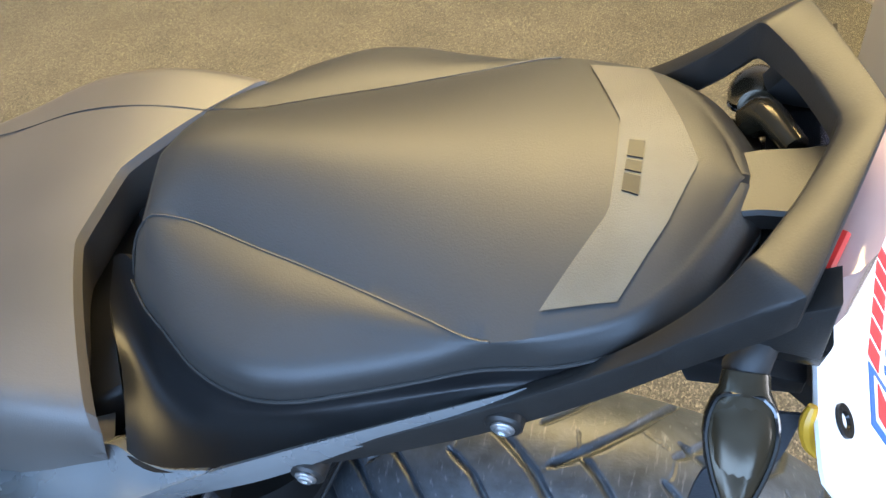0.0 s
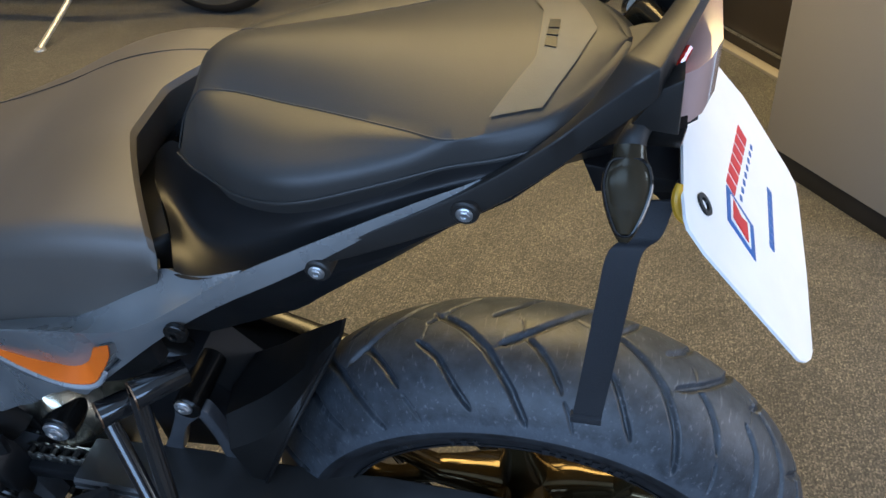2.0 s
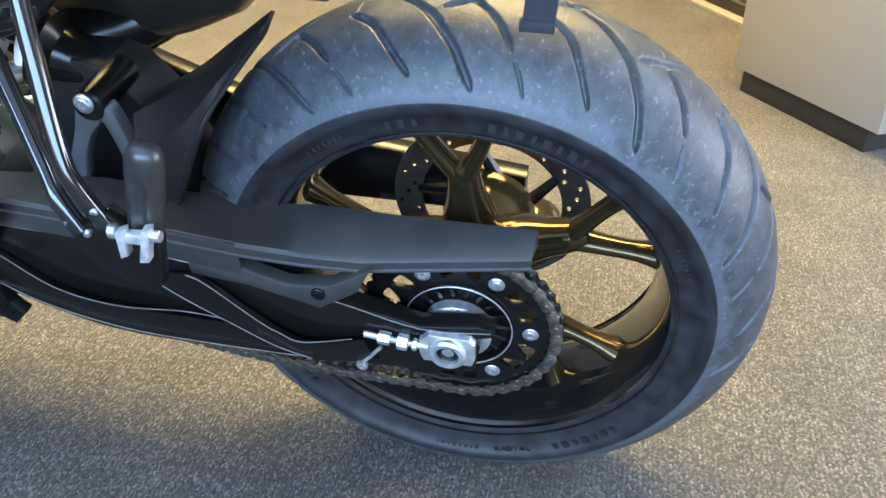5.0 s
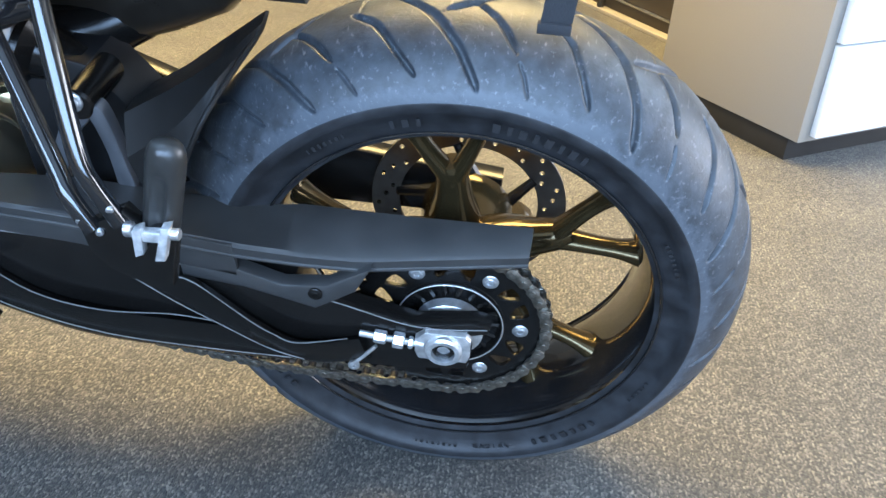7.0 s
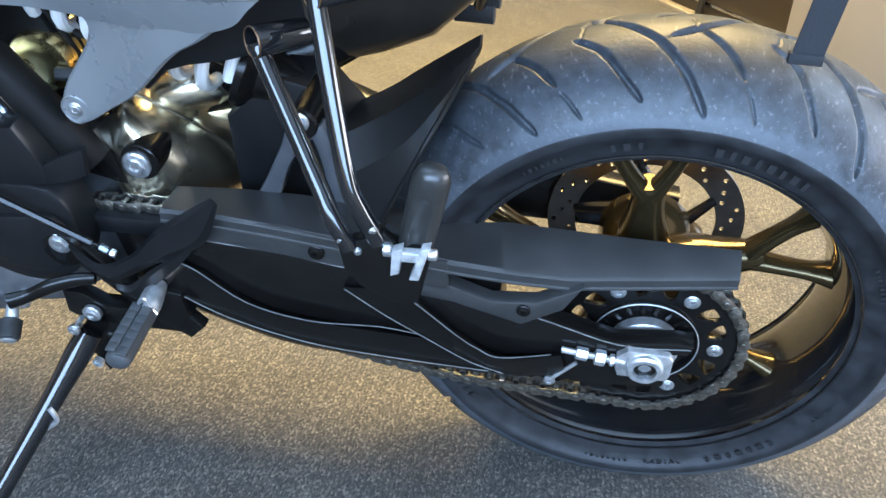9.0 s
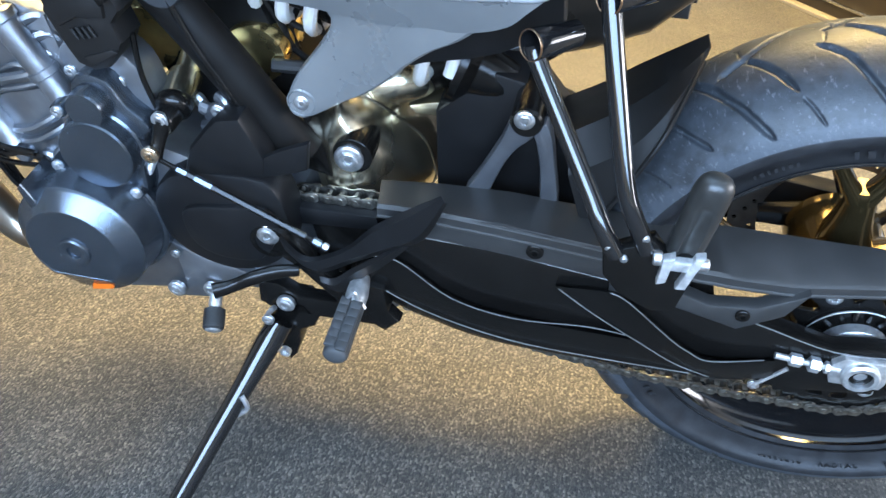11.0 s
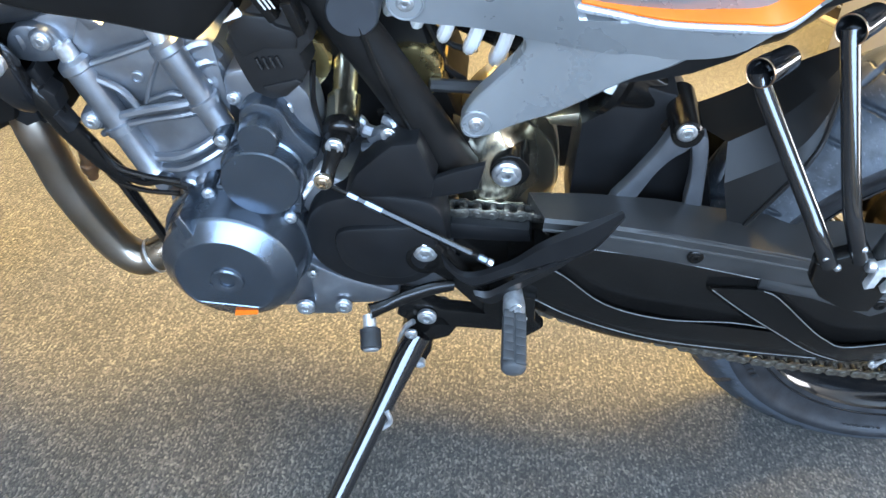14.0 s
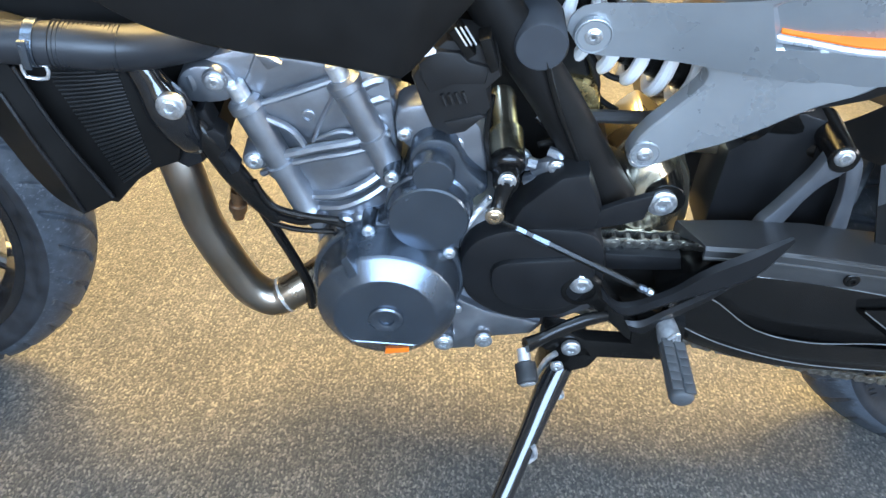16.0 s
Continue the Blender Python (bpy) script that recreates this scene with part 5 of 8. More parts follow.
def grab_rail():
    """A flat-topped loop: slim arms rising along both sides to sharp rear corners, joined by a broad bar pointed in the middle."""
    near = [((-0.156, -0.1515, 0.556), (-0.156, -0.1445, 0.556), 0.012), ((-0.137, -0.147, 0.563), (-0.137, -0.138, 0.563), 0.017), ((-0.08, -0.132, 0.584), (-0.08, -0.122, 0.584), 0.024), ((-0.028, -0.118, 0.607), (-0.026, -0.107, 0.607), 0.028),
            ((0.02, -0.108, 0.638), (0.022, -0.096, 0.638), 0.028), ((0.055, -0.102, 0.668), (0.052, -0.088, 0.668), 0.028), ((0.08, -0.0988, 0.69), (0.067, -0.0815, 0.69), 0.028), ((0.0938, -0.0968, 0.7012), (0.0727, -0.077, 0.6985), 0.026),
            ((0.0985, -0.0905, 0.7038), (0.0785, -0.069, 0.7005), 0.024), ((0.112, -0.05, 0.711), (0.0925, -0.0415, 0.704), 0.02), ((0.124, -0.012, 0.7165), (0.105, -0.009, 0.707), 0.018)]
    flip = [((a[0], -a[1], a[2]), (b[0], -b[1], b[2]), h) for a, b, h in reversed(near)]
    Q = catmull([(*a, *b, h) for a, b, h in near + [((0.1268, 0, 0.7175), (0.1068, 0, 0.7075), 0.018)] + flip], 5)
    rings = []
    for q in Q:
        a, b, h = Vector(q[:3]), Vector(q[3:6]), q[6]
        u = (a - b).normalized()
        d, c = Vector((0, 0, -1)), 0.0026
        rings.append([b + u * c, a - u * c, a - u * c * 0.3 + d * c * 0.3, a + d * c, a + d * (h - c), a - u * c + d * h, b + u * c + d * h, b + d * (h - c), b + d * c, b + u * c * 0.3 + d * c * 0.3])
    bm = bmesh.new()
    loft(bm, rings)
    g = part("grab_rail", bm, RAIL_PLASTIC, BIKE, "matt black passenger grab rail", angle=30)
    bm = bmesh.new()
    loft(bm, [[(x, -w, z - 0.012), (x, w, z - 0.012), (x, w, z - 0.002), (x, w - 0.002, z), (x, -w + 0.002, z), (x, -w, z - 0.002)] for x, w, z in ((0.06, 0.021, 0.656), (0.082, 0.022, 0.664), (0.1, 0.023, 0.6665), (0.118, 0.024, 0.672))])
    part("tail_deck", bm, RAIL_PLASTIC, g)
    for x, y, z in ((-0.0277, -0.1225, 0.5896), (-0.1366, -0.1525, 0.5453)):
        bm = bmesh.new()
        turn(bm, (x, y + 0.006, z), LEFT, [(-0.012, 0.0115), (0.004, 0.0105), (0.0055, 0.009)], 20)
        part("boss", bm, RAIL_PLASTIC, g)
        bolt(g, (x, y, z), 0.0066)
    return g


grab_rail()


def tail_light():
    bm = bmesh.new()
    rings = []
    for x, w, z0, z1 in ((0.075, 0.02, 0.6, 0.65), (0.1, 0.022, 0.606, 0.655), (0.118, 0.03, 0.61, 0.668), (0.128, 0.03, 0.618, 0.664)):
        rings.append([(x, -w, z0), (x, w, z0), (x, w, z0 + (z1 - z0) * 0.6), (x, w * 0.8, z1), (x, -w * 0.8, z1), (x, -w, z0 + (z1 - z0) * 0.6)])
    loft(bm, rings)
    tl = part("tail_light", bm, BLACK_PLASTIC, BIKE, "slim tail light with red and clear lens under the grab rail")
    bm = bmesh.new()
    loft(bm, [[(x, -w, z0), (x, w, z0), (x, w, z1), (x, -w, z1)] for x, w, z0, z1 in ((0.112, 0.07, 0.642, 0.682), (0.12, 0.066, 0.642, 0.684), (0.128, 0.055, 0.642, 0.685), (0.136, 0.03, 0.644, 0.685))])
    part("clear_lens", bm, CLEAR_LENS, tl, "clear lower lens")
    bm = bmesh.new()
    tube(bm, [(0.0995, -0.09, 0.6795), (0.1065, -0.07, 0.684), (0.1135, -0.05, 0.689)], 0.0028, 8, 4)
    part("red_strip", bm, RED_LENS, tl, "red strip under the rail")
    for s in (-1, 1):
        bm = bmesh.new()
        plate(bm, [(0.08, 0.652), (0.0985, 0.684), (0.1115, 0.692), (0.1125, 0.648)], s * 0.091, s * 0.07, 0.002)
        part("side_cover", bm, RAIL_PLASTIC, tl, "black plastic side cover")
    bm = bmesh.new()
    plate(bm, [(0.085, 0.632), (0.116, 0.632), (0.118, 0.648), (0.085, 0.648)], -0.085, 0.085, 0.004, both=True)
    part("lens_shelf", bm, SATIN_BLACK, tl)
    bm = bmesh.new()
    plate(bm, [(0.06, 0.575), (0.118, 0.58), (0.118, 0.592), (0.05, 0.602)], -0.07, 0.07, 0.003, both=True)
    part("base", bm, BLACK_PLASTIC, tl)
    bm = bmesh.new()
    skin(bm, [[(0.1, -0.05, 0.588), (0.12, -0.05, 0.565), (0.145, -0.05, 0.535)], [(0.1, 0.05, 0.588), (0.12, 0.05, 0.565), (0.145, 0.05, 0.535)], [(0.085, 0.05, 0.575), (0.11, 0.05, 0.555), (0.135, 0.05, 0.528)], [(0.085, -0.05, 0.575), (0.11, -0.05, 0.555), (0.135, -0.05, 0.528)]], 12)
    part("plate_carrier", bm, BLACK_PLASTIC, tl)
    bm = bmesh.new()
    tube(bm, [(0.118, -0.09, 0.607), (0.117, -0.095, 0.599), (0.12, -0.1, 0.589), (0.125, -0.104, 0.585)], [0.0025, 0.004, 0.004, 0.0025], 10, 4)
    part("reflector", bm, YELLOW, tl, "yellow side reflector")
    return tl


CLEAR_LENS = material("clear_lens", (0.45, 0.3, 0.27), 0.1, var=0.05, coat=0.8, rvar=0.03)
tail_light()


def indicator(side):
    """A turn signal on a short stalk: a drop shaped smoked housing with a bright rim."""
    ob = thing("turn_signal", "", "")
    for k in ("label", "category"):
        if k in ob:
            del ob[k]
    ob.parent = BIKE
    top, tip = Vector((0.082, -0.095, 0.645)), Vector((0.084, -0.15, 0.607))
    if side > 0:
        top, tip = Vector((0.079, 0.062, 0.652)), Vector((0.083, 0.125, 0.618))
    bm = bmesh.new()
    tube(bm, [(top.x + 0.02, top.y * 0.5, top.z + 0.005), (top.x + 0.005, top.y * 0.9, top.z + 0.004), top + Vector((0, 0, -0.008))], [0.007, 0.0085, 0.011], 12, 4)
    part("stalk", bm, RUBBER_CLEAN if side < 0 else SMOKE_LENS, ob)
    ax = tip - top
    u = ax.normalized()
    w = (Vector((1, 0, 0)) - u * u.x).normalized()
    n = u.cross(w)
    if n.y > 0:
        n = -n
    bm = bmesh.new()
    rings = []
    for f, r, d in ((0.06, 0.0105, 0.010), (0.18, 0.0115, 0.011), (0.26, 0.0145, 0.013), (0.36, 0.0165, 0.015), (0.48, 0.0168, 0.016), (0.66, 0.0148, 0.015), (0.84, 0.0105, 0.012), (0.97, 0.006, 0.008), (1.03, 0.003, 0.003)):
        c = top + ax * f
        ring = []
        for k in range(20):
            a = k * math.tau / 20
            ring.append(c + w * (r * math.cos(a)) + n * (d * (0.62 if math.sin(a) > 0 else 1.0) * math.sin(a)))
        rings.append(ring)
    loft(bm, rings)
    part("body", bm, SMOKE_LENS, ob, "smoked turn signal housing", angle=50)
    bm = bmesh.new()
    face = []
    for f, r in ((0.22, 0.008), (0.3, 0.0132), (0.48, 0.0152), (0.66, 0.013), (0.84, 0.0088), (0.97, 0.004)):
        face.append((f, r))
    edge = [top + ax * f + w * r + n * 0.006 for f, r in face] + [top + ax * f - w * r + n * 0.006 for f, r in reversed(face)]
    tube(bm, edge + [edge[0]], 0.0012, 6, 4)
    part("rim", bm, GLOSS_BLACK, ob)
    bm = bmesh.new()
    loft(bm, [[top + ax * f + w * (r * q) + n * (0.0085 - 0.003 * q * q) for q in (-1, -0.6, -0.2, 0.2, 0.6, 1)] for f, r in face], closed=False)
    part("lens", bm, SMOKE_LENS, ob, "smoked lens")
    return ob


indicator(-1)
indicator(1)


def strap():
    """A black webbing strap hanging from the tail down over the tyre."""
    pts = [(0.098, -0.1, 0.563), (0.086, -0.11, 0.554), (0.081, -0.118, 0.513), (0.075, -0.122, 0.442), (0.068, -0.122, 0.358)]
    P = catmull([Vector(p) for p in [(0.105, -0.085, 0.585)] + list(pts)], 8)
    bm = bmesh.new()
    rings = []
    for p in P:
        rings.append([p + Vector((dx, dy, dz)) for dx, dy, dz in ((-0.0125, 0.0, -0.002), (0.0125, 0.0, 0.002), (0.0125, 0.0018, 0.002), (-0.0125, 0.0018, -0.002))])
    loft(bm, rings)
    s = part("strap", bm, STRAP, BIKE, "black woven tie-down strap")
    bm = bmesh.new()
    e = P[-1]
    box(bm, e.x - 0.014, e.x + 0.013, e.y - 0.004, e.y + 0.004, e.z - 0.002, e.z + 0.007, 0.001)
    part("hem", bm, STRAP, s)
    return s


STRAP = material("strap_webbing", (0.02, 0.021, 0.024), 0.75, bump=0.6, bscale=700)
strap()


def sale_tag():
    """Two white plates, one behind the other, hung on the number plate carrier, with printed blocks."""
    tag = thing("display_plate", "white plastic display plate with red and blue print", "sign", pose(0, 0, 0.3045, 11.83, 0, 0))
    d = Vector((0.1, 0, -0.131)).normalized()
    n = Vector((0.131, 0, 0.1)).normalized()
    o = Vector((0.125, 0, 0.595))

    def at(s, y, h=0.0):
        return o + d * s + Vector((0, y, 0)) + n * h
    outline = [(-0.0055, -0.118), (-0.002, -0.124), (0.02, -0.1285), (0.1, -0.1255), (0.155, -0.123), (0.167, -0.1165), (0.176, -0.107), (0.181, -0.096), (0.1855, -0.008), (0.1845, 0.085), (0.182, 0.106), (0.166, 0.114), (0.085, 0.131), (0.027, 0.121), (0.0, 0.116), (-0.012, -0.045), (-0.0114, -0.058), (-0.0092, -0.0994)]
    for off, ds, dy in ((0.0, 0.0, 0.0), (-0.005, 0.009, 0.012)):
        bm = bmesh.new()
        loft(bm, [[at(s + ds, y + dy, off + h) for s, y in outline] for h in (0.0, 0.0022)])
        part("card", bm, PAPER, tag, "white plastic card")

    def block(name, pts, mat, label, h=0.0022):
        bm = bmesh.new()
        loft(bm, [[at(s, y, h + k) for s, y in pts] for k in (0.0, 0.0006)])
        part(name, bm, mat, tag, label)
    block("logo", [(0.0495, -0.028), (0.0505, -0.0665), (0.092, -0.074), (0.0905, -0.037)], BLUE_INK, "blue printed logo shape")
    block("logo_field", [(0.0545, -0.0345), (0.055, -0.062), (0.084, -0.068), (0.083, -0.0415)], PAPER, "white logo field", 0.0029)
    block("logo_mark", [(0.0575, -0.038), (0.057, -0.059), (0.079, -0.0655), (0.078, -0.045), (0.069, -0.047)], RED_INK, "red printed mark", 0.0036)
    for k in range(6):
        y0, y1 = -0.0265 + 0.0168 * k, -0.0265 + 0.0168 * k + 0.0128
        low, top = 0.0622 + 0.0042 * k, 0.0495 + 0.0039 * k
        block("print_bar", [(top, y0 + 0.003), (top + 0.003, y1 + 0.003), (low + 0.003, y1 - 0.002), (low, y0 - 0.002)], RED_INK, "red printed bar")
    for k in range(8):
        y0 = -0.024 + 0.0125 * k
        low = 0.071 + 0.0031 * k
        block("print_dot", [(low, y0), (low, y0 + 0.006), (low + 0.0032, y0 + 0.006), (low + 0.0032, y0)], BLUE_INK, "small blue printed bar")
    for k in range(8):
        y0 = -0.035 + 0.0096 * k
        low = 0.1178 + 0.0003 * k
        block("print_line", [(low, y0), (low, y0 + 0.0076), (low + 0.0075, y0 + 0.0076), (low + 0.0075, y0)], BLUE_INK, "small blue printed bar")
    bm = bmesh.new()
    turn(bm, at(0.017, -0.082, 0.002), n, [(0, 0.009), (0.002, 0.009), (0.002, 0.005), (0.0, 0.004)], 16)
    part("screw", bm, SATIN_BLACK, tag, "black fixing screw")
    return tag


sale_tag()


# ---- passenger foot rest ----
def passenger_peg():
    bm = bmesh.new()
    for path in ([(-0.366, -0.186, 0.362), (-0.361, -0.19, 0.352), (-0.331, -0.219, 0.309), (-0.302, -0.248, 0.268), (-0.29, -0.26, 0.25), (-0.2745, -0.266, 0.226)],
                 [(-0.311, -0.193, 0.412), (-0.308, -0.199, 0.4), (-0.294, -0.226, 0.348), (-0.2775, -0.255, 0.29), (-0.268, -0.262, 0.268), (-0.251, -0.265, 0.235)]):
        tube(bm, path, 0.0078, 18, 6)
    ends, skew = ((-0.364, -0.19, 0.364), (-0.31, -0.195, 0.413)), (-0.65, -0.74, 0.1)
    for p in ends:
        turn(bm, p, skew, [(-0.045, 0.0115), (0.002, 0.0132), (0.004, 0.0125), (0.004, 0.0115), (-0.03, 0.011)], 24)
    hg = part("passenger_peg_hanger", bm, GLOSS_BLACK, BIKE, "gloss black tubular passenger peg hanger")
    for p in ends:
        bm = bmesh.new()
        turn(bm, p, skew, [(0.0032, 0.0132), (0.0044, 0.0131), (0.0047, 0.0128), (0.0044, 0.0122), (0.0032, 0.0121)], 28, cap=(False, False))
        part("tube_end", bm, BRONZE, hg, "bare machined tube end")
    bm = bmesh.new()
    plate(bm, [(-0.2858, 0.2255), (-0.2661, 0.2373), (-0.247, 0.2481), (-0.2356, 0.2338), (-0.2136, 0.2374), (-0.2088, 0.2211), (-0.2183, 0.1726), (-0.2392, 0.1701), (-0.2685, 0.1849), (-0.2824, 0.2021)], -0.268, -0.25, 0.004, both=True)
    part("foot_plate", bm, SATIN_BLACK, hg, "black plate joining the hanger tubes")
    for p in ((-0.2816, -0.27, 0.2359), (-0.2547, -0.27, 0.2504), (-0.2679, -0.27, 0.226)):
        bm = bmesh.new()
        turn(bm, p, (0.25, -0.95, -0.2), [(-0.008, 0.0034), (0.0, 0.0034), (0.0012, 0.0026), (0.0014, 0.0)], 12)
        part("pin", bm, BOLT_STEEL, hg)
    # bright pivot fork and folded rubber peg
    bm = bmesh.new()
    for pts in ([(-0.2383, 0.2366), (-0.2295, 0.2411), (-0.2325, 0.2135), (-0.24, 0.21)], [(-0.2143, 0.2424), (-0.2066, 0.2449), (-0.216, 0.209), (-0.2245, 0.208)]):
        plate(bm, pts, -0.277, -0.266, 0.0018, both=True)
    plate(bm, [(-0.232, 0.2351), (-0.213, 0.2364), (-0.216, 0.2263), (-0.234, 0.2256)], -0.275, -0.266, 0.0015, both=True)
    fork = part("pivot_fork", bm, PEG_ALU, hg, "bright aluminium pivot fork")
    for x, r0 in ((-0.2462, 0.0062), (-0.2095, 0.005)):
        bm = bmesh.new()
        turn(bm, (x, -0.27, 0.2335), (1, 0, 0.06), [(0, r0 * 0.8), (0.001, r0), (0.0065, r0), (0.0075, r0 * 0.8)], 16)
        part("pivot_pin", bm, BOLT_STEEL, fork)
    bm = bmesh.new()
    a, b = Vector((-0.224, -0.256, 0.222)), Vector((-0.2085, -0.247, 0.306))
    ax = (b - a).normalized()
    u = (Vector((1, 0, 0)) - ax * ax.x).normalized()
    v = u.cross(ax)
    if v.y > 0:
        v = -v
    rings = []
    for f, r, groove in ((0, 0.012, 0.7), (0.08, 0.0148, 1), (0.35, 0.0152, 1), (0.6, 0.0156, 1), (0.68, 0.0158, 0.3), (0.72, 0.0158, 0), (0.82, 0.0156, 0), (0.88, 0.0148, 0), (0.93, 0.0132, 0), (0.97, 0.0102, 0), (0.993, 0.006, 0), (1.0, 0.001, 0)):
        ring = []
        for k in range(40):
            t = k * math.tau / 40
            x, y = math.cos(t), math.sin(t) * 0.85
            cut = groove * 0.34 * max(0.0, 1 - (x / 0.36) ** 4) if y > 0 and abs(x) < 0.36 else 0.0
            ring.append(a.lerp(b, f) + (u * x + v * (y - cut)) * r)
        rings.append(ring)
    loft(bm, rings)
    part("peg_rubber", bm, PEG_GREY, hg, "worn black rubber peg sleeve with a groove", angle=50)
    return hg


passenger_peg()


def far_pegs():
    """The far side's foot rests, seen under the tail."""
    bm = bmesh.new()
    tube(bm, [(-0.22, 0.15, 0.312), (-0.228, 0.18, 0.262), (-0.234, 0.2, 0.224)], [0.008, 0.009, 0.009], 12, 3)
    ob = part("far_peg_hanger", bm, GLOSS_BLACK, BIKE, "black far side passenger peg hanger")
    bm = bmesh.new()
    c = Vector((-0.237, 0.206, 0.217))
    box(bm, c.x - 0.028, c.x + 0.022, c.y - 0.014, c.y + 0.014, c.z - 0.014, c.z + 0.012, 0.005)
    part("peg_rubber", bm, RUBBER_CLEAN, ob)
    bm = bmesh.new()
    c = Vector((-0.221, 0.206, 0.253))
    box(bm, c.x - 0.012, c.x + 0.012, c.y - 0.01, c.y + 0.01, c.z - 0.03, c.z + 0.04, 0.004)
    part("peg_bracket", bm, RUBBER_CLEAN, ob)
    a, b = Vector((-0.499, 0.2, 0.078)), Vector((-0.546, 0.2, 0.024))
    bm = bmesh.new()
    tube(bm, [a, a.lerp(b, 0.1), a.lerp(b, 0.9), b], [0.008, 0.0125, 0.0125, 0.010], 12, 2, flat=0.8)
    fp = part("far_rider_peg", bm, PEG_RUBBER, ob, "grey far side rider foot peg")
    for k in range(4):
        bm = bmesh.new()
        p = a.lerp(b, 0.2 + 0.2 * k)
        tube(bm, [p + Vector((-0.008, -0.0105, 0)), p + Vector((0.008, -0.0105, 0.003))], 0.0018, 6, 1)
        part("rib", bm, RUBBER_CLEAN, fp)
    return ob


far_pegs()


# ---- engine ----
ENGINE = part("engine", (lambda b: (plate(b, [(-0.919, 0.102), (-0.835, 0.127), (-0.766, 0.157), (-0.678, 0.127), (-0.612, 0.1), (-0.594, 0.012), (-0.654, -0.028), (-0.665, -0.045), (-0.758, -0.065), (-0.868, -0.087), (-0.915, -0.041)], -0.125, 0.13, 0.01), b)[1])(bmesh.new()), CAST, BIKE, "bare aluminium twin cylinder engine")


def alternator_cover():
    """Round drum with a conical bright shoulder, a flat face and a level cut below."""
    cx, cz = -0.8373, 0.058
    bm = bmesh.new()
    rings = []
    for y, r, cut in ((-0.12, 0.082, 0.08), (-0.148, 0.082, 0.08), (-0.1505, 0.08, 0.079), (-0.151, 0.0775, 0.0775), (-0.154, 0.0765, 0.0765), (-0.1885, 0.0735, 0.0735), (-0.1905, 0.0722, 0.072), (-0.192, 0.0705, 0.069), (-0.2045, 0.0565, 0.044), (-0.2062, 0.0545, 0.0415), (-0.2068, 0.0525, 0.0395), (-0.206, 0.051, 0.0385), (-0.2062, 0.02, 0.02)):
        ring = []
        for k in range(72):
            a = k * math.tau / 72
            x, z = r * math.cos(a), r * math.sin(a)
            ring.append((cx + x, y, cz + max(z, -cut)))
        rings.append(ring)
    loft(bm, rings)
    # raised wing on the shoulder
    wing = [(-0.885, 0.13), (-0.879, 0.137), (-0.865, 0.108), (-0.858, 0.08), (-0.865, 0.081), (-0.875, 0.098)]
    plate(bm, wing, -0.2, -0.15, 0.002)
    cov = part("alternator_cover", bm, DARK_CAST, ENGINE, "round anthracite metallic alternator cover", angle=22)
    bm = bmesh.new()
    turn(bm, (cx + 0.001, -0.2055, cz - 0.001), LEFT, [(0, 0.0185), (0.003, 0.018), (0.0045, 0.016), (0.0042, 0.011), (0.003, 0.0085), (-0.003, 0.0075)], 32)
    part("cap", bm, DARK_CAST, cov)
    bm = bmesh.new()
    plate(bm, [(-0.835, 0), (-0.81, 0.007), (-0.81, -0.001), (-0.836, -0.007)], -0.1995, -0.194, 0.0003)
    part("logo_bar", bm, ORANGE, cov, "small orange logo bar")
    return cov


alternator_cover()


def starter_cover():
    bm = bmesh.new()
    plate(bm, catmull([(-0.821, 0.237), (-0.804, 0.249), (-0.782, 0.244), (-0.767, 0.217), (-0.747, 0.199), (-0.747, 0.189), (-0.757, 0.178), (-0.763, 0.14), (-0.768, 0.103), (-0.791, 0.109), (-0.833, 0.113), (-0.857, 0.114), (-0.86, 0.13), (-0.841, 0.151), (-0.833, 0.182), (-0.825, 0.211)], 3, True), -0.15, -0.11, 0.005)
    turn(bm, (-0.8, -0.17, 0.219), LEFT, [(-0.05, 0.0235), (-0.03, 0.0232), (-0.0285, 0.0215), (-0.003, 0.0205), (0.0, 0.019), (0.0008, 0.0)], 36)
    turn(bm, (-0.801, -0.172, 0.166), LEFT, [(-0.05, 0.045), (-0.02, 0.0445), (-0.018, 0.042), (-0.002, 0.0405), (0.0, 0.039), (0.0006, 0.0)], 44)
    ob = part("starter_cover", bm, DARK_CAST, ENGINE, "anthracite starter gear cover", angle=28)
    for p in [(-0.84, -0.158, 0.205), (-0.861, -0.158, 0.133), (-0.768, -0.158, 0.164), (-0.776, -0.158, 0.111)]:
        p = Vector(p)
        bm = bmesh.new()
        turn(bm, p, LEFT, [(-0.03, 0.0095), (-0.002, 0.0085)], 14)
        part("boss", bm, DARK_CAST, ob)
        bolt(ob, p, 0.0068)
    return ob


starter_cover()


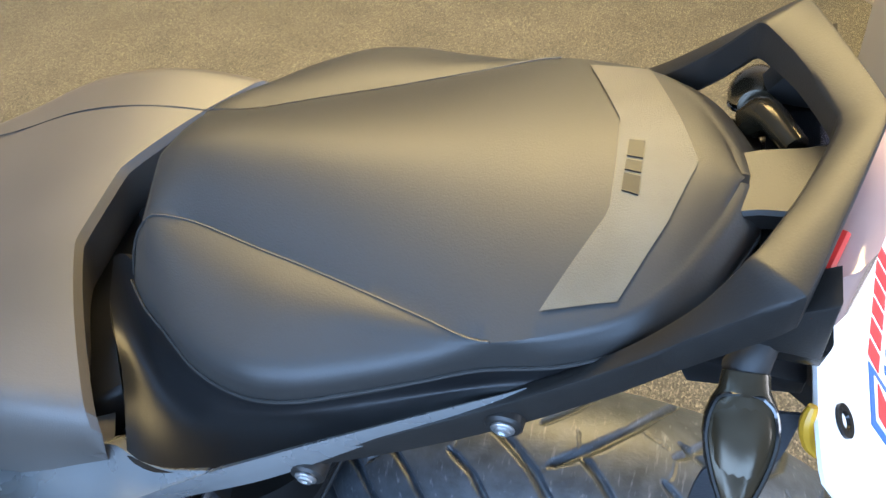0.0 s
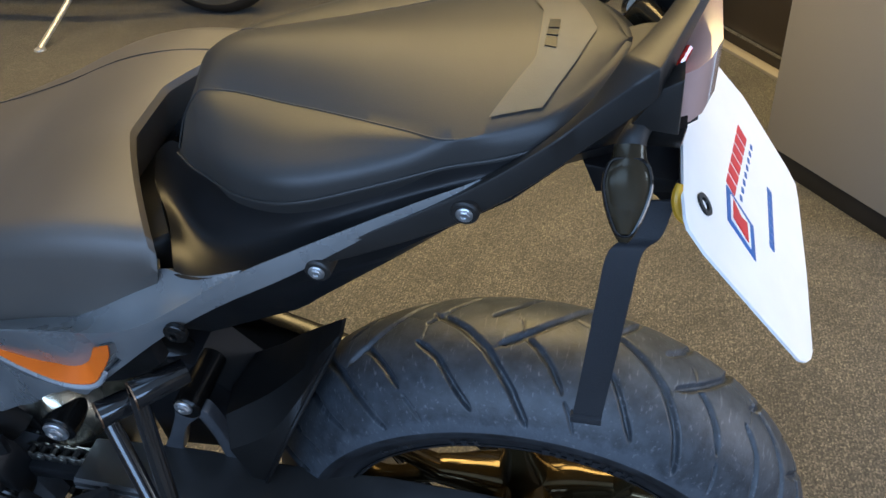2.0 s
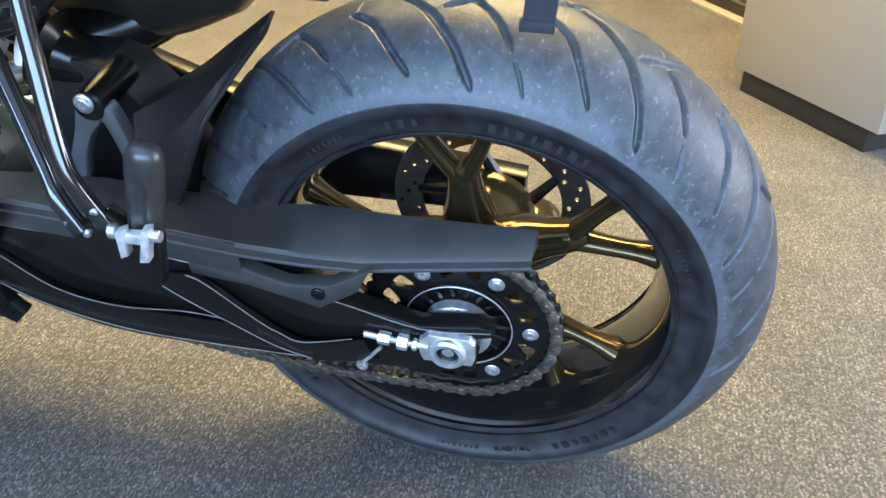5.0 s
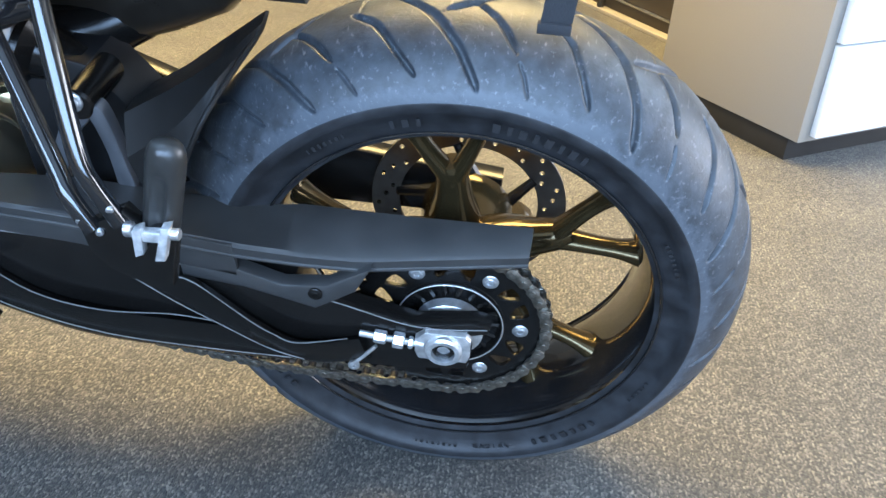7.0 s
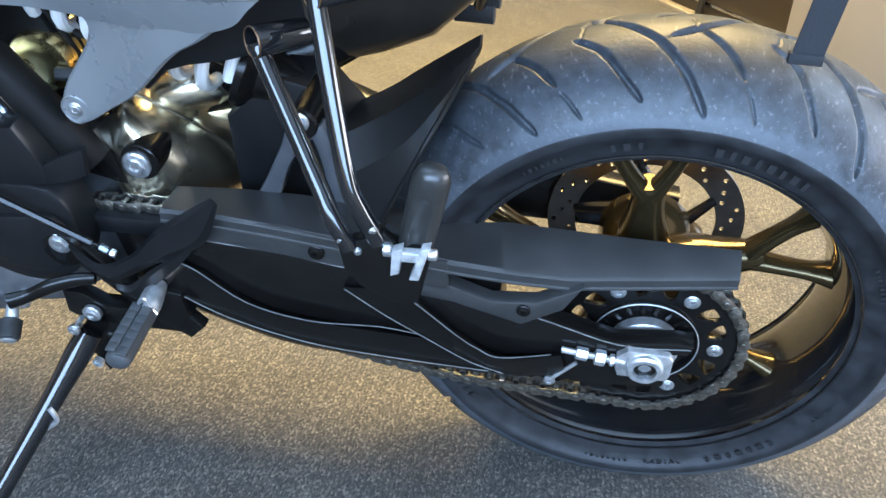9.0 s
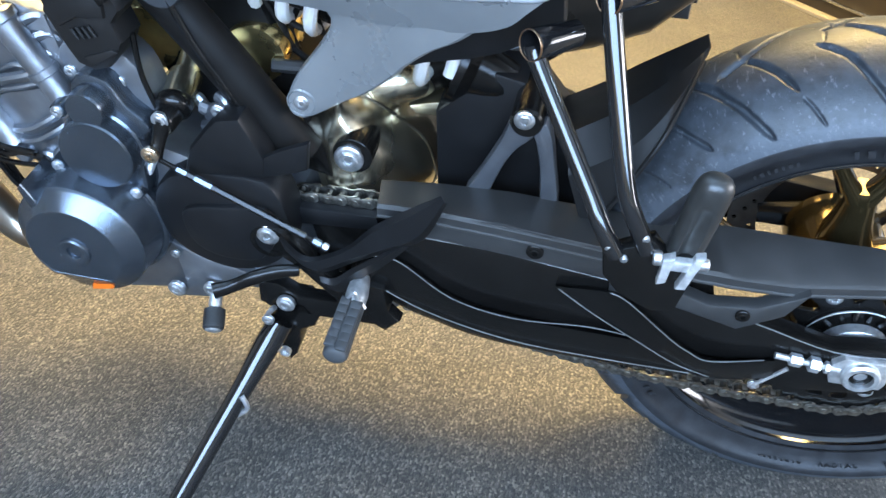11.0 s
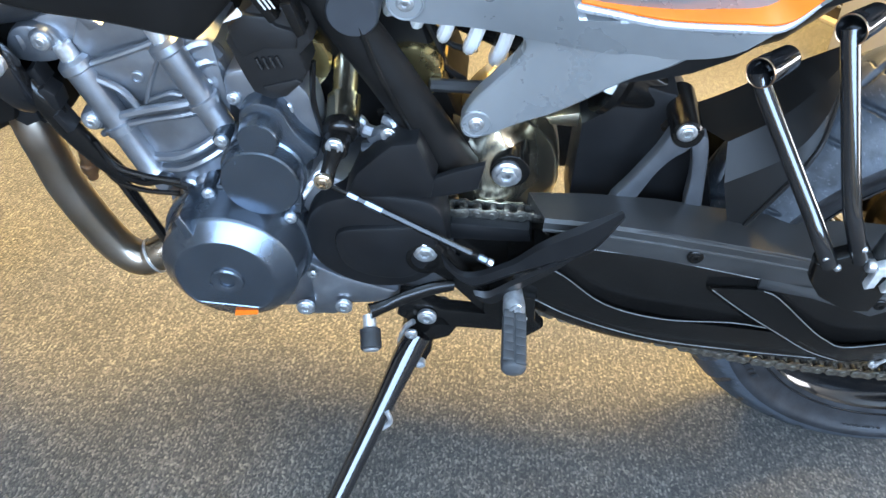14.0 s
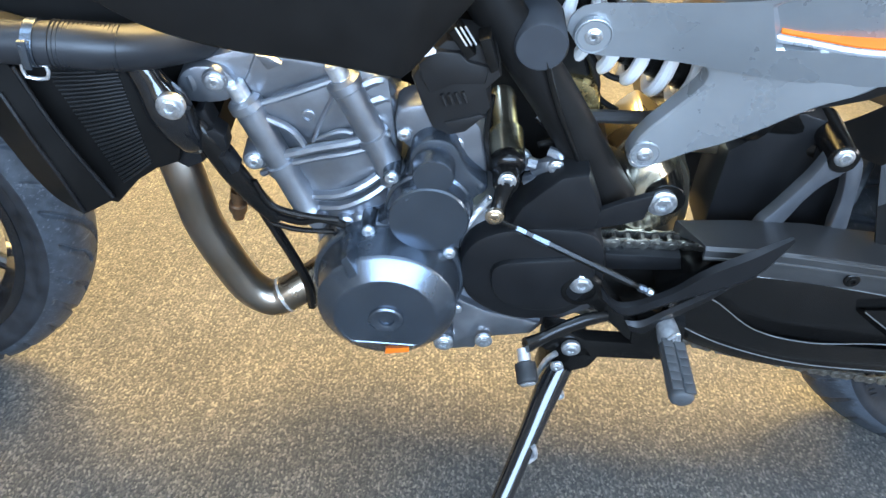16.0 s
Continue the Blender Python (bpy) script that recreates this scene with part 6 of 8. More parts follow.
def cylinder():
    """Cast cylinder and head leaning forward, with columns, flanges and fins."""
    bm = bmesh.new()
    plate(bm, [(-1.039, 0.287), (-1.01, 0.304), (-0.97, 0.317), (-0.899, 0.309), (-0.847, 0.293), (-0.836, 0.223), (-0.835, 0.128), (-0.918, 0.115), (-0.949, 0.143), (-0.983, 0.202), (-0.992, 0.254), (-1.037, 0.261)], -0.122, 0.12, 0.008)
    cyl = part("cylinder_block", bm, CAST, ENGINE, "cast aluminium cylinder and head")
    bm = bmesh.new()
    plate(bm, [(-0.971, 0.258), (-0.904, 0.29), (-0.887, 0.281), (-0.872, 0.244), (-0.893, 0.235), (-0.922, 0.223), (-0.937, 0.231), (-0.967, 0.249)], -0.13, -0.115, 0.004)
    plate(bm, [(-0.969, 0.315), (-0.898, 0.308), (-0.893, 0.299), (-0.914, 0.288), (-0.972, 0.263), (-0.982, 0.281)], -0.127, -0.115, 0.004)
    part("head_panel", bm, CAST, cyl)
    for ends in ([(-0.983, -0.13, 0.263), (-0.926, -0.13, 0.136)], [(-0.89, -0.132, 0.295), (-0.837, -0.132, 0.188)]):
        bm = bmesh.new()
        a, b = Vector(ends[0]), Vector(ends[1])
        d = b - a
        turn(bm, a, d, [(-0.004, 0.012), (0.0, 0.0165), (0.008, 0.017), (0.010, 0.0145), (d.length * 0.5, 0.0138), (d.length * 0.53, 0.0138), (d.length * 0.54, 0.0165), (d.length * 0.6, 0.0165), (d.length * 0.61, 0.014), (d.length * 0.96, 0.0142), (d.length, 0.0165)], 20)
        part("column", bm, CAST, cyl)
        bm = bmesh.new()
        turn(bm, a - d.normalized() * 0.004, d, [(-0.016, 0.008), (-0.014, 0.0095), (0.0, 0.0095)], 16)
        part("stud", bm, STEEL, cyl)
    for k, (rad, dz) in enumerate(((0.0052, 0), (0.0038, -0.012))):
        bm = bmesh.new()
        tube(bm, [(p[0], p[1], p[2] + dz) for p in [(-0.971, -0.13, 0.189), (-0.949, -0.134, 0.204), (-0.915, -0.137, 0.219), (-0.882, -0.137, 0.229), (-0.854, -0.132, 0.237)]], rad, 8, 5)
        part("head_flange", bm, CAST, cyl)
    for path, rad in (([(-0.971, -0.131, 0.248), (-0.953, -0.133, 0.243), (-0.937, -0.134, 0.234), (-0.926, -0.134, 0.216)], 0.0042), ([(-0.895, -0.131, 0.283), (-0.908, -0.132, 0.254), (-0.918, -0.133, 0.224)], 0.0022), ([(-0.915, -0.131, 0.226), (-0.893, -0.133, 0.238), (-0.88, -0.133, 0.238)], 0.003), ([(-0.979, -0.131, 0.256), (-0.946, -0.132, 0.271), (-0.898, -0.132, 0.294)], 0.0035)):
        bm = bmesh.new()
        tube(bm, path, rad, 8, 4)
        part("rib", bm, CAST, cyl)
    for line in ([(-0.924, -0.128, 0.152), (-0.893, -0.137, 0.163), (-0.87, -0.137, 0.176), (-0.855, -0.13, 0.185)], [(-0.922, -0.128, 0.139), (-0.89, -0.138, 0.149), (-0.864, -0.138, 0.164), (-0.848, -0.13, 0.174)]):
        bm = bmesh.new()
        tube(bm, line, 0.0048, 8, 4, flat=1.3)
        part("fin", bm, CAST, cyl)
    # lower barrel, round in plan
    bm = bmesh.new()
    rings = []
    for path, dy in (([(-0.955, -0.122, 0.177), (-0.916, -0.131, 0.199), (-0.882, -0.131, 0.208), (-0.85, -0.124, 0.216)], 0), ([(-0.942, -0.122, 0.145), (-0.908, -0.131, 0.163), (-0.876, -0.131, 0.176), (-0.843, -0.124, 0.186)], 0), ([(-0.931, -0.122, 0.115), (-0.9, -0.131, 0.126), (-0.87, -0.131, 0.137), (-0.839, -0.124, 0.153)], 0)):
        rings.append(resample(catmull(path, 4), 14))
    loft(bm, [list(r) + [p + Vector((0, 0.03, 0)) for p in reversed(r)] for r in rings])
    part("barrel", bm, CAST, cyl)
    for p, r in zip([(-1.008, -0.135, 0.283), (-0.976, -0.14, 0.198)], (0.0092, 0.0088)):
        p = Vector(p)
        bm = bmesh.new()
        turn(bm, p, LEFT, [(-0.03, r * 1.5), (-0.004, r * 1.35), (-0.002, r * 1.2)], 20)
        part("boss", bm, CAST, cyl)
        bolt(cyl, p, r)
    bm = bmesh.new()
    turn(bm, (-0.923, -0.131, 0.251), LEFT, [(-0.01, 0.0072), (0.0005, 0.007), (0.001, 0.0062), (0.001, 0.0042), (-0.008, 0.004)], 18)
    part("threaded_boss", bm, CAST, cyl)
    # studs and small castings right of the rear column
    for path in ([(-0.874, -0.12, 0.284), (-0.857, -0.115, 0.289), (-0.847, -0.11, 0.274)], [(-0.868, -0.12, 0.266), (-0.852, -0.115, 0.27), (-0.847, -0.11, 0.255)], [(-0.865, -0.12, 0.247), (-0.854, -0.115, 0.247), (-0.849, -0.11, 0.233)]):
        bm = bmesh.new()
        tube(bm, path, 0.0075, 10, 4)
        part("lug", bm, CAST, cyl)
    bm = bmesh.new()
    plate(bm, catmull([(-1.045, 0.262), (-1.041, 0.284), (-1.025, 0.296), (-1.0, 0.294), (-0.987, 0.277), (-0.998, 0.261), (-1.025, 0.256)], 3, True), -0.131, -0.11, 0.004)
    tube(bm, [(-1.032, -0.125, 0.285), (-1.029, -0.125, 0.272), (-1.034, -0.12, 0.259)], 0.007, 10, 4)
    part("lug", bm, CAST, cyl)
    bm = bmesh.new()
    plate(bm, [(-0.969, 0.315), (-0.957, 0.314), (-0.945, 0.307), (-0.958, 0.3)], -0.134, -0.122, 0.001)
    part("fin", bm, CAST, cyl)
    # base joint with small bolts
    for p in [(-0.916, -0.138, 0.125), (-0.886, -0.138, 0.123), (-0.869, -0.138, 0.127)]:
        bm = bmesh.new()
        turn(bm, p, LEFT, [(-0.02, 0.012), (0.0, 0.011), (0.003, 0.008)], 14)
        part("base_lug", bm, CAST, cyl)
    return cyl


cylinder()


def crankcase_bits():
    bm = bmesh.new()
    plate(bm, [(-0.766, 0.024), (-0.725, 0.004), (-0.66, -0.011), (-0.674, -0.032), (-0.726, -0.042), (-0.731, -0.063), (-0.778, -0.071), (-0.783, -0.056), (-0.76, -0.044)], -0.135, -0.08, 0.005)
    cs = part("sump_edge", bm, CAST, ENGINE)
    for p, r in zip([(-0.769, -0.142, -0.049), (-0.723, -0.142, -0.04), (-0.759, -0.142, 0.011)], (0.0115, 0.0105, 0.006)):
        bolt(cs, p, r)
    bm = bmesh.new()
    plate(bm, catmull([(-0.839, 0.26), (-0.819, 0.271), (-0.787, 0.271), (-0.758, 0.251), (-0.746, 0.198), (-0.761, 0.174), (-0.804, 0.206), (-0.835, 0.23)], 3, True), -0.128, -0.09, 0.004)
    g = part("gearbox_flange", bm, CAST, ENGINE)
    bolt(g, (-0.831, -0.13, 0.237), 0.007)
    bolt(g, (-0.779, -0.13, 0.231), 0.007)


crankcase_bits()


def sprocket_cover():
    bm = bmesh.new()
    plate(bm, catmull([(-0.763, 0.084), (-0.755, 0.118), (-0.729, 0.139), (-0.683, 0.149), (-0.63, 0.146), (-0.61, 0.112), (-0.608, 0.061), (-0.638, 0.025), (-0.681, 0.011), (-0.721, 0.02), (-0.752, 0.044)], 3, True), -0.152, -0.11, 0.007)
    plate(bm, catmull([(-0.729, 0.081), (-0.721, 0.101), (-0.678, 0.11), (-0.631, 0.115), (-0.619, 0.084), (-0.642, 0.042), (-0.685, 0.035), (-0.718, 0.049)], 3, True), -0.159, -0.15, 0.004)
    sc = part("sprocket_cover", bm, BLACK_PLASTIC, ENGINE, "matt black plastic front sprocket cover", angle=30)
    bm = bmesh.new()
    plate(bm, [(-0.722, 0.136), (-0.709, 0.1735), (-0.6896, 0.1978), (-0.6735, 0.2152), (-0.6473, 0.2211), (-0.626, 0.175), (-0.628, 0.15)], -0.15, -0.11, 0.008)
    plate(bm, [(-0.634, 0.149), (-0.628, 0.176), (-0.6077, 0.1879), (-0.5786, 0.2011), (-0.5825, 0.168), (-0.6028, 0.1586)], -0.147, -0.14, 0.002)
    part("upper_shield", bm, BLACK_PLASTIC, sc)
    bm = bmesh.new()
    plate(bm, [(-0.634, 0.079), (-0.6106, 0.0945), (-0.52, 0.0965), (-0.515, 0.078), (-0.5302, 0.0755), (-0.6049, 0.07)], -0.122, -0.092, 0.004)
    part("chain_slider", bm, BLACK_PLASTIC, sc)
    return sc


sprocket_cover()


def shift_linkage():
    a, b = Vector((-0.728, -0.15, 0.206)), Vector((-0.736, -0.168, 0.174))
    bm = bmesh.new()
    tube(bm, [a, a.lerp(b, 0.5), b], [0.011, 0.0075, 0.0085], 12, 4)
    turn(bm, a, LEFT, [(-0.03, 0.0135), (0.003, 0.0135), (0.006, 0.0115)], 20)
    lever = part("shift_arm", bm, SATIN_BLACK, BIKE, "black shift arm with a threaded rod")
    bolt(lever, (-0.728, -0.156, 0.211), 0.0095)
    bolt(lever, (-0.737, -0.174, 0.18), 0.0095, mat=PALE_BRASS)
    c = Vector((-0.5573, -0.172, 0.0887))
    d = c - b
    bm = bmesh.new()
    tube(bm, [b + d * 0.03, c], 0.0026, 10, 1)
    turn(bm, b + d * 0.16, d, [(0, 0.0026), (0.001, 0.0037), (d.length * 0.7, 0.0037), (d.length * 0.702, 0.0026)], 6)
    part("rod", bm, SATIN_BLACK, lever, "black steel shift rod")
    for f0, n in ((0.12, 0.012), (0.22, 0.02), (0.9, 0.01), (0.96, 0.006)):
        bm = bmesh.new()
        turn(bm, b + d * f0, d, [(0, 0.003), (0.001, 0.0042), (n, 0.0042), (n + 0.001, 0.003)], 6)
        part("nut", bm, DARK_CAST if n > 0.007 else BOLT_STEEL, lever)
    # return spring of fine coils
    s0, s1 = Vector((-0.741, -0.14, 0.176)), Vector((-0.767, -0.14, 0.127))
    bm = bmesh.new()
    ax = (s1 - s0).normalized()
    u = ax.orthogonal().normalized()
    v = ax.cross(u)
    tube(bm, [s0.lerp(s1, k / 160) + (u * math.cos(k * 0.8) + v * math.sin(k * 0.8)) * 0.004 for k in range(161)], 0.0009, 5, 1)
    part("spring", bm, STEEL, lever)
    return lever


shift_linkage()


LOWER_BAR = [(-0.6573, -0.0017), (-0.6328, -0.0026), (-0.6066, -0.0181), (-0.5491, -0.0172), (-0.5243, -0.0173), (-0.5198, -0.0441), (-0.6006, -0.0471), (-0.6338, -0.0507), (-0.6585, -0.035)]
PEG_BRACKET = [(-0.5626, 0.0178), (-0.5336, 0.035), (-0.5036, 0.0294), (-0.499, -0.0064), (-0.5222, -0.0323), (-0.5397, -0.016), (-0.5595, -0.0037)]


def foot_controls():
    # rear-set plate: a boss, a leg down to the peg, and an arm forward
    bm = bmesh.new()
    plate(bm, [(-0.619, 0.084), (-0.607, 0.08), (-0.575, 0.042), (-0.536, 0.003), (-0.505, -0.004), (-0.487, -0.024), (-0.505, -0.044), (-0.536, -0.025), (-0.569, 0.002), (-0.604, 0.038), (-0.621, 0.05)], -0.158, -0.142, 0.005)
    plate(bm, LOWER_BAR, -0.15, -0.132, 0.003)
    plate(bm, PEG_BRACKET, -0.162, -0.135, 0.004)
    rs = part("rear_set", bm, SATIN_BLACK, BIKE, "black forged foot rest plate")
    bm = bmesh.new()
    turn(bm, (-0.63, -0.15, 0.072), LEFT, [(-0.01, 0.024), (0.006, 0.024), (0.010, 0.021), (0.010, 0.016), (0.006, 0.015)], 32)
    part("boss", bm, SATIN_BLACK, rs)
    bolt(rs, (-0.631, -0.158, 0.081), 0.0135)
    # heel guard: a long pointed blade and a thin lower blade with a gap between them
    bm = bmesh.new()
    skin(bm, [[(-0.613, -0.164, 0.09), (-0.586, -0.166, 0.066), (-0.542, -0.166, 0.089), (-0.51, -0.168, 0.126), (-0.473, -0.17, 0.157), (-0.44, -0.171, 0.181)],
              [(-0.613, -0.17, 0.09), (-0.586, -0.172, 0.064), (-0.541, -0.173, 0.088), (-0.508, -0.175, 0.124), (-0.47, -0.176, 0.153), (-0.438, -0.174, 0.181)],
              [(-0.608, -0.17, 0.074), (-0.578, -0.172, 0.053), (-0.534, -0.173, 0.08), (-0.501, -0.175, 0.101), (-0.462, -0.176, 0.128), (-0.436, -0.174, 0.176)],
              [(-0.605, -0.162, 0.065), (-0.575, -0.164, 0.043), (-0.53, -0.165, 0.07), (-0.497, -0.167, 0.092), (-0.457, -0.168, 0.119), (-0.434, -0.171, 0.173)]], 40)
    part("heel_guard", bm, BLACK_PLASTIC, rs, "pointed black heel guard", angle=22)
    bm = bmesh.new()
    skin(bm, [[(-0.575, -0.164, 0.037), (-0.557, -0.166, 0.04), (-0.535, -0.167, 0.061), (-0.505, -0.168, 0.087), (-0.476, -0.169, 0.111)],
              [(-0.572, -0.169, 0.034), (-0.556, -0.17, 0.033), (-0.533, -0.171, 0.057), (-0.504, -0.172, 0.084), (-0.475, -0.171, 0.111)],
              [(-0.565, -0.164, 0.02), (-0.549, -0.165, 0.019), (-0.528, -0.166, 0.044), (-0.498, -0.167, 0.074), (-0.473, -0.168, 0.105)]], 30)
    part("lower_guard", bm, BLACK_PLASTIC, rs, angle=22)
    # foot peg: fork, spring clip and blocked rubber
    a, b = Vector((-0.528, -0.185, 0.032)), Vector((-0.527, -0.268, 0.031))
    bm = bmesh.new()
    tube(bm, [a + Vector((-0.002, 0.03, 0.004)), a + Vector((0, 0.006, 0.002)), a.lerp(b, 0.12)], [0.010, 0.0125, 0.0115], 12, 4)
    tube(bm, [a + Vector((-0.01, -0.008, -0.002)), a + Vector((-0.004, -0.01, 0.014)), a + Vector((0.003, -0.011, 0.022)), a + Vector((0.006, -0.01, 0.012)), a + Vector((0.013, -0.01, 0.0))], 0.0022, 8, 5)
    part("peg_fork", bm, STEEL, rs, "bright steel peg fork with a spring clip")
    bm = bmesh.new()
    tube(bm, [a.lerp(b, k) for k in (0.06, 0.1, 0.3, 0.5, 0.7, 0.9, 0.97, 1.0)], [0.010, 0.0125, 0.0128, 0.013, 0.0132, 0.0135, 0.0115, 0.005], 16, 4, flat=0.85)
    pg = part("foot_peg", bm, PEG_RUBBER, rs, "grey worn rubber foot peg with raised blocks")
    u = (b - a).normalized()
    w = (Vector((1, 0, 0)) - u * u.x).normalized()
    nrm = u.cross(w).normalized()
    if nrm.z < 0:
        nrm = -nrm
    for k in range(6):
        for s in (-1, 1):
            p = a.lerp(b, 0.16 + 0.135 * k + (0.05 if s > 0 else 0)) + w * (s * 0.0065) + nrm * 0.0095
            bm = bmesh.new()
            q = [p + u * du + w * dw + nrm * dn for dn, g in ((0, 1), (0.0028, 1), (0.0036, 0.75)) for du, dw in ((-0.0058 * g, -0.0056 * g), (0.0058 * g, -0.0056 * g), (0.0066 * g, 0.0056 * g), (-0.005 * g, 0.0056 * g))]
            loft(bm, [q[0:4], q[4:8], q[8:12]])
            part("tread_block", bm, PEG_RUBBER, pg)
    # gear lever
    bm = bmesh.new()
    tube(bm, [(-0.597, -0.165, 0.042), (-0.618, -0.172, 0.042), (-0.643, -0.182, 0.037), (-0.666, -0.19, 0.027), (-0.685, -0.2, 0.024)], [0.007, 0.0085, 0.0085, 0.008, 0.010], 12, 5, flat=0.8)
    gl = part("gear_lever", bm, SATIN_BLACK, BIKE, "black gear lever with a ribbed rubber toe piece")
    a, b = Vector((-0.686, -0.195, 0.012)), Vector((-0.679, -0.228, -0.007))
    bm = bmesh.new()
    turn(bm, a, b - a, [(0, 0.0072), (0.016, 0.0075)], 14)
    part("spigot", bm, STEEL, gl)
    bm = bmesh.new()
    L = (b - a).length
    prof = [(0.014, 0.008)]
    for k in range(5):
        z = 0.016 + (L - 0.02) * k / 5
        prof += [(z, 0.0118), (z + 0.0055, 0.0118), (z + 0.0062, 0.0104), (z + 0.0075, 0.0104)]
    turn(bm, a, b - a, prof, 18)
    part("toe_rubber", bm, RUBBER_CLEAN, gl, "ribbed black rubber")
    bm = bmesh.new()
    turn(bm, b - (b - a).normalized() * 0.003, b - a, [(0, 0.009), (0.003, 0.009), (0.0045, 0.0075)], 16)
    part("end_cap", bm, STEEL, gl)
    # side stand
    bm = bmesh.new()
    plate(bm, [(-0.654, -0.088), (-0.651, -0.064), (-0.636, -0.041), (-0.62, -0.027), (-0.602, -0.027), (-0.587, -0.049), (-0.594, -0.066), (-0.613, -0.076), (-0.614, -0.098), (-0.622, -0.124), (-0.631, -0.136)], -0.15, -0.12, 0.004)
    ss = part("side_stand", bm, SATIN_BLACK, BIKE, "black steel side stand resting on the carpet")
    top = Vector((-0.634, -0.16, -0.059))
    foot = Vector((-0.733, -0.366, -0.24))
    bm = bmesh.new()
    tube(bm, [top + Vector((0.004, 0, 0.006)), top.lerp(foot, 0.08), top.lerp(foot, 0.3), top.lerp(foot, 0.7), foot], [0.0145, 0.016, 0.0128, 0.0118, 0.0125], 20, 5)
    part("leg", bm, GLOSS_BLACK, ss)
    bm = bmesh.new()
    turn(bm, foot + Vector((0, -0.0, 0.002)), (0, -0.205, -0.979), [(-0.004, 0.016), (0.0, 0.03), (0.008, 0.031), (0.01, 0.028)], 20)
    part("foot_plate", bm, SATIN_BLACK, ss)
    bolt(ss, (-0.639, -0.176, -0.037), 0.0075)
    bolt(ss, (-0.623, -0.157, -0.026), 0.0115)
    bm = bmesh.new()
    turn(bm, (-0.626, -0.167, -0.095), LEFT, [(0, 0.0065), (0.006, 0.0065), (0.006, 0.0035), (0.001, 0.0032)], 16)
    part("spring_post", bm, STEEL, ss)
    bm = bmesh.new()
    q = top.lerp(foot, 0.45) + Vector((0.012, 0.012, 0))
    tube(bm, [q, q + Vector((0.013, 0.004, 0.012)), q + Vector((0.008, 0.006, 0.03))], 0.0032, 8, 4)
    part("tang", bm, STEEL, ss)
    bm = bmesh.new()
    tube(bm, [(-0.654, -0.15, -0.09), (-0.652, -0.155, -0.067), (-0.647, -0.156, -0.048), (-0.638, -0.156, -0.036)], 0.0035, 8, 4)
    part("stand_spring", bm, STEEL, ss)
    return rs


foot_controls()


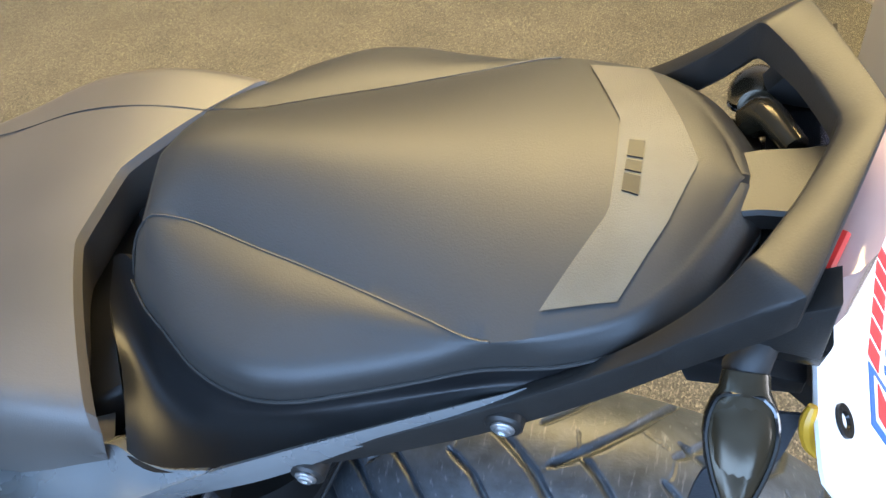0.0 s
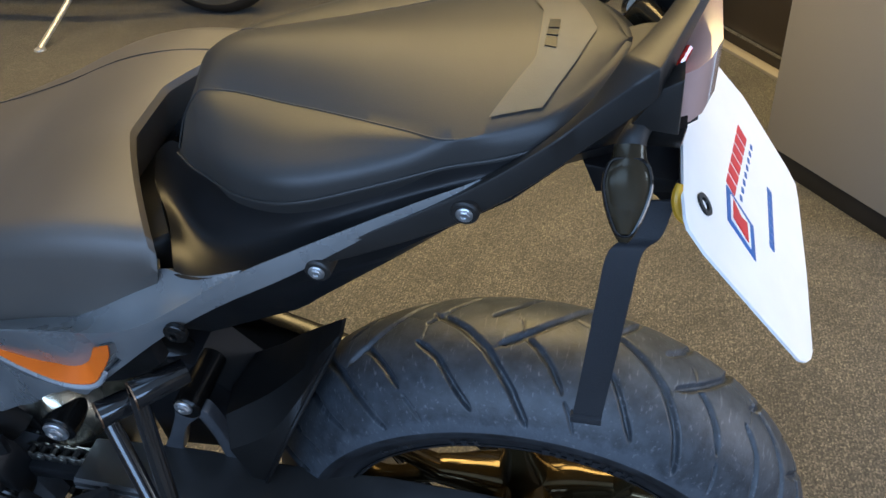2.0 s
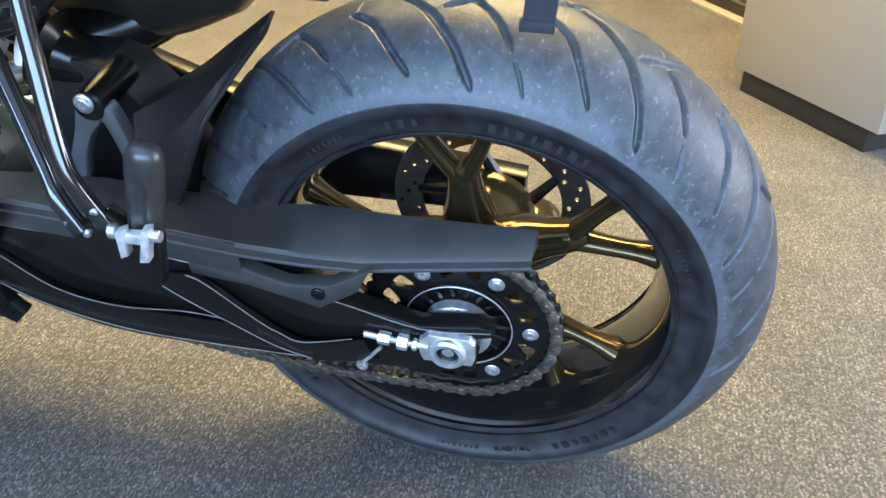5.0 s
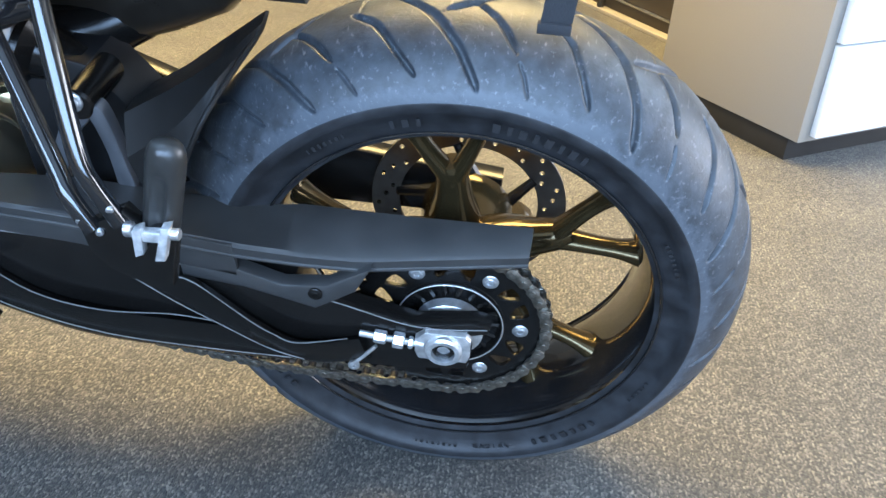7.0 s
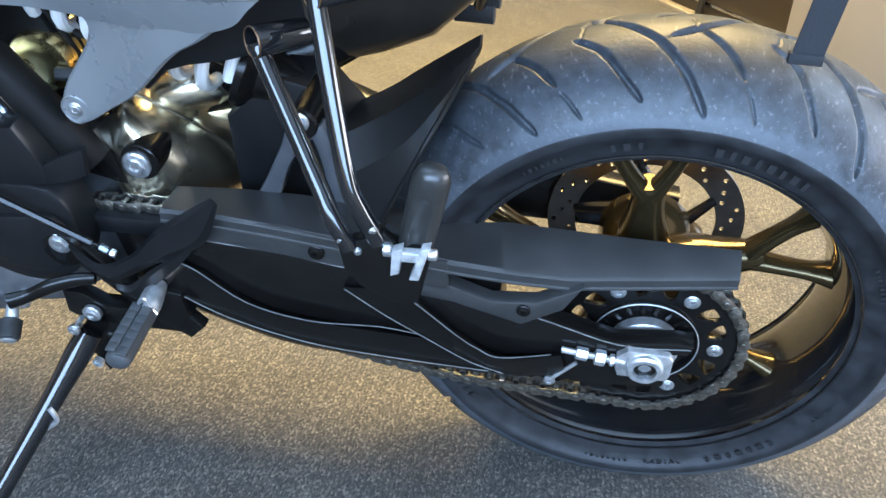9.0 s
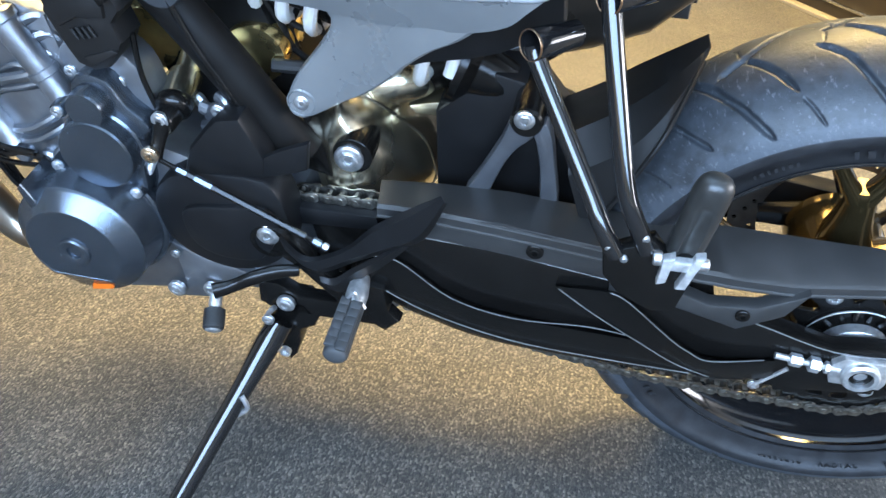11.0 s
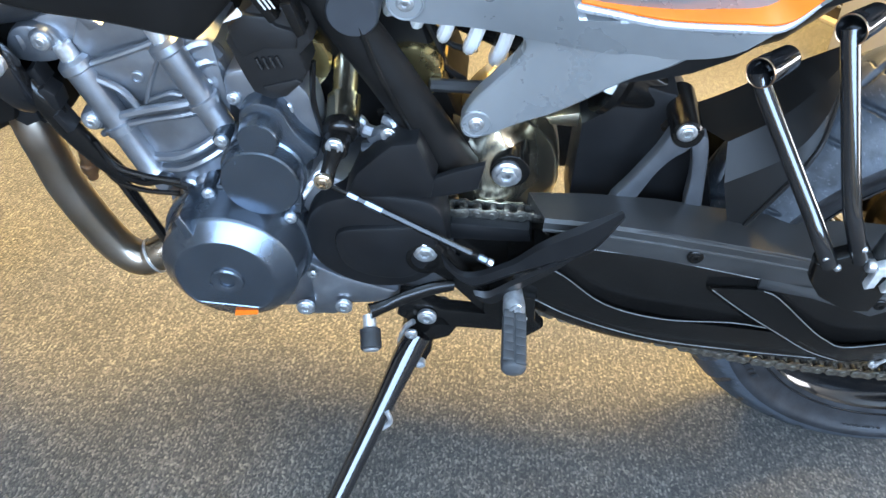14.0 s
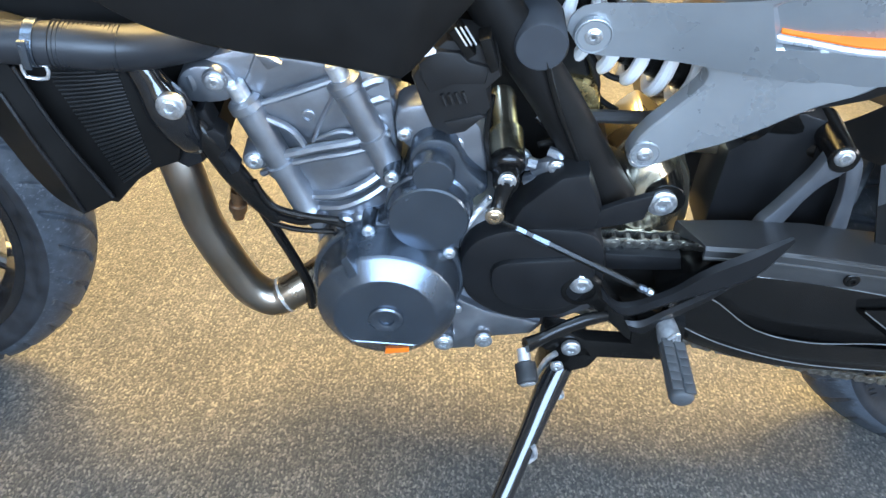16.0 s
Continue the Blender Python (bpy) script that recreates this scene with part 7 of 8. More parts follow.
# ---- frame, exhaust, shock ----
def frame_tubes():
    bm = bmesh.new()
    tube(bm, [(-0.785, -0.105, 0.407), (-0.746, -0.105, 0.352), (-0.692, -0.105, 0.282), (-0.631, -0.1, 0.192), (-0.604, -0.095, 0.152)], 0.0235, 20, 4)
    fr = part("frame", bm, FRAME_BLACK, BIKE, "satin black tubular steel frame")
    bm = bmesh.new()
    turn(bm, (-0.714, -0.13, 0.345), LEFT, [(-0.05, 0.0245), (0.0, 0.0245), (0.003, 0.0225), (0.0036, 0.0)], 36)
    part("cap", bm, CAP_RUBBER, fr, "round black rubber cap")
    bm = bmesh.new()
    plate(bm, [(-0.649, 0.182), (-0.616, 0.197), (-0.596, 0.188), (-0.581, 0.159), (-0.575, 0.119), (-0.621, 0.129)], -0.095, -0.06, 0.006)
    turn(bm, (-0.55, -0.098, 0.157), LEFT, [(-0.045, 0.0215), (0.001, 0.0215), (0.002, 0.0205), (0.002, 0.0)], 30)
    part("pivot_plate", bm, SATIN_BLACK, fr)
    bolt(fr, (-0.553, -0.102, 0.155), 0.0165)
    # black plate added to keep the gap below the pivot dark
    bm = bmesh.new()
    plate(bm, [(-0.621, 0.059), (-0.49, 0.059), (-0.495, 0.01), (-0.525, -0.015), (-0.582, -0.02), (-0.621, -0.005)], -0.1, -0.05, 0.004)
    part("lower_gap_fill", bm, SATIN_BLACK, fr)
    # lower end of the down tube and its front mount
    bm = bmesh.new()
    tube(bm, [(-1.084, -0.14, 0.323), (-1.07, -0.15, 0.311), (-1.058, -0.155, 0.289), (-1.047, -0.155, 0.266), (-1.036, -0.148, 0.233), (-1.029, -0.14, 0.215)], [0.013, 0.0145, 0.0155, 0.021, 0.017, 0.012], 16, 5)
    part("front_mount", bm, GLOSS_BLACK, fr)
    bolt(fr, (-1.038, -0.175, 0.28), 0.0135)
    bm = bmesh.new()
    tube(bm, [(-1.029, -0.14, 0.241), (-1.016, -0.142, 0.221), (-0.999, -0.14, 0.187), (-0.98, -0.135, 0.152), (-0.959, -0.13, 0.119)], [0.011, 0.012, 0.012, 0.011, 0.009], 14, 5)
    part("cable_sleeve", bm, SATIN_BLACK, fr)
    # connectors in the cable run
    for pts, y in (([(-1.026, 0.234), (-1.01, 0.241), (-1, 0.233), (-0.998, 0.217), (-1.017, 0.207), (-1.024, 0.218)], -0.15), ([(-1.046, 0.212), (-1.027, 0.221), (-1.023, 0.199), (-1.039, 0.19), (-1.051, 0.197)], -0.148), ([(-1.007, 0.211), (-1, 0.215), (-0.989, 0.195), (-0.996, 0.191)], -0.155), ([(-1.029, 0.251), (-1.018, 0.259), (-1.01, 0.24), (-1.025, 0.234)], -0.143)):
        bm = bmesh.new()
        plate(bm, pts, y, y + 0.022, 0.003)
        part("connector", bm, BLACK_PLASTIC, fr)
    for path, rad in (([(-0.971, -0.13, 0.126), (-0.934, -0.14, 0.125), (-0.91, -0.145, 0.135), (-0.886, -0.145, 0.129)], 0.0042), ([(-0.978, -0.138, 0.173), (-0.962, -0.142, 0.147), (-0.933, -0.145, 0.139), (-0.892, -0.147, 0.137)], 0.0035), ([(-0.985, -0.135, 0.163), (-0.97, -0.135, 0.122), (-0.94, -0.14, 0.114), (-0.898, -0.142, 0.116)], 0.003), ([(-0.975, -0.11, 0.104), (-0.951, -0.12, 0.066), (-0.931, -0.12, 0.015), (-0.928, -0.11, -0.034)], 0.006), ([(-0.981, -0.12, 0.128), (-0.956, -0.125, 0.078), (-0.939, -0.12, 0.041)], 0.004)):
        bm = bmesh.new()
        tube(bm, path, rad, 8, 5)
        part("hose", bm, SATIN_BLACK, fr)
    bm = bmesh.new()
    tube(bm, [(-0.644, -0.06, 0.23), (-0.619, -0.055, 0.228), (-0.582, -0.05, 0.227), (-0.55, -0.04, 0.226)], 0.0075, 10, 4)
    part("cross_hose", bm, RUBBER_CLEAN, fr)
    bm = bmesh.new()
    tube(bm, [(-0.709, -0.13, 0.336), (-0.691, -0.13, 0.289), (-0.669, -0.126, 0.243), (-0.642, -0.118, 0.194), (-0.619, -0.11, 0.186), (-0.612, -0.1, 0.198)], 0.0032, 8, 6)
    part("cable", bm, SATIN_BLACK, fr)
    # loose wiring behind the tube
    for path in ([(-0.68, -0.02, 0.34), (-0.655, -0.03, 0.318), (-0.648, -0.03, 0.285), (-0.625, -0.03, 0.262), (-0.6, -0.03, 0.258)], [(-0.665, -0.01, 0.345), (-0.64, -0.02, 0.33), (-0.632, -0.02, 0.3), (-0.612, -0.02, 0.285), (-0.6, -0.02, 0.25)],
                 [(-0.69, -0.03, 0.31), (-0.66, -0.035, 0.297), (-0.638, -0.035, 0.262), (-0.63, -0.03, 0.235), (-0.607, -0.03, 0.22)], [(-0.65, -0.015, 0.35), (-0.622, -0.02, 0.322), (-0.62, -0.02, 0.29), (-0.635, -0.02, 0.25), (-0.622, -0.02, 0.215)]):
        bm = bmesh.new()
        tube(bm, path, 0.0034, 8, 6)
        part("cable", bm, FRAME_BLACK, fr)
    # rear subframe rails seen through the gaps
    for y in (-0.07, 0.07):
        bm = bmesh.new()
        tube(bm, [(-0.62, y, 0.33), (-0.5, y, 0.36), (-0.35, y, 0.4), (-0.2, y, 0.47)], 0.012, 12, 4)
        part("subframe_rail", bm, SATIN_BLACK, fr)
    return fr


frame_tubes()


def exhaust():
    bm = bmesh.new()
    tube(bm, [(-1.076, -0.085, 0.195), (-1.0614, -0.1, 0.1533), (-1.0547, -0.1, 0.1196), (-1.0447, -0.1, 0.0718), (-1.0187, -0.1, 0.0085), (-0.9982, -0.1, -0.0245), (-0.973, -0.1, -0.036), (-0.948, -0.095, -0.022), (-0.915, -0.08, -0.004)], 0.0215, 24, 6)
    ex = part("exhaust_header", bm, PIPE_STEEL, BIKE, "brownish heat-tinted stainless exhaust header pipe")
    bm = bmesh.new()
    turn(bm, (-0.962, -0.099, -0.031), (0.85, 0.2, 0.5), [(0, 0.0215), (0.0, 0.023), (0.003, 0.023), (0.003, 0.0215)], 24)
    part("weld_ring", bm, STEEL, ex)
    bm = bmesh.new()
    a, b = Vector((-0.999, -0.125, 0.149)), Vector((-1.005, -0.11, 0.085))
    turn(bm, a, b - a, [(0, 0.007), (0.010, 0.008), (0.011, 0.0065), (0.022, 0.0068), (0.023, 0.0098), (0.034, 0.0098), (0.035, 0.007), (0.048, 0.0065)], 12)
    part("oxygen_sensor", bm, BRONZE, ex, "bronze coloured oxygen sensor")
    # collector box ahead of the rear wheel: two pressed halves on a slanting seam, dented round the frame bolt
    o = catmull([(-0.605, 0.165), (-0.58, 0.2055), (-0.5638, 0.2026), (-0.5374, 0.1805), (-0.5152, 0.1507), (-0.497, 0.1195), (-0.4867, 0.0821), (-0.4853, 0.0528), (-0.51, 0.03), (-0.575, 0.035), (-0.605, 0.09)], 5, True)
    mid = Vector((-0.54, 0.14))

    def seam_y(x):
        k = x + 0.545
        return -0.0475 + 0.5 * (k + math.sqrt(k * k + 0.0004))

    def shell(steps, depth, reach):
        rings = []
        for k in range(steps + 1):
            f = 1 - 0.97 * (k / steps) ** 1.3
            ring = []
            for p in o:
                q = mid + (p - mid) * f
                y = seam_y(q.x) + depth * math.sqrt(max(0.0, 1 - f ** reach))
                ring.append((q.x, y, q.y))
            rings.append(ring)
        return rings
    bm = bmesh.new()
    loft(bm, shell(22, -0.05, 3.2))
    box_near = part("collector_box", bm, MUFFLER_STEEL, ex, "polished steel exhaust collector box", angle=60)
    bm = bmesh.new()
    loft(bm, [[(q.x, seam_y(q.x) + dy, q.y) for q in (mid + (p - mid) * f for p in o)] for f, dy in ((1.0, 0.0), (1.05, 0.01), (1.1, 0.028), (1.11, 0.045), (1.06, 0.07), (0.9, 0.088), (0.5, 0.095))])
    part("far_half", bm, MUFFLER_STEEL, box_near, angle=60)
    bm = bmesh.new()
    tube(bm, [(p.x, seam_y(p.x), p.y) for p in o + o[:1]], 0.0026, 10, 1)
    part("seam", bm, MUFFLER_STEEL, box_near)
    bm = bmesh.new()
    tube(bm, [(-0.57, -0.02, 0.18), (-0.55, -0.015, 0.19), (-0.525, -0.005, 0.196), (-0.5, 0.01, 0.194), (-0.49, 0.02, 0.19)], [0.012, 0.022, 0.026, 0.022, 0.012], 24, 6)
    part("branch_pipe", bm, MUFFLER_STEEL, box_near)
    bm = bmesh.new()
    tube(bm, [(-0.53, 0.02, 0.19), (-0.47, 0.03, 0.215), (-0.41, 0.05, 0.225), (-0.36, 0.08, 0.24)], [0.03, 0.034, 0.034, 0.03], 20, 5)
    part("outlet", bm, SATIN_BLACK, ex)
    bm = bmesh.new()
    plate(bm, [(-0.513, 0.164), (-0.47, 0.176), (-0.433, 0.188), (-0.393, 0.182), (-0.415, 0.169), (-0.472, 0.154), (-0.505, 0.154)], -0.004, 0.03, 0.003)
    part("heat_shield", bm, MUFFLER_STEEL, ex)
    return ex


exhaust()


def shock():
    a, b = Vector((-0.70, -0.012, 0.328)), Vector((-0.458, -0.012, 0.2365))
    bm = bmesh.new()
    ax = (b - a).normalized()
    u = Vector((0, 1, 0))
    v = ax.cross(u)
    turns = 8.5
    n = int(turns * 18)
    tube(bm, [a.lerp(b, k / n) + (u * math.cos(k * math.tau / 18) + v * math.sin(k * math.tau / 18)) * 0.036 for k in range(n + 1)], 0.0075, 10, 1)
    sp = part("shock_absorber", bm, WHITE_SPRING, BIKE, "rear shock absorber with a white coil spring")
    bm = bmesh.new()
    turn(bm, a - ax * 0.03, ax, [(0, 0.012), (0.02, 0.02), (0.04, 0.024), (0.2, 0.024), (0.21, 0.01), (0.36, 0.01)], 18)
    part("damper", bm, SATIN_BLACK, sp)
    bm = bmesh.new()
    turn(bm, b + ax * 0.004, ax, [(0, 0.044), (0.008, 0.044), (0.02, 0.03), (0.06, 0.022)], 24)
    part("spring_seat", bm, SATIN_BLACK, sp)
    return sp


shock()


# ---- front end ----
def front_wheel():
    c = (-1.52, -0.02)
    rim = part("front_wheel", ring_mesh([(-0.052, 0.218), (-0.052, 0.23), (-0.047, 0.23), (-0.045, 0.217), (0.045, 0.217), (0.047, 0.23), (0.052, 0.23), (0.052, 0.218), (0.03, 0.2), (-0.03, 0.2)], 96, c), GLOSS_BLACK, BIKE, "gloss black cast front wheel")
    tyre("tyre", rim, RUBBER, 0.3, 0.061, 0.226, c, 11, 700, -1, "black front road tyre")
    for k in range(10):
        bm = bmesh.new()
        o = Vector((c[0], 0, c[1]))
        tube(bm, [o + polar(0.04, 36 * k), o + polar(0.208, 36 * k + 8)], [0.014, 0.01], 10, 1)
        part("spoke", bm, GLOSS_BLACK, rim)
    bm = bmesh.new()
    turn(bm, (c[0], -0.06, c[1]), (0, 1, 0), [(0, 0.03), (0.02, 0.045), (0.1, 0.045), (0.12, 0.03)], 28)
    part("hub", bm, GLOSS_BLACK, rim)
    return rim


front_wheel()


def fork():
    """Plain fork legs that carry the front wheel."""
    bm = bmesh.new()
    for y in (-0.1, 0.1):
        tube(bm, [(-1.52, y, -0.02), (-1.44, y, 0.2), (-1.32, y, 0.53)], [0.024, 0.026, 0.028], 16, 1)
    return part("fork", bm, SATIN_BLACK, BIKE, "black front fork legs")


fork()


def radiator():
    bm = bmesh.new()
    plate(bm, [(-1.218, 0.343), (-1.155, 0.328), (-1.088, 0.323), (-1.063, 0.314), (-1.047, 0.262), (-1.036, 0.232), (-1.044, 0.204), (-1.067, 0.193), (-1.087, 0.177), (-1.111, 0.146), (-1.146, 0.151), (-1.179, 0.268), (-1.224, 0.321)], -0.158, -0.13, 0.004)
    r = part("radiator", bm, RADIATOR, BIKE, "black radiator with a louvred side")
    for k in range(30):
        a, b = Vector((-1.15, -0.159, 0.299)), Vector((-1.101, -0.159, 0.176))
        c, e = Vector((-1.086, -0.159, 0.307)), Vector((-1.07, -0.159, 0.203))
        p, q = a.lerp(b, k / 29), c.lerp(e, k / 29)
        bm = bmesh.new()
        tube(bm, [p, p.lerp(q, 0.5) + Vector((0, -0.0015, 0)), q], 0.0011, 6, 3)
        part("louvre", bm, FIN_GREY, r)
    bm = bmesh.new()
    skin(bm, [[(-1.204, -0.168, 0.333), (-1.178, -0.172, 0.316), (-1.158, -0.176, 0.275), (-1.131, -0.176, 0.215), (-1.108, -0.17, 0.163)], [(-1.21, -0.176, 0.299), (-1.185, -0.18, 0.281), (-1.168, -0.184, 0.243), (-1.149, -0.182, 0.191), (-1.141, -0.172, 0.142)],
              [(-1.237, -0.15, 0.244), (-1.214, -0.15, 0.214), (-1.197, -0.15, 0.175), (-1.177, -0.15, 0.141), (-1.152, -0.15, 0.121)], [(-1.22, -0.14, 0.316), (-1.196, -0.14, 0.296), (-1.177, -0.14, 0.249), (-1.148, -0.14, 0.186), (-1.121, -0.14, 0.137)]], 24)
    part("shroud", bm, RADIATOR, r)
    for path in ([(-1.168, -0.176, 0.31), (-1.153, -0.178, 0.271), (-1.137, -0.178, 0.232), (-1.109, -0.172, 0.167)], [(-1.183, -0.181, 0.285), (-1.166, -0.186, 0.246), (-1.148, -0.184, 0.194), (-1.14, -0.174, 0.146)]):
        bm = bmesh.new()
        tube(bm, path, 0.0022, 6, 5)
        part("edge_bead", bm, BLACK_PLASTIC, r)
    # black block added behind to fill the dark space there
    bm = bmesh.new()
    plate(bm, [(-1.234, 0.359), (-1.045, 0.376), (-0.991, 0.315), (-1.003, 0.29), (-1.043, 0.271), (-1.065, 0.227), (-1.04, 0.219), (-1.015, 0.225), (-1.013, 0.184), (-1.057, 0.15), (-1.086, 0.153), (-1.139, 0.119), (-1.255, 0.29)], -0.11, 0.1, 0.01)
    part("rear_fill", bm, RADIATOR, r)
    bm = bmesh.new()
    tube(bm, [(-1.199, -0.178, 0.334), (-1.162, -0.178, 0.335), (-1.121, -0.176, 0.335), (-1.081, -0.168, 0.331), (-1.047, -0.14, 0.322), (-1.014, -0.09, 0.307)], [0.0175, 0.0185, 0.0195, 0.02, 0.02, 0.02], 20, 5)
    h = part("coolant_hose", bm, HOSE, r, "black rubber coolant hose")
    for k in range(16):
        bm = bmesh.new()
        p = Vector((-1.127, -0.176, 0.335)).lerp(Vector((-1.075, -0.166, 0.33)), k / 15)
        turn(bm, p, (1, 0.05, 0), [(0, 0.0192), (0.0008, 0.0212), (0.0016, 0.0192)], 18)
        part("rib", bm, HOSE, h)
    bm = bmesh.new()
    p = Vector((-1.142, -0.178, 0.336))
    turn(bm, p, (1, 0.03, 0), [(-0.0045, 0.0195), (-0.0045, 0.0208), (0.0045, 0.0208), (0.0045, 0.0195)], 24)
    box(bm, p.x - 0.004, p.x + 0.003, p.y - 0.024, p.y - 0.019, p.z - 0.012, p.z + 0.014, 0.001)
    part("hose_clamp", bm, DARK_CAST, r, "dull steel hose clamp")
    bm = bmesh.new()
    c = Vector((-1.142, -0.19, 0.316))
    tube(bm, [c + Vector((-0.010, 0, 0.006)), c + Vector((-0.009, 0, -0.006)), c + Vector((0.009, 0, -0.006)), c + Vector((0.010, 0, 0.006)), c + Vector((0.004, 0, 0.007))], 0.0017, 6, 2)
    part("clamp_tab", bm, STEEL, r)
    return r


radiator()


def tank_cover():
    bm = bmesh.new()
    lo = [(-1.105, -0.2, 0.408), (-1.04, -0.207, 0.378), (-0.975, -0.208, 0.363), (-0.903, -0.207, 0.357), (-0.844, -0.206, 0.349), (-0.83, -0.204, 0.351), (-0.805, -0.19, 0.378), (-0.776, -0.175, 0.412), (-0.757, -0.165, 0.437)]
    L0 = resample(catmull(lo, 5), 40)
    rings = []
    for p in L0:
        rings.append([p + Vector((0, 0.012, 0.0)), p, p + Vector((0, -0.004, 0.004)), p + Vector((0.0, -0.012, 0.06)), p + Vector((0, -0.008, 0.14)), p + Vector((0, 0.06, 0.25)), p + Vector((0, 0.06, 0.24)), p + Vector((0, 0.01, 0.12))])
    loft(bm, rings)
    return part("tank_cover", bm, FRAME_BLACK, BIKE, "matt black plastic tank side cover")


tank_cover()


def electrics():
    """Black connector block and the intake parts between tank and engine."""
    bm = bmesh.new()
    plate(bm, [(-0.827, 0.314), (-0.817, 0.336), (-0.799, 0.355), (-0.77, 0.354), (-0.753, 0.342), (-0.747, 0.322), (-0.758, 0.308), (-0.752, 0.289), (-0.76, 0.274), (-0.773, 0.259), (-0.788, 0.254), (-0.805, 0.261), (-0.813, 0.278)], -0.15, -0.11, 0.005)
    ec = part("connector_block", bm, BLOCK_PLASTIC, BIKE, "dark grey plastic connector block")
    for k in range(4):
        bm = bmesh.new()
        p, q = (Vector(e) for e in [(-0.799, -0.152, 0.301), (-0.794, -0.152, 0.29)])
        tube(bm, [p + Vector((0.0062 * k, 0, 0.0015 * k)), q + Vector((0.0062 * k, 0, 0.0015 * k))], 0.0019, 6, 1)
        part("rib", bm, BLOCK_PLASTIC, ec)
    bm = bmesh.new()
    plate(bm, [(-0.822, 0.332), (-0.807, 0.346), (-0.786, 0.346), (-0.778, 0.338), (-0.759, 0.334), (-0.761, 0.316), (-0.79, 0.313), (-0.809, 0.302), (-0.818, 0.316)], -0.155, -0.148, 0.003)
    plate(bm, [(-0.794, 0.271), (-0.762, 0.283), (-0.757, 0.28), (-0.786, 0.262)], -0.153, -0.148, 0.001)
    part("lid", bm, BLOCK_PLASTIC, ec)
    bm = bmesh.new()
    plate(bm, [(-0.799, 0.37), (-0.793, 0.377), (-0.773, 0.351), (-0.78, 0.345)], -0.166, -0.14, 0.003)
    plate(bm, [(-0.772, 0.363), (-0.762, 0.366), (-0.751, 0.336), (-0.758, 0.331), (-0.765, 0.346)], -0.162, -0.14, 0.003)
    part("plug", bm, SATIN_BLACK, ec)
    bm = bmesh.new()
    for k in range(3):
        p, q = (Vector(e) for e in [(-0.793, -0.168, 0.377), (-0.782, -0.168, 0.361)])
        tube(bm, [p + Vector((0.004 * k, 0, 0.001 * k)), q + Vector((0.004 * k, 0, 0.001 * k))], 0.0009, 6, 1)
    part("plug_rib", bm, STEEL, ec)
    bm = bmesh.new()
    plate(bm, [(-0.824, 0.337), (-0.811, 0.351), (-0.807, 0.345)], -0.157, -0.152, 0.0004)
    part("sticker", bm, PAPER, ec, "white sticker")
    # bright sensor body lying across the bike, with a dark clamp at its outer end
    bm = bmesh.new()
    turn(bm, (-0.7256, -0.118, 0.2105), (-0.09, 1, 0.33), [(0, 0.012), (0.001, 0.0175), (0.032, 0.0178), (0.034, 0.0162), (0.036, 0.0135), (0.07, 0.0135), (0.072, 0.0145), (0.1, 0.0145), (0.102, 0.011), (0.16, 0.011)], 30)
    part("sensor", bm, MUFFLER_STEEL, ec, "bright cylindrical sensor")
    bm = bmesh.new()
    turn(bm, (-0.726, -0.134, 0.207), (-0.09, 1, 0.33), [(0, 0.0135), (0.003, 0.0175), (0.006, 0.0185), (0.014, 0.0185), (0.017, 0.0165)], 26)
    part("sensor_clamp", bm, SATIN_BLACK, ec)
    for path, rad in (([(-0.699, -0.08, 0.238), (-0.676, -0.09, 0.22), (-0.692, -0.085, 0.207)], 0.0045), ([(-0.751, -0.13, 0.29), (-0.752, -0.13, 0.245), (-0.743, -0.13, 0.204)], 0.003)):
        bm = bmesh.new()
        tube(bm, path, rad, 10, 5)
        part("hose", bm, SATIN_BLACK, ec)
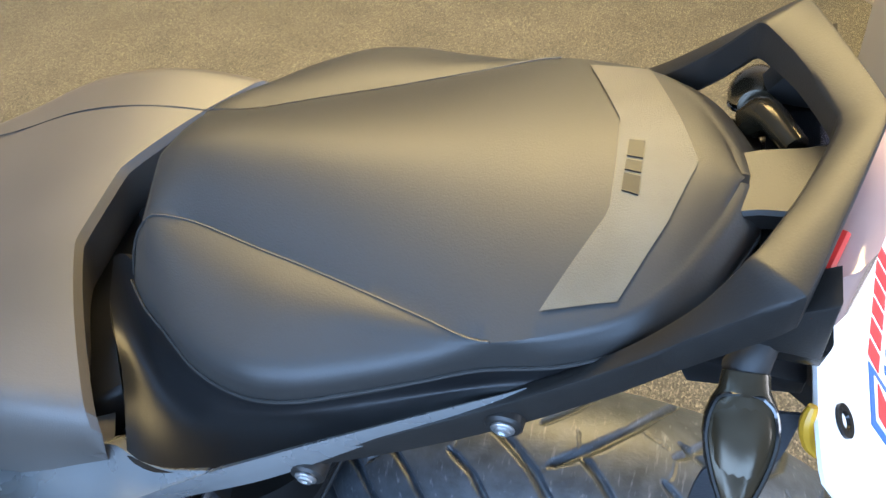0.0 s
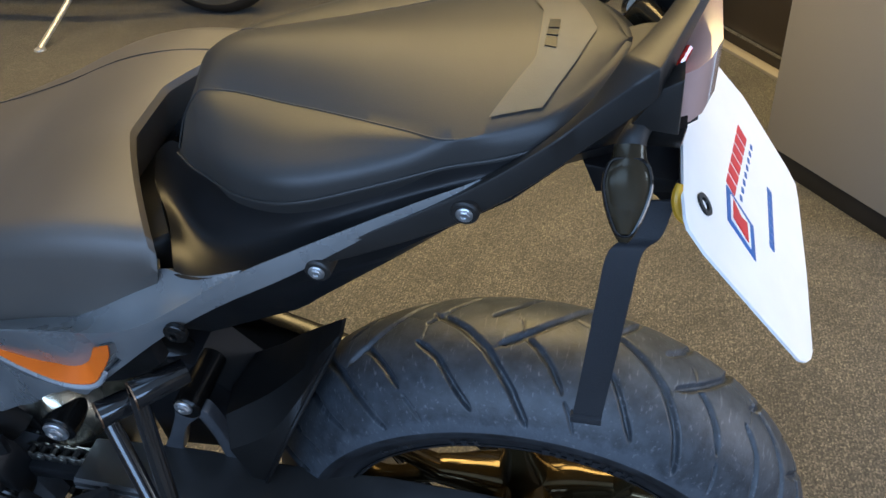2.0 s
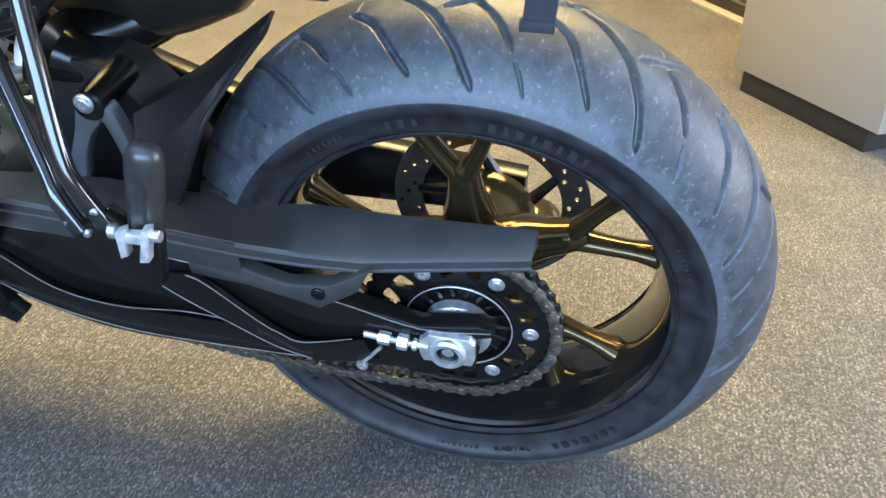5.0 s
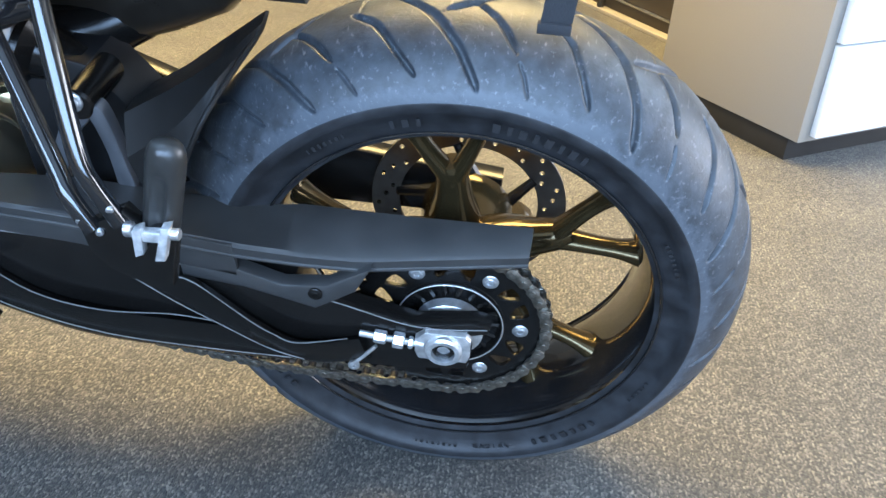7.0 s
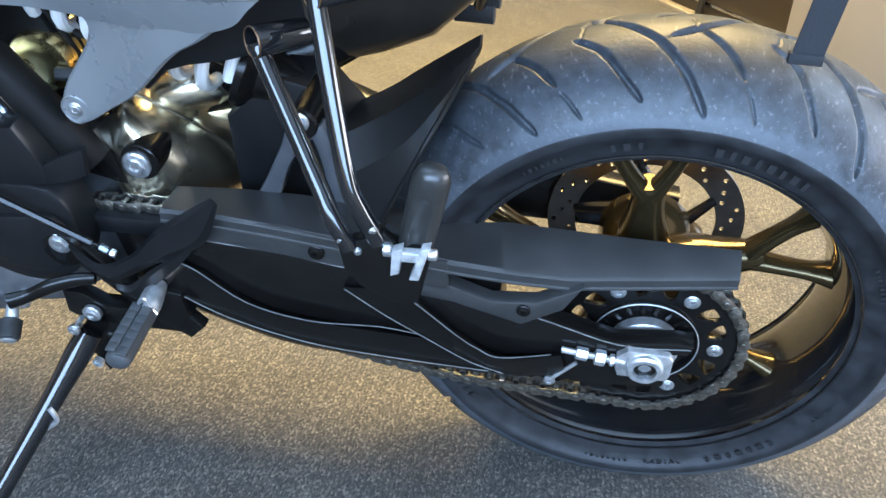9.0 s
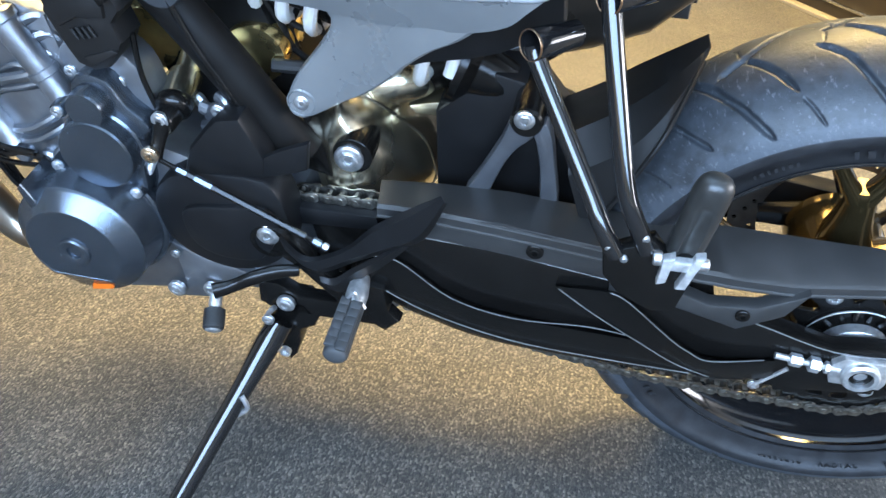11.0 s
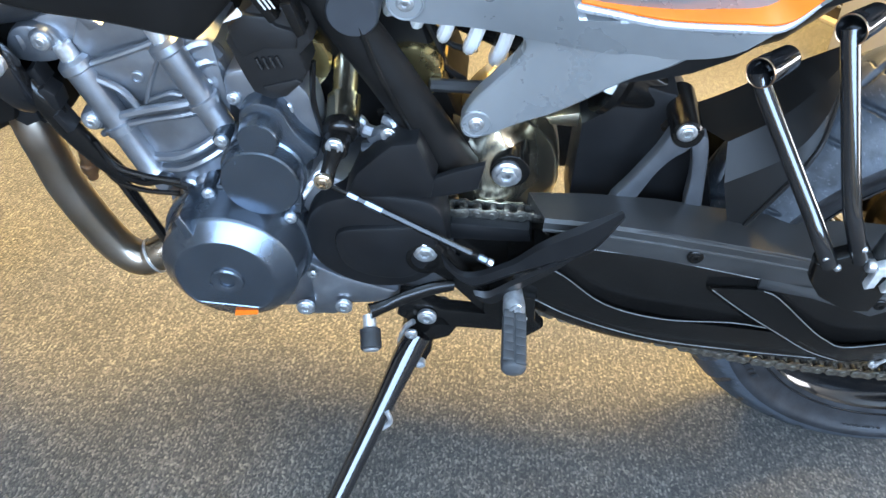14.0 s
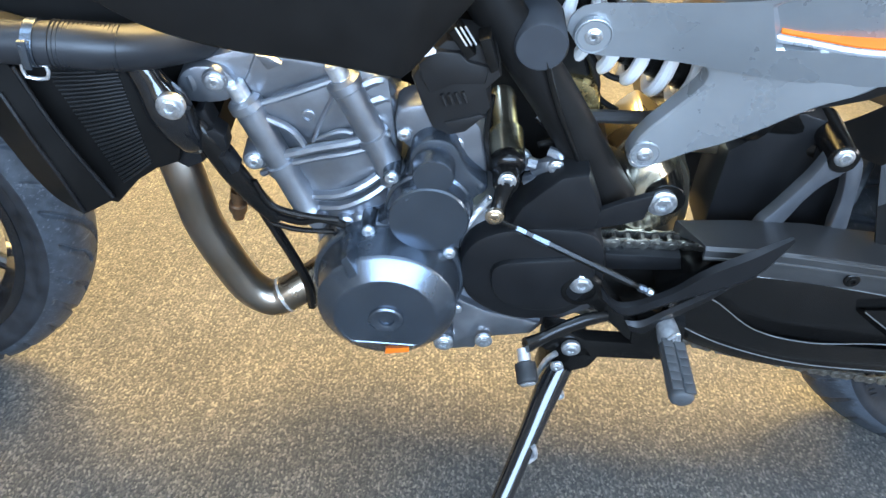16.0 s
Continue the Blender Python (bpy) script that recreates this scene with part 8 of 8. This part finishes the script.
    # intake bodies, the warm light on them put into a golden base
    for x, z, y0, y1, rad in ((-0.785, 0.24, -0.06, 0.09, 0.038), (-0.665, 0.235, -0.055, 0.06, 0.034)):
        bm = bmesh.new()
        n = y1 - y0
        turn(bm, (x, y0, z), (0, 1, 0.06), [(0, rad * 0.7), (0.002, rad * 0.96), (0.006, rad), (n * 0.4, rad), (n * 0.42, rad * 1.06), (n * 0.5, rad * 1.06), (n * 0.52, rad), (n, rad)], 40)
        part("intake_body", bm, INTAKE_GOLD_LIT, ec, "intake body with a golden reflection in its colour")
    # cast bits at the gearbox top
    for path, rad in (([(-0.695, -0.11, 0.193), (-0.682, -0.118, 0.207), (-0.667, -0.118, 0.201), (-0.656, -0.112, 0.186)], 0.0085), ([(-0.685, -0.11, 0.217), (-0.675, -0.115, 0.215), (-0.674, -0.118, 0.202)], 0.006), ([(-0.703, -0.11, 0.179), (-0.682, -0.118, 0.189), (-0.66, -0.114, 0.184)], 0.008)):
        bm = bmesh.new()
        tube(bm, path, rad, 10, 4)
        part("gearbox_lug", bm, CAST, ec)
    bolt(ec, (-0.678, -0.128, 0.211), 0.0085)
    for path, rad in (([(-0.671, -0.105, 0.207), (-0.654, -0.105, 0.192), (-0.645, -0.1, 0.166), (-0.632, -0.095, 0.142)], 0.0085), ([(-0.705, -0.11, 0.202), (-0.688, -0.112, 0.2), (-0.666, -0.11, 0.207)], 0.007), ([(-0.727, -0.1, 0.21), (-0.709, -0.105, 0.208), (-0.703, -0.105, 0.192)], 0.006)):
        bm = bmesh.new()
        tube(bm, path, rad, 10, 4)
        part("gearbox_lug", bm, CAST, ec)
    bolt(ec, (-0.665, -0.12, 0.207), 0.0085)
    bolt(ec, (-0.684, -0.12, 0.202), 0.007)
    # added black block that paints the dark space under the tank
    bm = bmesh.new()
    plate(bm, [(-0.924, 0.37), (-0.694, 0.391), (-0.663, 0.312), (-0.639, 0.249), (-0.605, 0.172), (-0.608, 0.123), (-0.685, 0.116), (-0.739, 0.135), (-0.783, 0.199), (-0.833, 0.237), (-0.875, 0.247)], -0.045, 0.09, 0.012)
    part("dark_fill", bm, RADIATOR, ec, "black block added for the dark space under the tank")
    return ec


electrics()
